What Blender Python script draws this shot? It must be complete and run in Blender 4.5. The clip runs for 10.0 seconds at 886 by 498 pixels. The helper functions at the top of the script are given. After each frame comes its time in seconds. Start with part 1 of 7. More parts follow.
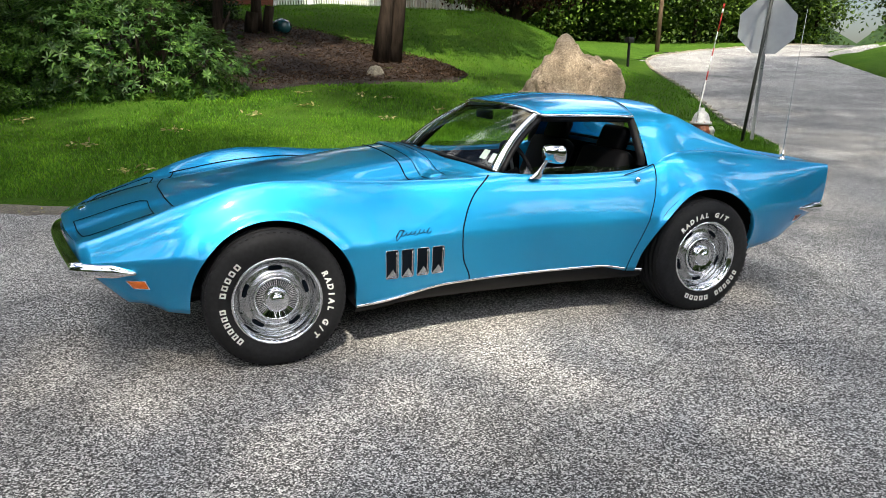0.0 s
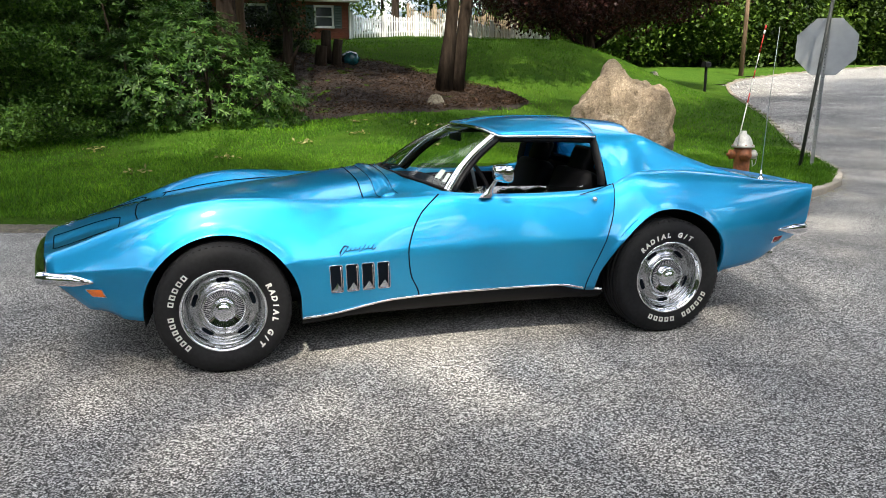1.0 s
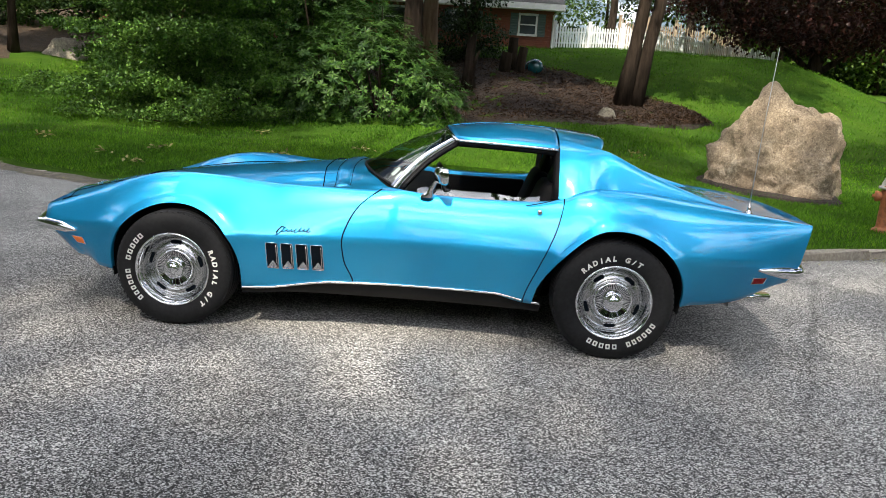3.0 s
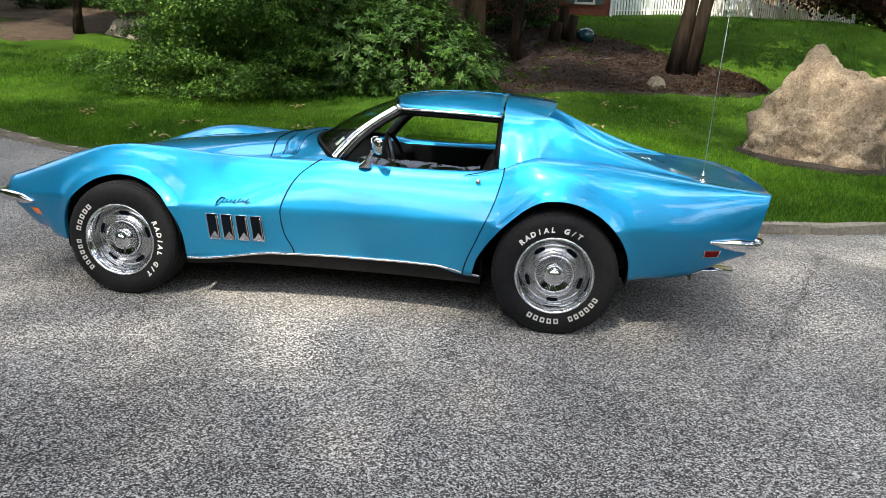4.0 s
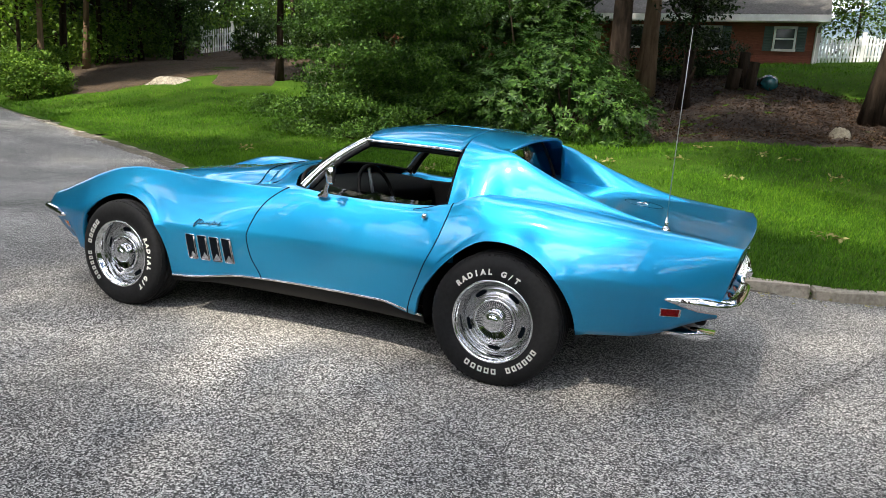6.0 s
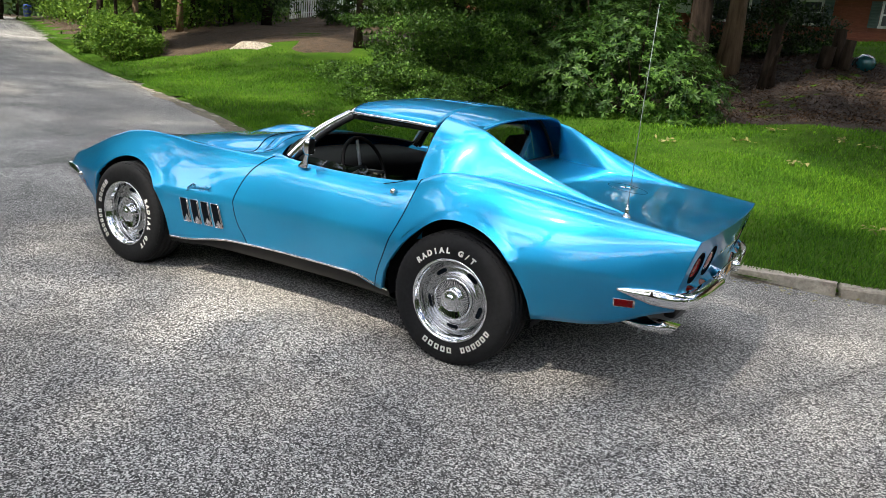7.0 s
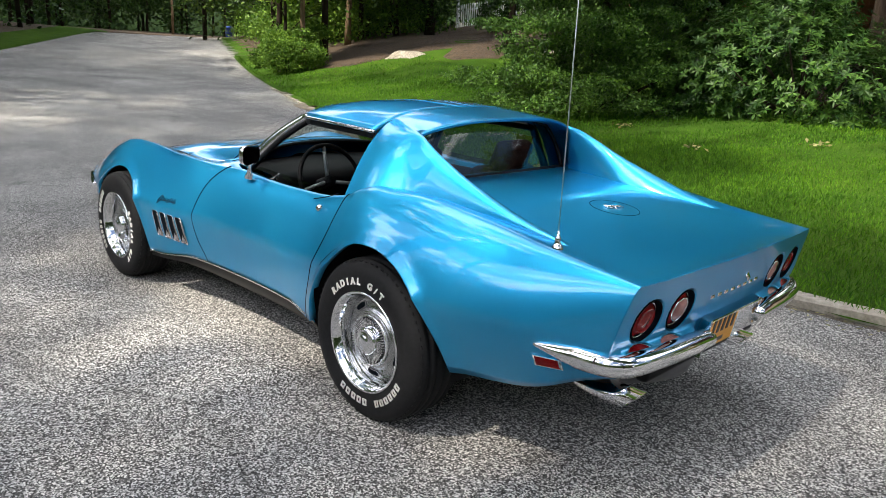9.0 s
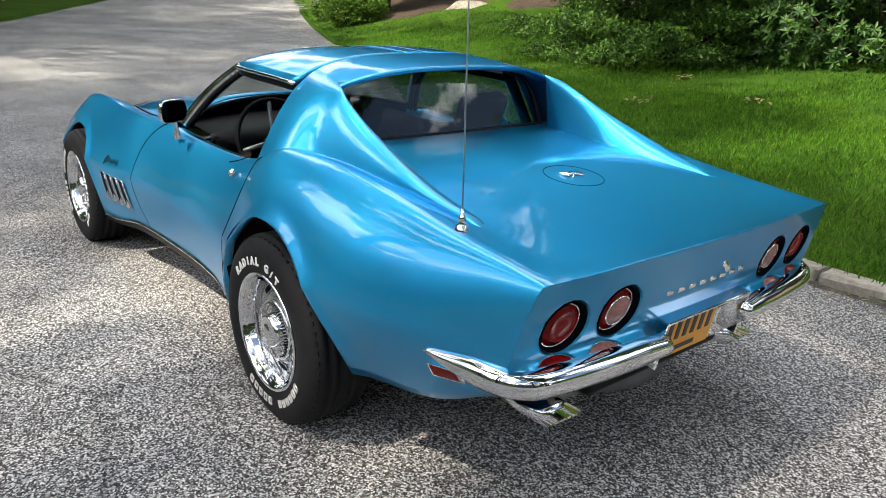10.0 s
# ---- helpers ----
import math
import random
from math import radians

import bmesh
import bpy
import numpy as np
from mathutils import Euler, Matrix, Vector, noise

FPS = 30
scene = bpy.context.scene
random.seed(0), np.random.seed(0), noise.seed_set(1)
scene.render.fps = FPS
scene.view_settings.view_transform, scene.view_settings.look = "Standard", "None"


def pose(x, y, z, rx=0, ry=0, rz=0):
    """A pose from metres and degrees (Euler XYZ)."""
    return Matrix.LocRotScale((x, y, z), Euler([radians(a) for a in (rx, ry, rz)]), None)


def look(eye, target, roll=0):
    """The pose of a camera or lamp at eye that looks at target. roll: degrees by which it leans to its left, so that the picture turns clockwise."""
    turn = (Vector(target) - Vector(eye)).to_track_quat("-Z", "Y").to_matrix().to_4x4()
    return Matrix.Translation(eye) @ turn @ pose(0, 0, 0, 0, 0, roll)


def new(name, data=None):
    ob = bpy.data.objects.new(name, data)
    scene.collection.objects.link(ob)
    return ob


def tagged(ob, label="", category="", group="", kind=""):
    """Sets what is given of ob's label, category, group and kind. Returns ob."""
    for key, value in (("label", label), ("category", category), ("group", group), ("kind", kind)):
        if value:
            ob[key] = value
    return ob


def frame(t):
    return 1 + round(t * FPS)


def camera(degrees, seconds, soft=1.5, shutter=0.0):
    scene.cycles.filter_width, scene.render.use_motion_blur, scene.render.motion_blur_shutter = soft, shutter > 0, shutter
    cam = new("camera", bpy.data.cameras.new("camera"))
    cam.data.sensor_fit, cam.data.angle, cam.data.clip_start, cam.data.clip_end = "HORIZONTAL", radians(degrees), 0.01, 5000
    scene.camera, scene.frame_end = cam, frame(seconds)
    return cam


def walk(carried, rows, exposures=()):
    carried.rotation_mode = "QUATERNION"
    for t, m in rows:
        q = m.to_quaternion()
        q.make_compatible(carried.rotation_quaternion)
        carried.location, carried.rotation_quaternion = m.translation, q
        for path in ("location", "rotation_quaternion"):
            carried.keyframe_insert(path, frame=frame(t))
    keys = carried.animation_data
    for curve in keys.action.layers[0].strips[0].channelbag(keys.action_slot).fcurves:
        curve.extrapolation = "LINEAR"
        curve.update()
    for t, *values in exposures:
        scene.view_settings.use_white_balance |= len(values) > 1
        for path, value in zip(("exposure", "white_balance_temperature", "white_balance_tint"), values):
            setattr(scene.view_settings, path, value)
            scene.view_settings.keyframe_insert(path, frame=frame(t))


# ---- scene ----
cam = camera(62.7, 10.0, soft=0.8)
PATH = [
    (0, (-1.72, -4.18, 1.429), (-1.007, -2.38, 0.928), 0.9),
    (0.5, (-1.389, -4.407, 1.427), (-0.836, -2.533, 0.998), 1.5),
    (1, (-1.069, -4.527, 1.403), (-0.574, -2.637, 0.975), -0.1),
    (1.5, (-0.686, -4.642, 1.437), (-0.31, -2.728, 0.998), 0.6),
    (2, (-0.319, -4.761, 1.411), (-0.046, -2.826, 0.985), -0.2),
    (2.5, (0.053, -4.817, 1.415), (0.204, -2.867, 0.994), 1.3),
    (2.7, (0.19, -4.83, 1.418), (0.244, -2.875, 1.001), 2.8),
    (3.8, (1.022, -4.704, 1.413), (0.793, -2.777, 0.93), 2.8),
    (4, (1.146, -4.67, 1.42), (0.889, -2.751, 0.918), 2.8),
    (4.5, (1.486, -4.537, 1.399), (1.097, -2.64, 0.899), 4.3),
    (5, (1.758, -4.421, 1.397), (1.271, -2.557, 0.86), 1.2),
    (5.5, (2.086, -4.323, 1.41), (1.381, -2.504, 0.969), 2.7),
    (6, (2.383, -4.151, 1.395), (1.599, -2.356, 0.991), 3.4),
    (6.2, (2.523, -4.071, 1.401), (1.69, -2.306, 0.961), 4.4),
    (7.3, (3.025, -3.741, 1.47), (1.994, -2.096, 0.989), 3.3),
    (7.5, (3.111, -3.636, 1.452), (2.045, -2.009, 0.986), 2.1),
    (8, (3.235, -3.299, 1.462), (2.086, -1.724, 1.013), 4.5),
    (8.5, (3.309, -3.006, 1.44), (2.082, -1.496, 0.979), 4.0),
    (9, (3.383, -2.632, 1.463), (2.027, -1.254, 0.952), 2.9),
    (9.5, (3.384, -2.258, 1.439), (1.982, -0.952, 0.863), 4.3),
    (10, (3.389, -1.884, 1.424), (1.927, -0.676, 0.788), 2.0),
]
walk(cam, [(t, look(eye, target, roll)) for t, eye, target, roll in PATH],
     [(0, 1.00), (2.5, 0.90), (5.5, 0.95), (8, 0.95), (10, 1.03)])

# ---- light ----
SUN_EL, SUN_AZ = 54.0, 194.0    # degrees above the ground; degrees from +y towards +x
world = bpy.data.worlds.new("sky")
scene.world = world
world.use_nodes = True
wn, wl = world.node_tree.nodes, world.node_tree.links
wn.clear()
w_out = wn.new("ShaderNodeOutputWorld")
w_bg = wn.new("ShaderNodeBackground")
w_sky = wn.new("ShaderNodeTexSky")
w_sky.sky_type = "NISHITA"
w_sky.sun_disc = False
w_sky.sun_elevation = radians(SUN_EL)
w_sky.sun_rotation = radians(SUN_AZ)
w_sky.air_density, w_sky.dust_density, w_sky.ozone_density = 1.0, 2.0, 1.5
w_co = wn.new("ShaderNodeTexCoord")
w_map = wn.new("ShaderNodeMapping")
w_map.inputs["Scale"].default_value = (1.0, 1.0, 2.2)
w_no = wn.new("ShaderNodeTexNoise")
w_no.inputs["Scale"].default_value = 3.6
w_no.inputs["Detail"].default_value = 7.0
w_no.inputs["Roughness"].default_value = 0.58
w_ra = wn.new("ShaderNodeValToRGB")
w_ra.color_ramp.elements[0].position = 0.49
w_ra.color_ramp.elements[1].position = 0.58
w_mix = wn.new("ShaderNodeMix")
w_mix.data_type = "RGBA"
w_mix.inputs["B"].default_value = (30, 30.4, 31.2, 1)
wl.new(w_co.outputs["Generated"], w_map.inputs["Vector"])
wl.new(w_map.outputs["Vector"], w_no.inputs["Vector"])
wl.new(w_no.outputs["Fac"], w_ra.inputs["Fac"])
wl.new(w_ra.outputs["Color"], w_mix.inputs["Factor"])
wl.new(w_sky.outputs["Color"], w_mix.inputs["A"])
w_dot = wn.new("ShaderNodeVectorMath")
w_dot.operation = "DOT_PRODUCT"
w_dot.inputs[1].default_value = (math.sin(radians(SUN_AZ)) * math.cos(radians(SUN_EL)), math.cos(radians(SUN_AZ)) * math.cos(radians(SUN_EL)), math.sin(radians(SUN_EL)))
w_nor = wn.new("ShaderNodeVectorMath")
w_nor.operation = "NORMALIZE"
w_max, w_pow, w_mad = wn.new("ShaderNodeMath"), wn.new("ShaderNodeMath"), wn.new("ShaderNodeMath")
w_max.operation, w_pow.operation, w_mad.operation = "MAXIMUM", "POWER", "MULTIPLY_ADD"
w_max.inputs[1].default_value, w_pow.inputs[1].default_value = 0.0, 4.0
w_mad.inputs[1].default_value, w_mad.inputs[2].default_value = 2.2, 1.0
w_glow = wn.new("ShaderNodeVectorMath")
w_glow.operation = "SCALE"
wl.new(w_co.outputs["Generated"], w_nor.inputs[0])
wl.new(w_nor.outputs["Vector"], w_dot.inputs[0])
wl.new(w_dot.outputs["Value"], w_max.inputs[0])
wl.new(w_max.outputs["Value"], w_pow.inputs[0])
wl.new(w_pow.outputs["Value"], w_mad.inputs[0])
wl.new(w_mix.outputs["Result"], w_glow.inputs[0])
wl.new(w_mad.outputs["Value"], w_glow.inputs["Scale"])
wl.new(w_glow.outputs["Vector"], w_bg.inputs["Color"])
w_bg.inputs["Strength"].default_value = 0.060
wl.new(w_bg.outputs["Background"], w_out.inputs["Surface"])
sun = new("sun", bpy.data.lights.new("sun", "SUN"))
sun.data.energy = 5.0
sun.data.angle = radians(0.8)
sun.data.color = (1.0, 0.92, 0.77)
sun_to = Vector((math.sin(radians(SUN_AZ)) * math.cos(radians(SUN_EL)), math.cos(radians(SUN_AZ)) * math.cos(radians(SUN_EL)), math.sin(radians(SUN_EL))))
sun.matrix_world = look(sun_to * 60, (0, 0, 0))


# ---- materials ----
def material(name):
    m = bpy.data.materials.new(name)
    m.use_nodes = True
    return m, m.node_tree.nodes, m.node_tree.links, m.node_tree.nodes["Principled BSDF"]


def coords(n, l, scale=(1, 1, 1), space="Object"):
    c, mp = n.new("ShaderNodeTexCoord"), n.new("ShaderNodeMapping")
    mp.inputs["Scale"].default_value = scale
    l.new(c.outputs[space], mp.inputs["Vector"])
    return mp.outputs["Vector"]


def noise_tex(n, l, vec, scale, detail=4.0, rough=0.55):
    t = n.new("ShaderNodeTexNoise")
    t.inputs["Scale"].default_value, t.inputs["Detail"].default_value, t.inputs["Roughness"].default_value = scale, detail, rough
    l.new(vec, t.inputs["Vector"])
    return t.outputs["Fac"]


def ramp(n, l, fac, stops):
    r = n.new("ShaderNodeValToRGB")
    e = r.color_ramp.elements
    while len(e) < len(stops):
        e.new(0.5)
    for k, (p, c) in enumerate(stops):
        e[k].position, e[k].color = p, (*c, 1) if len(c) == 3 else c
    l.new(fac, r.inputs["Fac"])
    return r.outputs["Color"]


def mix(n, l, fac, a, b, blend="MIX"):
    x = n.new("ShaderNodeMix")
    x.data_type, x.blend_type = "RGBA", blend
    for key, v in (("Factor", fac), ("A", a), ("B", b)):
        if isinstance(v, (int, float)):
            x.inputs[key].default_value = v
        elif isinstance(v, tuple):
            x.inputs[key].default_value = (*v, 1)
        else:
            l.new(v, x.inputs[key])
    return x.outputs["Result"]


def bump(n, l, b, height, strength, distance):
    k = n.new("ShaderNodeBump")
    k.inputs["Strength"].default_value, k.inputs["Distance"].default_value = strength, distance
    l.new(height, k.inputs["Height"])
    l.new(k.outputs["Normal"], b.inputs["Normal"])


def plain(name, colour, rough=0.5, metal=0.0, vary=0.12, scale=30.0, coat=0.0, bumpy=0.0, spec=0.5):
    """A surface with grain at two scales."""
    m, n, l, b = material(name)
    v = coords(n, l)
    f1, f2 = noise_tex(n, l, v, scale), noise_tex(n, l, v, scale / 9, 3)
    dark = tuple(c * (1 - vary) for c in colour)
    light = tuple(min(1, c * (1 + vary)) for c in colour)
    c1 = ramp(n, l, f1, [(0.3, dark), (0.7, light)])
    c2 = ramp(n, l, f2, [(0.3, (1 - vary,) * 3), (0.7, (1, 1, 1))])
    l.new(mix(n, l, 1.0, c1, c2, "MULTIPLY"), b.inputs["Base Color"])
    b.inputs["Roughness"].default_value, b.inputs["Metallic"].default_value = rough, metal
    b.inputs["Coat Weight"].default_value = coat
    b.inputs["Specular IOR Level"].default_value = spec
    if bumpy:
        bump(n, l, b, f1, 0.6, bumpy)
    return m


def make_paint():
    """Fine metal flake under a clear, slightly waved coat."""
    m, n, l, b = material("blue_metallic_paint")
    v = coords(n, l)
    fl = noise_tex(n, l, v, 1100, 2)
    lo = noise_tex(n, l, v, 1.6, 3)
    c = ramp(n, l, fl, [(0.35, (0.008, 0.224, 0.445)), (0.65, (0.026, 0.355, 0.66))])
    l.new(mix(n, l, 0.16, c, ramp(n, l, lo, [(0.3, (0.008, 0.212, 0.43)), (0.7, (0.026, 0.37, 0.69))])), b.inputs["Base Color"])
    b.inputs["Metallic"].default_value = 0.70
    b.inputs["Roughness"].default_value = 0.34
    b.inputs["Specular Tint"].default_value = (0.16, 0.60, 1.0, 1)
    b.inputs["Specular IOR Level"].default_value = 0.25
    b.inputs["Coat Weight"].default_value = 0.9
    b.inputs["Coat Roughness"].default_value = 0.04
    k = n.new("ShaderNodeBump")
    k.inputs["Strength"].default_value, k.inputs["Distance"].default_value = 0.25, 0.004
    l.new(noise_tex(n, l, v, 5.0, 2), k.inputs["Height"])
    l.new(k.outputs["Normal"], b.inputs["Coat Normal"])
    return m


def make_glass(name, tint, fres=1.45):
    m, n, l, b = material(name)
    n.remove(b)
    out = n["Material Output"]
    tr, gl, mx, fr = n.new("ShaderNodeBsdfTransparent"), n.new("ShaderNodeBsdfGlossy"), n.new("ShaderNodeMixShader"), n.new("ShaderNodeLayerWeight")
    tr.inputs["Color"].default_value = (*tint, 1)
    gl.inputs["Roughness"].default_value = 0.015
    fr.inputs["Blend"].default_value = 0.5
    pw, ma = n.new("ShaderNodeMath"), n.new("ShaderNodeMath")
    pw.operation, ma.operation = "POWER", "MULTIPLY_ADD"
    pw.inputs[1].default_value = 5.0
    f0 = ((fres - 1) / (fres + 1)) ** 2
    ma.inputs[1].default_value, ma.inputs[2].default_value = 1 - f0, f0
    l.new(fr.outputs["Facing"], pw.inputs[0])
    l.new(pw.outputs["Value"], ma.inputs[0])
    l.new(ma.outputs["Value"], mx.inputs["Fac"])
    l.new(tr.outputs["BSDF"], mx.inputs[1])
    l.new(gl.outputs["BSDF"], mx.inputs[2])
    l.new(mx.outputs["Shader"], out.inputs["Surface"])
    return m


def make_asphalt():
    m, n, l, b = material("worn_asphalt")
    v = coords(n, l)
    vo = n.new("ShaderNodeTexVoronoi")
    vo.inputs["Scale"].default_value = 175.0
    l.new(v, vo.inputs["Vector"])
    sep = n.new("ShaderNodeSeparateColor")
    l.new(vo.outputs["Color"], sep.inputs["Color"])
    grit = ramp(n, l, sep.outputs["Red"], [(0.0, (0.010, 0.010, 0.011)), (0.44, (0.100, 0.099, 0.098)), (0.68, (0.37, 0.366, 0.361)), (1.0, (0.93, 0.92, 0.90))])
    fine = noise_tex(n, l, v, 240, 3)
    c = mix(n, l, 0.08, grit, ramp(n, l, fine, [(0.35, (0.08, 0.08, 0.08)), (0.65, (0.26, 0.255, 0.25))]))
    stain = noise_tex(n, l, v, 0.55, 5, 0.6)
    c = mix(n, l, 1.0, c, ramp(n, l, stain, [(0.30, (0.49, 0.485, 0.48)), (0.64, (0.97, 0.955, 0.93))]), "MULTIPLY")
    streak = noise_tex(n, l, coords(n, l, (0.35, 2.2, 1)), 1.3, 4)
    c = mix(n, l, 0.30, c, mix(n, l, 1.0, c, ramp(n, l, streak, [(0.38, (0.7, 0.7, 0.71)), (0.6, (1.0, 1.0, 1.0))]), "MULTIPLY"))
    cr = n.new("ShaderNodeTexVoronoi")
    cr.feature = "DISTANCE_TO_EDGE"
    cr.inputs["Scale"].default_value = 0.28
    wob = n.new("ShaderNodeMix")
    wob.data_type = "VECTOR"
    wob.inputs["Factor"].default_value = 0.09
    nz = n.new("ShaderNodeTexNoise")
    nz.inputs["Scale"].default_value = 2.5
    nz.inputs["Detail"].default_value = 6
    l.new(v, nz.inputs["Vector"])
    l.new(v, wob.inputs["A"])
    l.new(nz.outputs["Color"], wob.inputs["B"])
    l.new(wob.outputs["Result"], cr.inputs["Vector"])
    cl = ramp(n, l, cr.outputs["Distance"], [(0.0, (0.5, 0.5, 0.5)), (0.006, (1, 1, 1))])
    l.new(mix(n, l, 0.6, c, mix(n, l, 1.0, c, cl, "MULTIPLY")), b.inputs["Base Color"])
    b.inputs["Roughness"].default_value = 0.85
    b.inputs["Specular IOR Level"].default_value = 0.15
    bump(n, l, b, sep.outputs["Red"], 0.5, 0.004)
    return m


def make_leaf(name, dark, light, rough=0.45, patch=1.9, deep=0.55):
    m, n, l, b = material(name)
    g = n.new("ShaderNodeNewGeometry")
    c = ramp(n, l, g.outputs["Random Per Island"], [(0.0, dark), (0.6, tuple((a + q) / 2 for a, q in zip(dark, light))), (1.0, light)])
    # leaf colour varies in noise patches; a low deep also paints shade between clumps
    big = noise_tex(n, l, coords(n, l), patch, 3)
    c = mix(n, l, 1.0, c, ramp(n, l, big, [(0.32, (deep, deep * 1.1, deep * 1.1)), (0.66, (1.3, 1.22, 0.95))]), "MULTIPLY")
    l.new(c, b.inputs["Base Color"])
    b.inputs["Roughness"].default_value = rough
    b.inputs["Specular IOR Level"].default_value = 0.16
    tl = n.new("ShaderNodeBsdfTranslucent")
    mx = n.new("ShaderNodeMixShader")
    mx.inputs["Fac"].default_value = 0.22
    l.new(c, tl.inputs["Color"])
    l.new(b.outputs["BSDF"], mx.inputs[1])
    l.new(tl.outputs["BSDF"], mx.inputs[2])
    l.new(mx.outputs["Shader"], n["Material Output"].inputs["Surface"])
    return m


def make_lawn():
    m, n, l, b = material("lawn_soil_and_turf")
    v = coords(n, l)
    f = noise_tex(n, l, v, 45, 4, 0.7)
    c = ramp(n, l, f, [(0.3, (0.014, 0.043, 0.005)), (0.7, (0.064, 0.128, 0.015))])
    p = noise_tex(n, l, v, 0.9, 5)
    c = mix(n, l, 1.0, c, ramp(n, l, p, [(0.3, (0.7, 0.8, 0.7)), (0.7, (1.25, 1.1, 0.9))]), "MULTIPLY")
    l.new(c, b.inputs["Base Color"])
    b.inputs["Roughness"].default_value = 1.0
    b.inputs["Specular IOR Level"].default_value = 0.05
    bump(n, l, b, f, 0.8, 0.03)
    return m


def make_bark(name, a, c2, scale=9):
    m, n, l, b = material(name)
    f = noise_tex(n, l, coords(n, l, (1, 1, 0.14)), scale, 6, 0.65)
    l.new(ramp(n, l, f, [(0.3, a), (0.7, c2)]), b.inputs["Base Color"])
    b.inputs["Roughness"].default_value = 0.95
    b.inputs["Specular IOR Level"].default_value = 0.1
    bump(n, l, b, f, 1.0, 0.05)
    return m


def make_rock(name, stops, scale=3.0, deep=0.03):
    m, n, l, b = material(name)
    v = coords(n, l)
    f = noise_tex(n, l, v, scale, 8, 0.62)
    c = ramp(n, l, f, stops)
    s = noise_tex(n, l, v, scale * 14, 4, 0.7)
    c = mix(n, l, 0.75, c, mix(n, l, 1.0, c, ramp(n, l, s, [(0.34, (0.55, 0.52, 0.48)), (0.6, (1.25, 1.22, 1.15))]), "MULTIPLY"))
    pit = noise_tex(n, l, v, scale * 5.2, 5, 0.75)
    c = mix(n, l, 1.0, c, ramp(n, l, pit, [(0.34, (0.42, 0.38, 0.34)), (0.45, (0.92, 0.90, 0.88)), (0.56, (1.0, 1.0, 1.0)), (0.68, (1.5, 1.5, 1.46))]), "MULTIPLY")
    g = noise_tex(n, l, v, scale * 55, 2, 0.5)
    c = mix(n, l, 1.0, c, ramp(n, l, g, [(0.36, (0.45, 0.42, 0.40)), (0.46, (1, 1, 1)), (0.56, (1, 1, 1)), (0.68, (1.7, 1.68, 1.6))]), "MULTIPLY")
    l.new(c, b.inputs["Base Color"])
    b.inputs["Roughness"].default_value = 0.9
    bump(n, l, b, s, 0.9, deep)
    return m


def make_shingle():
    m, n, l, b = material("red_brown_shingle")
    o = n.new("ShaderNodeObjectInfo")
    v = coords(n, l, (1, 1, 6))
    f = noise_tex(n, l, v, 4, 5)
    c = ramp(n, l, f, [(0.3, (0.20, 0.062, 0.042)), (0.7, (0.30, 0.098, 0.066))])
    c = mix(n, l, 1.0, c, ramp(n, l, o.outputs["Random"], [(0, (0.8, 0.8, 0.8)), (1, (1.15, 1.12, 1.1))]), "MULTIPLY")
    l.new(c, b.inputs["Base Color"])
    b.inputs["Roughness"].default_value = 0.85
    return m


def make_kerb():
    m, n, l, b = material("kerb_granite")
    o = n.new("ShaderNodeObjectInfo")
    v = coords(n, l)
    f = noise_tex(n, l, v, 26, 6, 0.7)
    c = ramp(n, l, f, [(0.3, (0.20, 0.178, 0.15)), (0.7, (0.40, 0.365, 0.31))])
    c = mix(n, l, 1.0, c, ramp(n, l, o.outputs["Random"], [(0, (0.75, 0.74, 0.72)), (1, (1.1, 1.08, 1.05))]), "MULTIPLY")
    l.new(c, b.inputs["Base Color"])
    b.inputs["Roughness"].default_value = 0.9
    bump(n, l, b, f, 0.8, 0.012)
    return m


PAINT = make_paint()
GLASS = make_glass("window_glass", (0.62, 0.70, 0.66), 1.65)
DARK_GLASS = make_glass("smoked_glass", (0.35, 0.42, 0.42), 1.95)
CHROME = plain("chrome", (0.82, 0.83, 0.84), 0.05, 1.0, 0.02, 6)
TUB = plain("grey_fibreglass", (0.10, 0.10, 0.105), 0.5, 0.0, 0.2, 12)
RALLY = plain("silver_wheel_paint", (0.48, 0.485, 0.49), 0.24, 1.0, 0.08, 40)
SIDE_GLASS = make_glass("wound_down_window_glass", (0.5, 0.55, 0.53), 2.3)
MIRROR = plain("mirror_glass", (0.30, 0.31, 0.32), 0.03, 1.0, 0.02, 4)
RUBBER = plain("tyre_rubber", (0.012, 0.012, 0.013), 0.7, 0, 0.25, 60, bumpy=0.001, spec=0.2)
WHITE_RUBBER = plain("white_tyre_lettering", (0.78, 0.77, 0.72), 0.6, 0, 0.08, 90)
BLACK = plain("satin_black", (0.006, 0.006, 0.007), 0.5, 0, 0.2, 30, spec=0.15)
VINYL = plain("black_vinyl", (0.005, 0.005, 0.006), 0.6, 0, 0.2, 160, bumpy=0.0006, spec=0.1)
GAP = plain("panel_gap_shadow", (0.003, 0.005, 0.008), 0.9, 0, 0.1, 20, spec=0.05)
RED_LENS = plain("red_lens", (0.22, 0.003, 0.004), 0.1, 0, 0.3, 120, 0.05, spec=0.2)
CLEAR_LENS = plain("pale_lens", (0.34, 0.15, 0.135), 0.2, 0, 0.3, 140, 0.3, spec=0.3)
AMBER = plain("amber_lens", (0.75, 0.16, 0.015), 0.15, 0, 0.2, 140, 1.0)
PLATE = plain("orange_plate_enamel", (0.80, 0.36, 0.02), 0.35, 0, 0.06, 20)
PLATE_INK = plain("plate_ink", (0.05, 0.04, 0.05), 0.5, 0, 0.1, 20)
PAPER = plain("sticker_paper", (0.70, 0.76, 0.72), 0.6, 0, 0.12, 120)
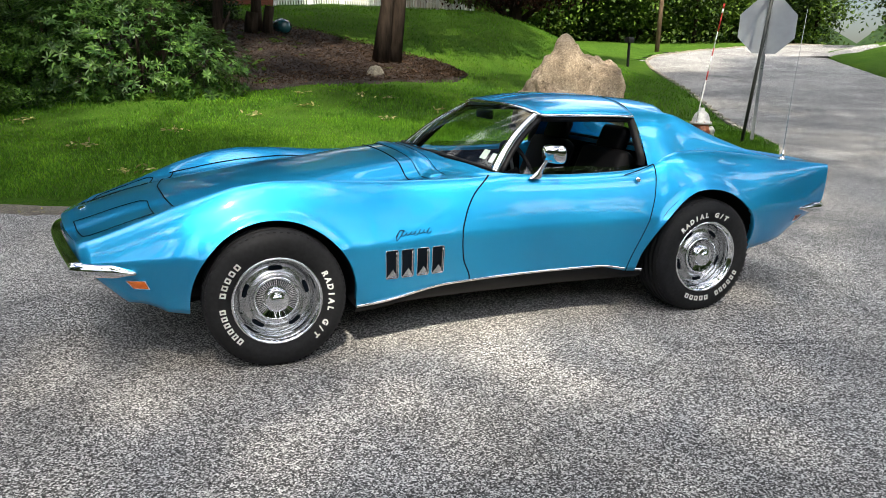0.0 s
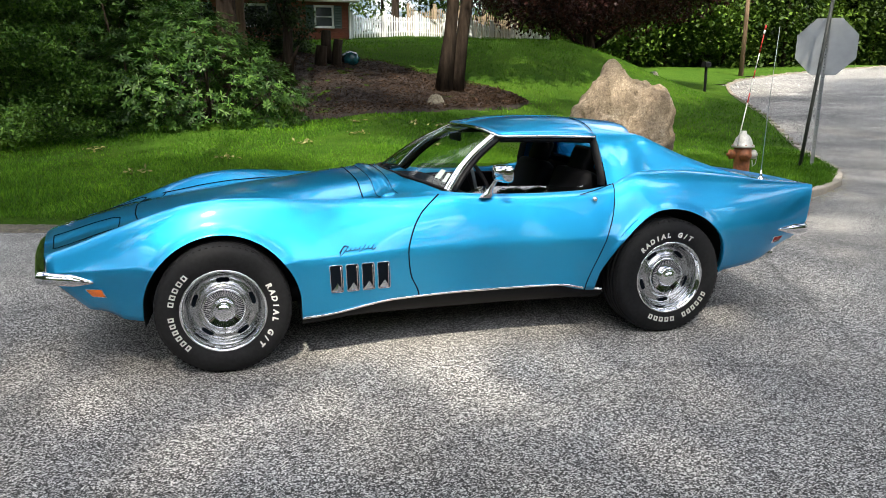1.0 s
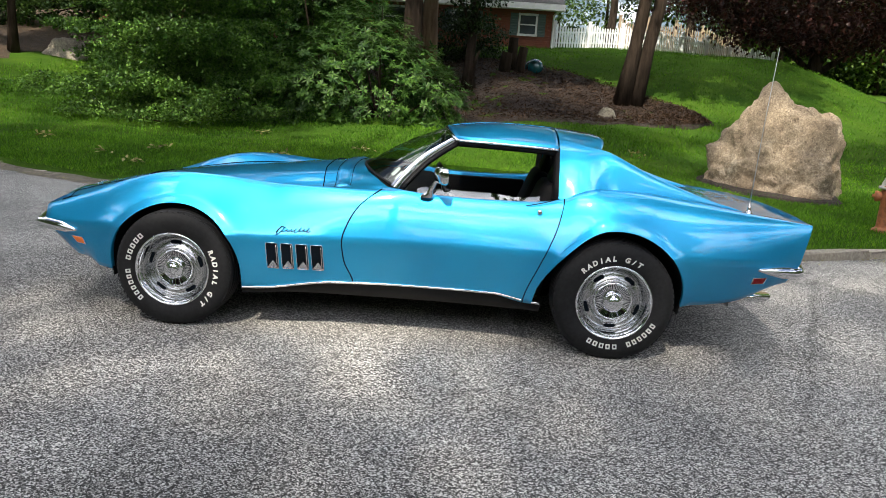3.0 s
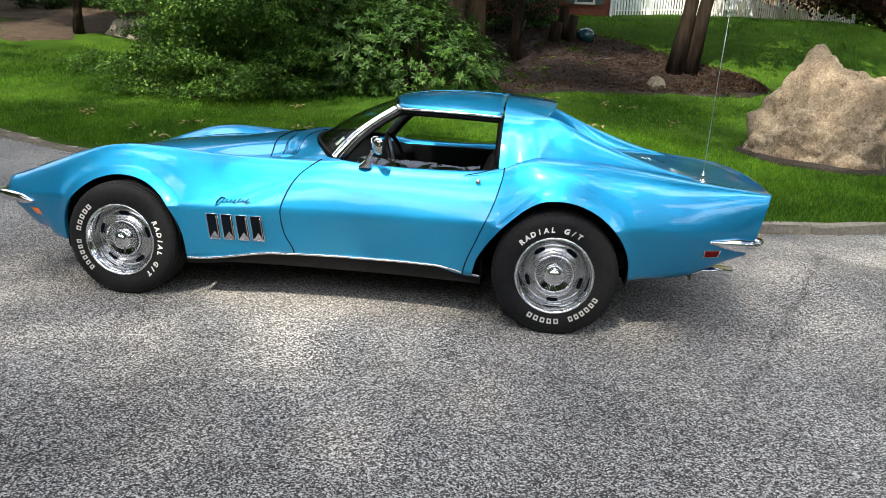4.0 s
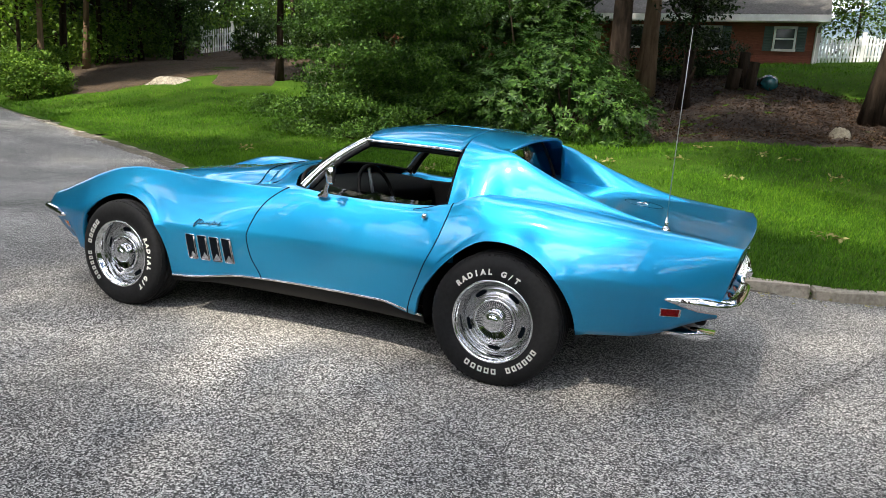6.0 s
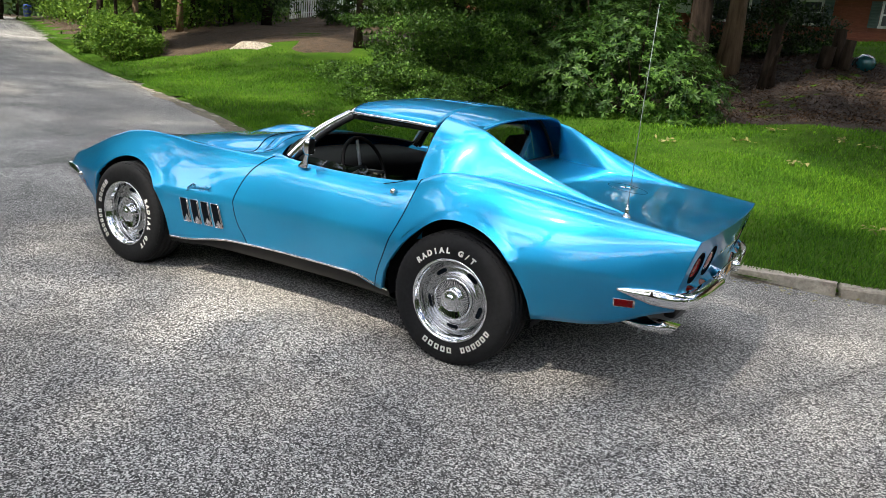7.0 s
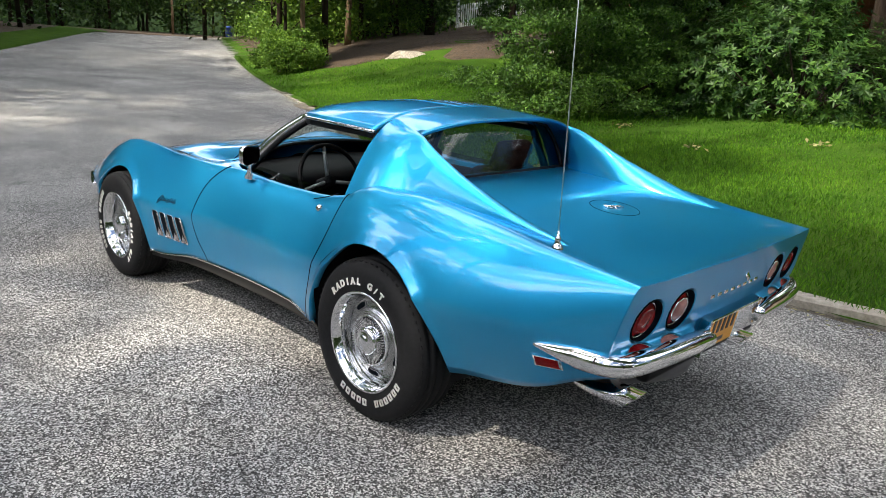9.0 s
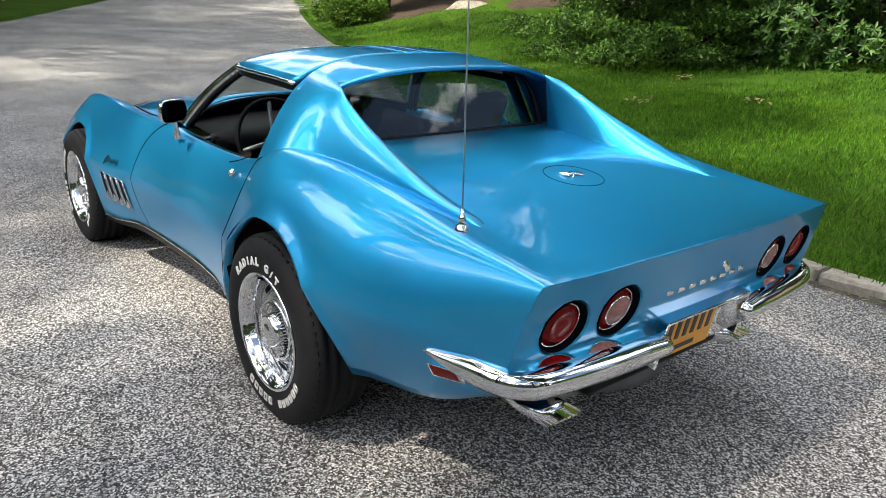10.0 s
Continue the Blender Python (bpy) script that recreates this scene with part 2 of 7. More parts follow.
STEEL = plain("galvanised_steel", (0.36, 0.38, 0.39), 0.45, 0.7, 0.15, 25)
ASPHALT = make_asphalt()
LAWN = make_lawn()
GRASS = make_leaf("grass_blades", (0.022, 0.085, 0.005), (0.115, 0.245, 0.014), 0.75, 0.45, 0.62)
RHODO = make_leaf("rhododendron_leaf", (0.010, 0.040, 0.008), (0.080, 0.165, 0.034), 0.38)
# deep 0.30: shaded gaps between the holly's pads are painted into its leaf colour
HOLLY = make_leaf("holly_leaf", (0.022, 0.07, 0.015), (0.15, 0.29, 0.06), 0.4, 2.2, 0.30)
MAPLE_LEAF = make_leaf("maple_leaf", (0.035, 0.10, 0.012), (0.17, 0.29, 0.04), 0.5)
GRASS_LEAF = make_leaf("young_maple_leaf", (0.07, 0.17, 0.012), (0.26, 0.42, 0.05), 0.5)
DARK_LEAF = make_leaf("ivy_leaf", (0.005, 0.014, 0.004), (0.030, 0.062, 0.012), 0.4)
WOOD_LEAF = make_leaf("woodland_leaf", (0.011, 0.034, 0.008), (0.065, 0.13, 0.026), 0.5)
PURPLE_LEAF = make_leaf("purple_maple_leaf", (0.018, 0.008, 0.010), (0.07, 0.025, 0.024), 0.45)
BARK = make_bark("grey_brown_bark", (0.010, 0.007, 0.005), (0.046, 0.034, 0.025))
PALE_BARK = make_bark("pale_pine_bark", (0.07, 0.047, 0.03), (0.24, 0.165, 0.105), 6)
MULCH = make_rock("shredded_bark_mulch", [(0.3, (0.012, 0.007, 0.005)), (0.7, (0.042, 0.025, 0.019))], 9, 0.04)
CHIP = make_leaf("bark_chip", (0.010, 0.006, 0.004), (0.10, 0.062, 0.045), 0.9)
DEADLEAF = make_leaf("fallen_leaf", (0.14, 0.13, 0.05), (0.36, 0.34, 0.16), 0.8)
GRANITE = make_rock("weathered_granite", [(0.25, (0.16, 0.12, 0.085)), (0.45, (0.25, 0.20, 0.145)), (0.6, (0.31, 0.255, 0.19)), (0.8, (0.45, 0.40, 0.33))], 2.4, 0.035)
GREYROCK = make_rock("grey_fieldstone", [(0.3, (0.16, 0.15, 0.13)), (0.7, (0.38, 0.35, 0.31))], 4, 0.02)
KERBSTONE = make_kerb()
LITTER = make_rock("brown_leaf_litter", [(0.3, (0.025, 0.017, 0.010)), (0.7, (0.095, 0.062, 0.036))], 5, 0.05)
DIRT = make_rock("roadside_soil", [(0.3, (0.085, 0.074, 0.062)), (0.7, (0.20, 0.178, 0.15))], 9, 0.02)
SHINGLE = make_shingle()
TRIM = plain("white_house_paint", (0.78, 0.78, 0.77), 0.5, 0, 0.06, 8)
SHUTTER = plain("grey_green_shutter", (0.10, 0.14, 0.14), 0.6, 0, 0.1, 20)
ROOFING = plain("grey_roof_shingle", (0.13, 0.125, 0.12), 0.9, 0, 0.3, 12, bumpy=0.01)
FENCE_WHITE = plain("white_fence_paint", (0.76, 0.77, 0.77), 0.5, 0, 0.06, 10)
WOODFENCE = plain("weathered_cedar", (0.34, 0.26, 0.17), 0.8, 0, 0.25, 12)
HYDRANT_RED = plain("rusty_orange_hydrant_paint", (0.36, 0.12, 0.045), 0.6, 0, 0.35, 22, bumpy=0.004)
HYDRANT_SILVER = plain("silver_hydrant_paint", (0.52, 0.51, 0.48), 0.5, 0.3, 0.2, 30)
SIGN_BACK = plain("bare_aluminium_sign_back", (0.36, 0.38, 0.40), 0.5, 0.3, 0.08, 5)
SIGN_BLUE = plain("blue_sign_enamel", (0.02, 0.06, 0.35), 0.4, 0, 0.08, 5)
RED_TAPE = plain("red_marker_tape", (0.55, 0.03, 0.02), 0.5, 0, 0.1, 30)
WHITE_TAPE = plain("white_marker_fibreglass", (0.75, 0.73, 0.68), 0.5, 0, 0.1, 30)
GREEN_GLAZE = plain("dark_teal_glaze", (0.01, 0.07, 0.08), 0.2, 0, 0.3, 10, 0.6)
BIN_BLUE = plain("blue_bin_plastic", (0.01, 0.05, 0.30), 0.5, 0, 0.1, 10)


# ---- ways to build meshes ----
def part(name, bm, mat, parent=None, label="", smooth=True):
    """One mesh object from a bmesh, under a thing or a part."""
    me = bpy.data.meshes.new(name)
    if smooth:
        for f in bm.faces:
            f.smooth = True
    bm.to_mesh(me)
    bm.free()
    me.materials.append(mat)
    ob = new(name, me)
    if parent is not None:
        ob.parent = parent
    if label:
        tagged(ob, label)
    return ob


def quick(name, verts, faces, mat, parent=None, smooth=False):
    """One mesh object from arrays of places and of faces with equally many corners."""
    verts, faces = np.asarray(verts, np.float32), np.asarray(faces, np.int32)
    me = bpy.data.meshes.new(name)
    k = faces.shape[1]
    me.vertices.add(len(verts))
    me.vertices.foreach_set("co", verts.ravel())
    me.loops.add(faces.size)
    me.loops.foreach_set("vertex_index", faces.ravel())
    me.polygons.add(len(faces))
    me.polygons.foreach_set("loop_start", np.arange(0, faces.size, k, dtype=np.int32))
    if smooth:
        me.polygons.foreach_set("use_smooth", np.ones(len(faces), bool))
    me.update(calc_edges=True)
    me.validate()
    me.materials.append(mat)
    ob = new(name, me)
    if parent is not None:
        ob.parent = parent
    return ob


def thing(name, label, category, at=(0, 0, 0), group="", kind="", turn=0.0):
    ob = new(name)
    ob.matrix_basis = pose(*at, 0, 0, turn)
    return tagged(ob, label, category, group, kind)


def curve(*pts):
    """A smooth curve through (x, y) that never overshoots."""
    p = np.array(pts, float)
    x, y = p[:, 0], p[:, 1]
    h = np.diff(x)
    s = np.diff(y) / h
    d = np.zeros(len(x))
    d[0], d[-1] = s[0], s[-1]
    for k in range(1, len(x) - 1):
        if s[k - 1] * s[k] > 0:
            a, b = 2 * h[k] + h[k - 1], h[k] + 2 * h[k - 1]
            d[k] = (a + b) / (a / s[k - 1] + b / s[k])

    def f(q):
        q = np.clip(q, x[0], x[-1])
        k = np.clip(np.searchsorted(x, q, "right") - 1, 0, len(x) - 2)
        t = (q - x[k]) / h[k]
        return (2 * t**3 - 3 * t**2 + 1) * y[k] + (t**3 - 2 * t**2 + t) * h[k] * d[k] + (3 * t**2 - 2 * t**3) * y[k + 1] + (t**3 - t**2) * h[k] * d[k + 1]

    return f


def grid(bm, rows, closed=False, flip=False):
    """Faces between rows of places; returns the rows of vertices."""
    vs = [[bm.verts.new(p) for p in r] for r in rows]
    for a, b in zip(vs[:-1], vs[1:]):
        m = len(a) if closed else len(a) - 1
        for k in range(m):
            q = [a[k], a[(k + 1) % len(a)], b[(k + 1) % len(b)], b[k]]
            bm.faces.new(q[::-1] if flip else q)
    return vs


def box(bm, size, m=Matrix(), bevel=0.0):
    r = bmesh.ops.create_cube(bm, size=1, matrix=m @ Matrix.Diagonal((*size, 1)))
    if bevel:
        es = list({e for v in r["verts"] for e in v.link_edges})
        bmesh.ops.bevel(bm, geom=es, offset=bevel, segments=2, affect="EDGES", profile=0.5)


def tube(bm, path, radius, sides=8, cap=True):
    """A tube along places; radius: one, or one for each place."""
    path = [Vector(p) for p in path]
    rad = radius if isinstance(radius, (list, tuple)) else [radius] * len(path)
    rows = []
    u = None
    for k, p in enumerate(path):
        d = (path[min(k + 1, len(path) - 1)] - path[max(k - 1, 0)]).normalized()
        u = (u - u.dot(d) * d) if u is not None else d.orthogonal()
        if u.length < 1e-6:
            u = d.orthogonal()
        u.normalize()
        v = d.cross(u)
        rows.append([p + rad[k] * (math.cos(a) * u + math.sin(a) * v) for a in (2 * math.pi * j / sides for j in range(sides))])
    vs = grid(bm, rows, closed=True)
    if cap:
        bm.faces.new(vs[0][::-1])
        bm.faces.new(vs[-1])


def revolve(bm, profile, sides=48, m=Matrix()):
    """Turns (radius, along) round the y axis."""
    rows = []
    for j in range(sides):
        a = 2 * math.pi * j / sides
        rows.append([m @ Vector((r * math.cos(a), y, r * math.sin(a))) for r, y in profile])
    rows.append(rows[0])
    grid(bm, rows)
    bmesh.ops.remove_doubles(bm, verts=bm.verts[:], dist=1e-5)


def leaves(name, mat, base, along, up, length, width, parent=None, fold=0.18):
    """Many leaves: each two triangles folded at the midrib."""
    base, along, up = (np.asarray(q, float) for q in (base, along, up))
    n = len(base)
    along = along / np.linalg.norm(along, axis=1, keepdims=True)
    side = np.cross(along, up)
    side /= np.linalg.norm(side, axis=1, keepdims=True) + 1e-9
    nor = np.cross(side, along)
    length, width = np.broadcast_to(length, n)[:, None], np.broadcast_to(width, n)[:, None]
    mid = base + along * length * 0.52 + nor * width * fold
    v = np.stack([base, mid + side * width / 2, base + along * length, mid - side * width / 2], 1).reshape(-1, 3)
    k = 4 * np.arange(n)[:, None]
    f = np.concatenate([k + np.array([[0, 1, 2]]), k + np.array([[0, 2, 3]])], 1).reshape(-1, 3)
    return quick(name, v, f, mat, parent)


def unit(r, n):
    v = r.normal(size=(n, 3))
    return v / np.linalg.norm(v, axis=1, keepdims=True)


# ---- the lie of the land ----
FRONT = np.array([(-78, 160), (-73, 70), (-70, 46), (-66, 36.5), (-60, 31), (-27.7, 15.1), (-17.1, 10.1), (-12.3, 8.0), (-8.1, 6.1), (-5.7, 4.75), (-2.4, 3.4), (0.2, 2.5), (2.2, 2.15), (3.2, 2.3), (4.4, 2.75), (5.9, 3.4), (7.0, 4.1), (8.3, 5.4)], float)
SIDE = np.array([(8.3, 5.4), (9.3, 6.9), (12, 11), (16, 17), (21, 26), (24.3, 31), (27.8, 34.8), (34, 38.6), (42, 42), (55, 45.5), (80, 50), (170, 62)], float)
DALE = np.array([(8.3, 5.4), (9.3, 6.9), (12, 11), (16, 17), (21, 26), (25, 35), (28, 45), (33, 54), (45, 66), (70, 84), (160, 140)], float)
EDGE = np.vstack([FRONT, SIDE[1:]])


def near(p, line):
    """Distance to a line of places, and +1 on its left."""
    best, sign = np.full(len(p), 1e9), np.ones(len(p))
    for a, b in zip(line[:-1], line[1:]):
        ab = b - a
        t = np.clip(((p - a) @ ab) / (ab @ ab), 0, 1)
        d = np.linalg.norm(p - (a + t[:, None] * ab), axis=1)
        s = np.where(ab[0] * (p[:, 1] - a[1]) - ab[1] * (p[:, 0] - a[0]) > 0, 1.0, -1.0)
        sign = np.where(d < best, s, sign)
        best = np.minimum(d, best)
    return best, sign


def ease(t):
    t = np.clip(t, 0, 1)
    return t * t * (3 - 2 * t)


def street_z(p):
    s = (p[:, 0] - 9) * 0.5 + (p[:, 1] - 6) * 0.866
    q = (-p[:, 0] - 3) * 0.9 + (p[:, 1] - 3.4) * 0.43
    right = 0.042 * np.maximum(0, s - 4) + 0.028 * np.maximum(0, s - 12)
    left = 0.02 * np.maximum(0, q - 3) + 0.02 * np.maximum(0, q - 22)
    return np.minimum(right * ease((p[:, 0] + 2) / 10), 3.2) + np.minimum(left * ease((2 - p[:, 0]) / 6), 2.2)


def land(p):
    """How far into the lot, and the height of the ground, at places (x, y)."""
    p = np.asarray(p, float).reshape(-1, 2)
    d, s = near(p, EDGE)
    d = d * s
    d1, _ = near(p, np.vstack([FRONT[:-1], [(60, 20)]]))
    d2, s2 = near(p, DALE)
    w = ease(d2 * s2 / (8 + 8 * ease((p[:, 1] - 25) / 6)))
    hill = np.interp(d1, [0, 0.05, 2, 5, 8, 11.5, 15.5, 19, 25, 35, 60, 300], [0, 0.08, 0.18, 0.42, 0.68, 1.03, 2.15, 2.85, 3.55, 4.3, 5.0, 7]) - 0.1
    hill = hill.clip(0) * w
    hill = hill + 1.2 * ease(d / 9) * ease((-p[:, 0] - 5) / 16)
    b = street_z(p)
    return d, np.where(d > 0, b * (1 - ease(d / 25) * w) + 0.09 + hill, b)


def ground_at(x, y):
    return float(land([(x, y)])[1][0])


# ---- the car: shape ----
# x runs from nose to tail, w is half the width, z the height
Z_LOW = curve((-2.3, 0.36), (-2.0, 0.325), (-1.66, 0.285), (-1.2, 0.25), (-0.83, 0.24), (-0.345, 0.297), (0.1, 0.308), (0.58, 0.308), (0.82, 0.275), (1.3, 0.28), (1.68, 0.318), (1.9, 0.34), (2.05, 0.38), (2.18, 0.43), (2.32, 0.475))
W_LOW = curve((-2.3, 0.64), (-2.0, 0.715), (-1.7, 0.79), (-1.25, 0.83), (-0.8, 0.835), (-0.3, 0.80), (0.3, 0.79), (0.8, 0.82), (1.25, 0.85), (1.7, 0.765), (2.05, 0.70), (2.32, 0.65))
Z_CREASE = curve((-2.3, 0.53), (-2.0, 0.535), (-1.6, 0.55), (-0.8, 0.555), (0.0, 0.565), (0.8, 0.57), (1.25, 0.60), (1.7, 0.60), (2.32, 0.60))
W_CREASE = curve((-2.3, 0.66), (-2.05, 0.735), (-1.88, 0.79), (-1.6, 0.858), (-1.25, 0.892), (-0.85, 0.894), (-0.5, 0.875), (-0.1, 0.85), (0.3, 0.842), (0.7, 0.858), (1.0, 0.888), (1.25, 0.905), (1.6, 0.89), (1.9, 0.845), (2.1, 0.80), (2.32, 0.745))
Z_CREST = curve((-2.3, 0.56), (-2.05, 0.615), (-1.77, 0.72), (-1.56, 0.80), (-1.36, 0.852), (-1.2, 0.866), (-1.0, 0.861), (-0.7, 0.842), (-0.4, 0.838), (-0.05, 0.853), (0.16, 0.842), (0.42, 0.835), (0.66, 0.842), (0.8, 0.87), (0.93, 0.91), (1.1, 0.935), (1.3, 0.937), (1.6, 0.91), (2.0, 0.855), (2.32, 0.815))
W_CREST = curve((-2.3, 0.62), (-2.0, 0.66), (-1.6, 0.70), (-1.2, 0.715), (-0.7, 0.715), (-0.2, 0.72), (0.3, 0.725), (0.8, 0.735), (1.0, 0.72), (1.25, 0.69), (1.6, 0.675), (2.0, 0.685), (2.32, 0.70))
Z_MID = curve((-2.3, 0.575), (-2.05, 0.63), (-1.8, 0.715), (-1.5, 0.785), (-1.2, 0.835), (-0.8, 0.875), (-0.4, 0.915), (-0.05, 0.935), (1.0, 0.945), (1.1, 0.935), (1.5, 0.912), (1.9, 0.868), (2.15, 0.833), (2.25, 0.822), (2.32, 0.828))
VALLEY = curve((-2.3, 0.0), (-1.9, 0.012), (-1.5, 0.050), (-1.1, 0.066), (-0.6, 0.048), (-0.35, 0.020), (-0.2, -0.006), (-0.05, -0.042), (1.0, 0.0), (1.3, 0.012), (1.9, 0.006), (2.32, 0.0))
AF, AR = (-1.245, 0.315, 0.386), (1.24, 0.335, 0.398)     # wheel arches: x, z, radius
DOOR_A, DOOR_B = -0.22, 0.80
OFF_A = curve((0.24, -0.005), (0.32, -0.01), (0.44, -0.06), (0.56, -0.074), (0.655, -0.048), (0.75, 0.005), (0.83, 0.097), (0.87, 0.16))
OFF_B = curve((0.24, -0.06), (0.31, -0.05), (0.51, 0.023), (0.73, 0.108), (0.87, 0.135), (0.95, 0.137))


def side_shift(x, z):
    """The doors' slanting shut lines."""
    fa = math.exp(-(((x - DOOR_A) / 0.22) ** 2))
    fb = max(0.0, 1 - abs(x - DOOR_B) / 0.36)
    return OFF_A(z) * fa + OFF_B(z) * fb


def low_edge(x):
    z, arch = float(Z_LOW(x)), False
    for ax, az, r in (AF, AR):
        if abs(x - ax) < r:
            z, arch = max(z, az + math.sqrt(r * r - (x - ax) ** 2)), True
    return z, arch


def side_w(x, z):
    """Half the width of the body's side at a height."""
    zc, wc, zf, wf = float(Z_CREASE(x)), float(W_CREASE(x)), float(Z_CREST(x)), float(W_CREST(x))
    if z >= zc:
        u = min(1, (z - zc) / (zf - zc))
        k = 0.58 - 0.26 * float(ease(np.array([(x - 0.75) / 0.5]))[0]) + 0.24 * math.exp(-(((x + 0.95) / 0.55) ** 4))
        w = wc - (wc - wf) * (k * u + (1 - k) * (1 - math.sqrt(max(0.0, 1 - u**2.2))))
    else:
        zl, wlow = float(Z_LOW(x)), float(W_LOW(x))
        v = min(1.3, (zc - z) / max(0.03, zc - zl))
        w = wc + (wlow - wc) * v**1.35
    for ax, az, r in (AF, AR):
        q = math.hypot(x - ax, z - az) - r
        w += 0.014 * math.exp(-((q / 0.028) ** 2))
    return w


def top_z(x, y):
    """Height of the upper body (bonnet or rear deck) at y from the middle."""
    wf, zf, zm, va = float(W_CREST(x)), float(Z_CREST(x)), float(Z_MID(x)), float(VALLEY(x))
    y = abs(y)
    if x < 0.4:
        f = curve((-0.05, zm - 0.0005), (0, zm), (0.17, zm - 0.004), (0.30, zm - 0.012), (0.385, zm - 0.028), (0.52, min(zm, zf) - va), (wf, zf), (wf + 0.08, zf - 0.02))
    else:
        f = curve((-0.05, zm - 0.0005), (0, zm), (0.40, zm - 0.003), (wf - 0.10, min(zm, zf) - va), (wf, zf), (wf + 0.08, zf - 0.02))
    return float(f(y))


def nose(x, y, z):
    """Plan curve and rake of nose and tail."""
    if x < -1.2:
        t = min(1.0, (-1.2 - x) / 0.85)
        x -= 0.15 * t**1.5 * (1 - min(1, math.hypot(y, 0.05) / 0.74) ** 1.35)
        if z < 0.52:
            x += (0.52 - z) * 0.95 * max(0.0, min(1.0, (-1.72 - x) / 0.3))
    if x > 2.0:
        t = min(1.0, (x - 2.0) / 0.28)
        x += t * (0.24 * (z - 0.70) + 0.035 * (1 - min(1, abs(y) / 0.74) ** 2))
    return x


def surf(x, z, side, out=0.0):
    """A place on the body's side, pushed out along the width."""
    return Vector((nose(x, side_w(x, z), z), side * (side_w(x, z) + out), z))


def deck(x, y, out=0.0):
    """A place on the bonnet or the rear deck; the bonnet's rear edge bows forward in the middle."""
    xo = x
    if -0.9 < x < 0.2:
        edge = -0.30 + 0.25 * min(1, abs(y) / 0.72) ** 2
        xo = -0.9 + (x + 0.9) * 0.85 / (edge + 0.9)
    z = top_z(xo, y)
    return Vector((nose(x, y, z), y, z + out))


N_LOW, N_UP, N_TOP = 9, 16, 22
LAMPS = ((-0.592, 0.674), (-0.392, 0.674), (0.402, 0.674), (0.602, 0.674))
LOW_LAMPS = ((-0.605, 0.566), (-0.432, 0.562), (0.445, 0.562), (0.615, 0.566))


def tail_x(y, z):
    """The tail's face, with the ledge that carries the lower lamps."""
    ledge = 0.058 * float(ease(np.array([(0.599 - z) / 0.050]))[0]) * float(ease(np.array([(abs(y - 0.01) - 0.23) / 0.08]))[0]) * float(ease(np.array([(0.735 - abs(y)) / 0.05]))[0])
    return nose(2.305, y, z) + ledge


def lamp_well(y, z):
    """Depth of the wells that the lamps sit in."""
    d = 0.0
    for a, c in LAMPS:
        q = math.hypot(y - a, z - c) / 0.079
        d = max(d, 0.046 * (1 - float(ease(np.array([(q - 0.95) / 0.06]))[0])))
    for a, c in LOW_LAMPS:
        q = math.hypot((y - a) / 0.067, (z - c) / 0.0265)
        d = max(d, 0.020 * (1 - float(ease(np.array([(q - 0.92) / 0.14]))[0])))
    return d


def side_column(x, side):
    zl, _ = low_edge(x)
    zc, zf = float(Z_CREASE(x)), float(Z_CREST(x))
    zc = max(zc, zl + 0.008)
    zs = [zl + (zc - zl) * k / N_LOW for k in range(N_LOW)]
    zs += [zc + (zf - zc) * math.sin(math.pi / 2 * k / N_UP) for k in range(N_UP + 1)]
    col = []
    for z in zs:
        w = side_w(x, z)
        xx = x + side_shift(x, z)
        col.append(Vector((nose(xx, w, z), side * w, z)))
    return col


def stations():
    xs = set(round(v, 4) for v in np.arange(-2.06, 2.301, 0.04))
    for ax, az, r in (AF, AR):
        xs = {x for x in xs if abs(abs(x - ax) - r) > 0.05}
        for k in range(0, 31):
            xs.add(round(ax - r * 0.9999 * math.cos(math.pi * k / 30), 4))
        xs |= {round(ax - r - 0.0015, 4), round(ax + r + 0.0015, 4)}
    xs = {x for x in xs if abs(x - DOOR_A) > 0.025 and abs(x - DOOR_B) > 0.02 and abs(x + 0.05) > 0.015 and abs(x - 1.08) > 0.012}
    xs |= {DOOR_A, DOOR_B, -0.05, 1.08, 2.28, 2.305}
    return sorted(xs)


XS = stations()
COWL, SCUTTLE = -0.05, 1.08
car = thing("sports_car", "metallic blue vintage two-seat coupe parked on asphalt", "car")


def cowl_x(x, y):
    """Draws the bonnet's rear edge forward in the middle, round the foot of the windscreen."""
    if x <= -0.9:
        return x
    edge = -0.30 + 0.25 * min(1, abs(y) / 0.72) ** 2
    return -0.9 + (x + 0.9) * (edge + 0.9) / (COWL + 0.9)


